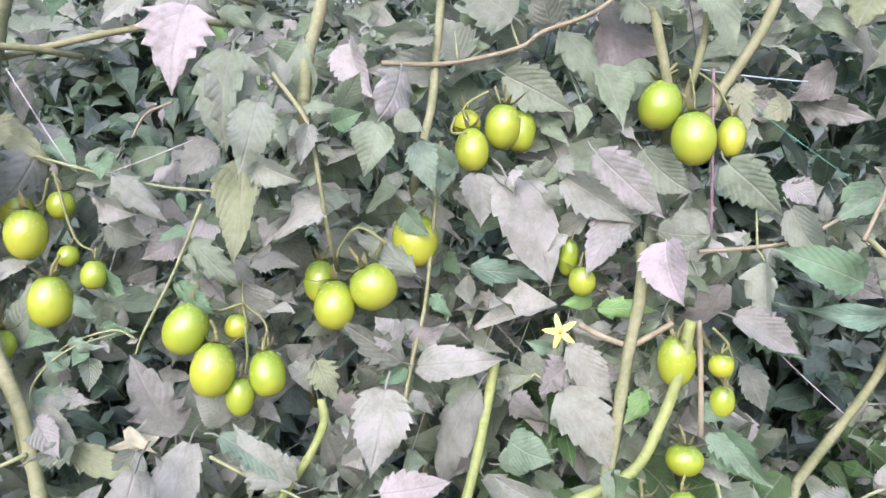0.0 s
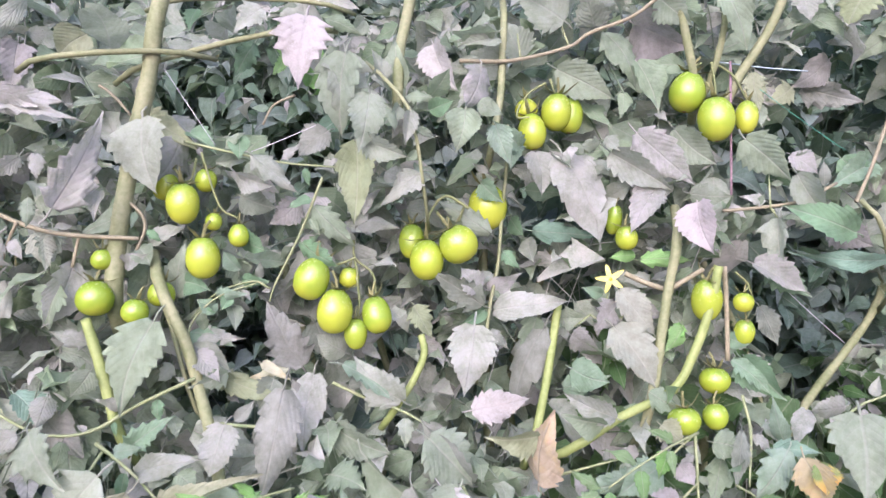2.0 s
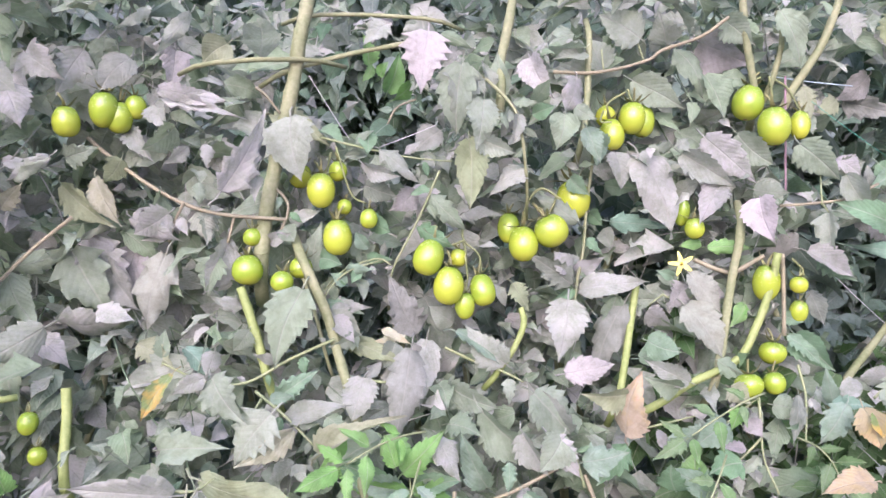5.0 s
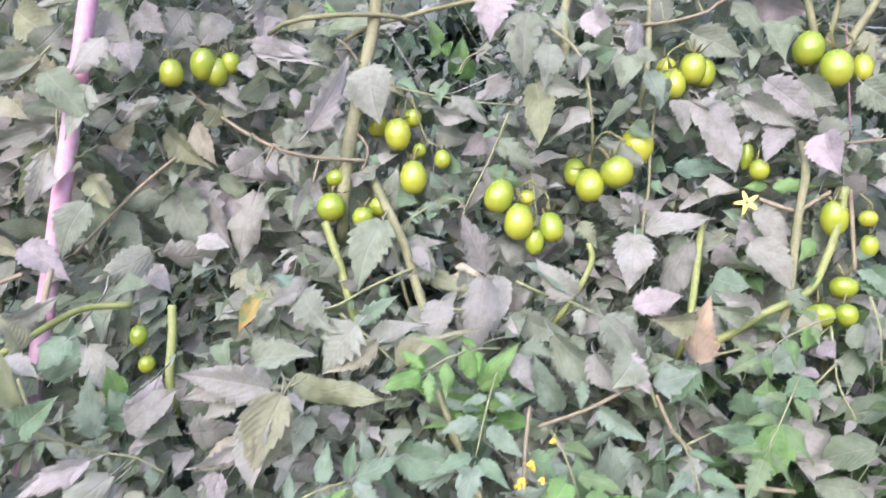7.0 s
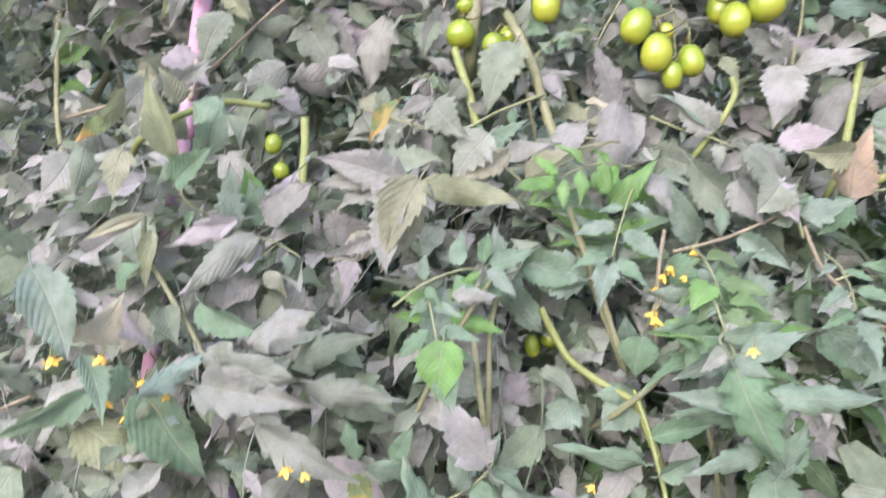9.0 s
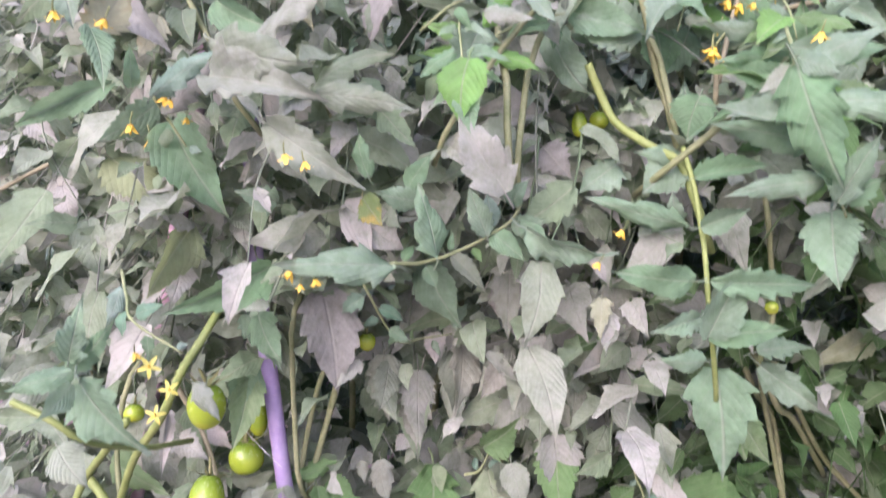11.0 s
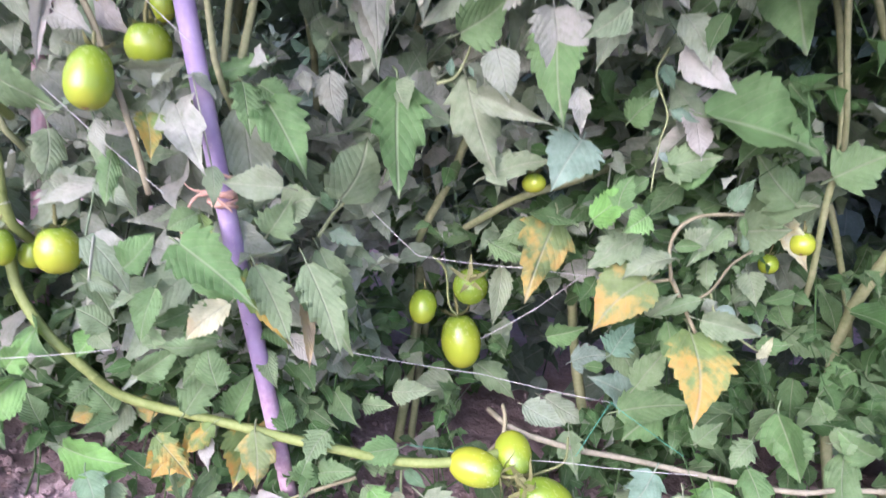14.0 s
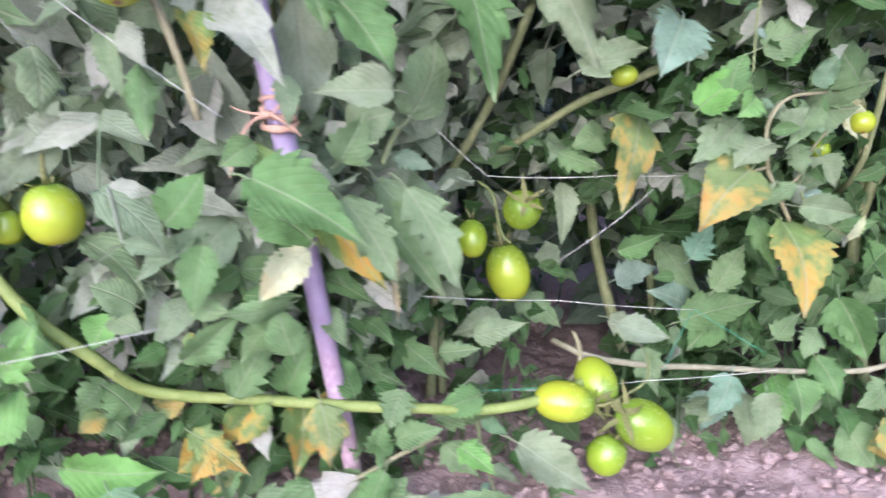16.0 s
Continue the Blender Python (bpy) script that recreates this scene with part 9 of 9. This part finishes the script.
leaf(2, (-0.392, 0.545, 0.015), (-0.503, 0.53, 0.018), 0.030, (0.2, -0.75, 0.6), MOSSY)
leaf(2, (-0.456, 0.56, 0.072), (-0.413, 0.545, 0.05), 0.030, (0.2, -0.75, 0.6), FRESH)
leaf(2, (-0.395, 0.57, 0.075), (-0.313, 0.555, 0.033), 0.050, (0.2, -0.75, 0.6), MOSSY)
leaf(2, (-0.522, 0.56, 0.075), (-0.474, 0.545, 0.1), 0.030, (0.2, -0.75, 0.6), CLEAN)
leaf(1, (-0.592, 0.53, 0.125), (-0.579, 0.515, 0.061), 0.046, (0.2, -0.75, 0.6), YELLOWING)
leaf(1, (-0.719, 0.52, 0.092), (-0.656, 0.505, 0.059), 0.034, (0.2, -0.75, 0.6), YELLOWING)
leaf(1, (-0.642, 0.52, 0.127), (-0.672, 0.505, 0.088), 0.026, (0.2, -0.75, 0.6), YELLOWING)
leaf(1, (-0.764, 0.5, 0.026), (-0.745, 0.485, -0.012), 0.036, (0.2, -0.75, 0.6), MOSSY)
leaf(1, (-0.719, 0.5, 0.017), (-0.684, 0.485, 0.001), 0.030, (0.2, -0.75, 0.6), CLEAN)
leaf(1, (-0.784, 0.48, 0.047), (-0.754, 0.465, 0.003), 0.040, (0.2, -0.75, 0.6), GREEN)
leaf(4, (-0.112, 0.66, 0.104), (-0.107, 0.645, 0.045), 0.040, (0.2, -0.75, 0.6), MOSSY)
leaf(4, (-0.085, 0.66, 0.123), (-0.073, 0.645, 0.073), 0.045, (0.2, -0.75, 0.6), CLEAN)
leaf(3, (-0.147, 0.68, 0.113), (-0.172, 0.665, 0.059), 0.045, (0.2, -0.75, 0.6), BLUISH)
leaf(4, (0.026, 0.66, 0.083), (0.04, 0.645, 0.029), 0.035, (0.2, -0.75, 0.6), YELLOWING)
leaf(3, (-0.301, 0.6, 0.201), (-0.253, 0.585, 0.196), 0.030, (0.1, -0.8, 0.6), PALE)
leaf(2, (-0.449, 0.58, 0.189), (-0.397, 0.565, 0.212), 0.030, (0.1, -0.8, 0.6), MOSSY)
leaf(2, (-0.483, 0.58, 0.166), (-0.442, 0.565, 0.181), 0.025, (0.1, -0.8, 0.6), MOSSY)
leaf(2, (-0.508, 0.47, 0.356), (-0.459, 0.455, 0.277), 0.042, (0.5, -0.8, 0.3), MOSSY)
leaf(2, (-0.557, 0.46, 0.348), (-0.508, 0.445, 0.284), 0.040, (0.5, -0.8, 0.3), MOSSY)


def compound_leaf(plant, base, tip, big, material):
    """A fresh compound leaf: three pairs of leaflets on a bent rib and one at its end."""
    r = random.Random(int(1000 * (base[0] + 3 * base[2])))
    base, tip = Vector(base), Vector(tip)
    way = (tip - base).normalized()
    side = way.cross(Vector((0, -1, 0.3))).normalized()
    arch = Vector((0, -0.015, 0.012))
    line = [base.lerp(tip, t) + arch * (4 * t * (1 - t)) for t in (0, 0.3, 0.6, 0.85)]
    stem(plant, "petiole", 0.0014, *line, bare=True)
    for k, size in ((1, 0.7), (2, 0.95), (3, 0.85)):
        for s in (-1, 1):
            long = big * size * r.uniform(0.85, 1.1)
            aim = (side * s + way * r.uniform(0.35, 0.6) + Vector((0, -0.1, -0.15))).normalized()
            start = line[k] + way * r.uniform(-0.006, 0.006) + aim * 0.15 * long
            leaf(plant, start, start + aim * long, long * r.uniform(0.36, 0.46), (r.gauss(0, 0.2), -0.8, 0.55 + r.gauss(0, 0.2)), material)
    end = line[3] + way * 0.012
    leaf(plant, end, end + way * big * 1.25, big * 0.55, (r.gauss(0, 0.15), -0.85, 0.45), material)


compound_leaf(3, (-0.214, 0.489, 1.174), (-0.25, 0.387, 1.065), 0.050, GREEN)
compound_leaf(2, (-0.463, 0.339, 1.03), (-0.364, 0.368, 1.072), 0.045, GREEN)
compound_leaf(3, (-0.157, 0.455, 1.104), (-0.133, 0.387, 1.026), 0.050, CLEAN)
compound_leaf(4, (-0.011, 0.478, 1.1), (0.0, 0.416, 1.021), 0.045, GREEN)
compound_leaf(5, (0.162, 0.522, 1.155), (0.077, 0.455, 1.056), 0.050, CLEAN)
compound_leaf(3, (-0.122, 0.429, 1.05), (-0.104, 0.375, 0.965), 0.045, CLEAN)
compound_leaf(4, (0.019, 0.462, 1.052), (0.031, 0.415, 0.968), 0.045, GREEN)
compound_leaf(2, (-0.432, 0.36, 1.047), (-0.409, 0.325, 0.974), 0.045, GREEN)
compound_leaf(5, (0.223, 0.541, 1.227), (0.089, 0.496, 1.172), 0.040, CLEAN)
compound_leaf(5, (0.254, 0.524, 1.174), (0.287, 0.489, 1.122), 0.040, CLEAN)
compound_leaf(3, (-0.21, 0.505, 1.197), (-0.312, 0.433, 1.168), 0.045, FRESH)


def sprigs():
    """Small side leaflets along the longer leaf stalks."""
    r = random.Random(77)
    for plant, points in STALKS:
        line = smooth_line(points, 6)
        gone, side = r.uniform(0, 0.012), r.choice((-1, 1))
        for a, b in zip(line, line[1:]):
            gone += (b - a).length
            if gone < 0.017:
                continue
            gone, side = r.uniform(-0.008, 0.0), -side
            way = (b - a).normalized()
            out = way.cross(Vector((0, -1, 0))).normalized() * side
            length = r.choice((0.014, 0.018, 0.024, 0.030, 0.036)) * r.uniform(0.85, 1.2)
            aim = (out + 0.45 * way + Vector((0, r.uniform(-0.35, 0.25), -0.35))).normalized()
            base = b + aim * 0.2 * length
            middle = base + aim * 0.5 * length
            if any(math.hypot(middle.x - c.x, middle.z - c.z) < 0.75 * w + 0.4 * length for c, w in FRUIT):
                continue
            if b.z > 0.95:
                material = r.choice((DUSTY, DUSTY, PALE, THIN, GREEN))
            else:
                material = r.choice((GREEN, CLEAN, CLEAN, DUSTY, BLUISH))
            leaf(plant, base, base + aim * length, length * r.uniform(0.42, 0.6), (r.gauss(0, 0.3), -1, r.gauss(0.25, 0.3)), material)


sprigs()

# the foliage inside the row: dust above, green below, greener towards one end
for n, x in enumerate(ROOTS):
    # split also paints in brightness: dust lightens a plant, green darkens it
    split = (0.24, 0.24, 0.26, 0.44, 1.0, 1.3, 1.3)[n]
    many = int(370 * (1.92 - split))
    foliage("foliage", many, FILL_DUSTY, PLANTS[n], row_place(x, split - 0.06, 1.92, 0.34), 70 + n, tidy=True, label="dense dusty grey-green leaves inside the plant")
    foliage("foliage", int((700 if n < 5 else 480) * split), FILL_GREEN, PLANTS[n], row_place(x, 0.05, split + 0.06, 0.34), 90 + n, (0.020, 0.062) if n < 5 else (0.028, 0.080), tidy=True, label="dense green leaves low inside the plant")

    def behind(r, x=x):
        at = (x + r.uniform(-0.3, 0.3), r.uniform(0.98, 1.18), r.uniform(0.15, tall))
        return None if in_hollow(*at) else at

    tall = 1.15 if n < 5 else 2.0
    # back leaves take the dark bluish tone, which paints in their shade
    foliage("foliage", int(90 * tall), SHADE_LEAF, PLANTS[n], behind, 110 + n, (0.05, 0.11), "leaves at the back of the plant, coloured dark for shade", shapes=FAR_SHAPES)


# ---- the stake ----
def stake():
    thing = new("stake")
    thing.location = (-0.560, 0.596, -0.06)
    tagged(thing, "thin violet-painted garden stake leaning among the plants", "stake", "stakes in the row")
    at = thing.location
    line = smooth_line([(-0.560, 0.596, -0.06), (-0.571, 0.576, 0.037), (-0.593, 0.534, 0.22), (-0.614, 0.487, 0.41), (-0.650, 0.457, 0.63), (-0.690, 0.457, 0.80), (-0.730, 0.48, 1.0)], 8)
    line = [v - at for v in line]
    bm = bmesh.new()
    tube(bm, line, 0.0098, 0.0098, 14, 0.05)
    part("pole", bm, STAKE, thing, "violet painted pole, worn at the foot")
    bm = bmesh.new()
    r = random.Random(3)
    for k in range(6):
        ring = []
        z, slope, turn = 0.394 + 0.0055 * k, r.uniform(-0.006, 0.006), r.uniform(0, 6)
        for a in range(15):
            b = turn + 2 * math.pi * a / 13
            wide = 0.0118 + r.uniform(0, 0.002)
            ring.append(Vector((-0.613 + wide * math.cos(b), 0.488 + wide * math.sin(b), z + slope * math.sin(b))) - at)
        tube(bm, ring, 0.0026, 0.0018, 6, 0.8)
    for dx, dz, thick in ((-0.034, -0.052, 0.0028), (-0.026, -0.030, 0.002), (0.024, -0.016, 0.0022), (0.016, 0.020, 0.0016), (-0.030, 0.004, 0.0014)):
        knot = Vector((-0.617, 0.474, 0.408))
        tube(bm, smooth_line([knot - at, knot + Vector((dx * 0.4, -0.008, dz * 0.15)) - at, knot + Vector((dx * 0.8, -0.004, dz * 0.6)) - at, knot + Vector((dx, 0.0, dz)) - at]), thick, 0.0007, 6, 1.3)
    part("tie", bm, TIE, thing, "frayed pink cloth tie")


def lilac_stake():
    """A second stake, leaning further along the row."""
    thing = new("stake")
    thing.location = (-1.00, 0.615, -0.05)
    tagged(thing, "leaning lilac stake with worn red paint, half hidden by leaves", "stake", "stakes in the row")
    foot, top = Vector((-1.00, 0.615, -0.05)), Vector((-0.700, 0.442, 1.78))
    line = [foot.lerp(top, k / 24) - foot for k in range(25)]
    bm = bmesh.new()
    tube(bm, line, 0.0112, 0.0112, 14, 0.05)
    part("pole", bm, STAKE_TOP, thing)
    for k in (17, 21):
        bm = bmesh.new()
        tube(bm, [line[k] + Vector((0, 0, h)) for h in (-0.012, 0, 0.012)], 0.0125, 0.0125, 14, 0.05)
        part("node_ring", bm, STAKE_RED, thing)


stake()
lilac_stake()


# ---- rows further off ----
def far_row(count, first, step, y, deep, tall, leaves, seed, size):
    """Other tomato plants behind the row, seen through its gaps."""
    for n in range(count):
        x = first + step * n
        plant = new("tomato_plant")
        plant.location = (x, y + deep / 2, 0)
        tagged(plant, "green tomato plant standing in a row further back", "tomato plant", "tomato plants of the rows behind")
        bm = bmesh.new()
        tube(bm, smooth_line([(0, 0, -0.03), (0.04, 0.02, tall * 0.3), (-0.03, 0, tall * 0.6), (0.02, 0, tall * 0.9)]), 0.009, 0.006, 8, 0.1)
        part("stem", bm, STEM, plant)

        def place(r, x=x):
            return (x + r.uniform(-0.6, 0.6) * step * 1.3, y + deep * r.random(), tall * (0.02 + 0.98 * r.random() ** 1.05))

        foliage("foliage", leaves, SHADE_LEAF, plant, place, seed + n, size, "green leaves of the plant", shapes=FAR_SHAPES)


far_row(11, -3.4, 0.66, 1.95, 0.5, 2.6, 780, 200, (0.07, 0.15))
far_row(9, -4.6, 1.15, 3.3, 0.6, 3.5, 800, 240, (0.14, 0.28))
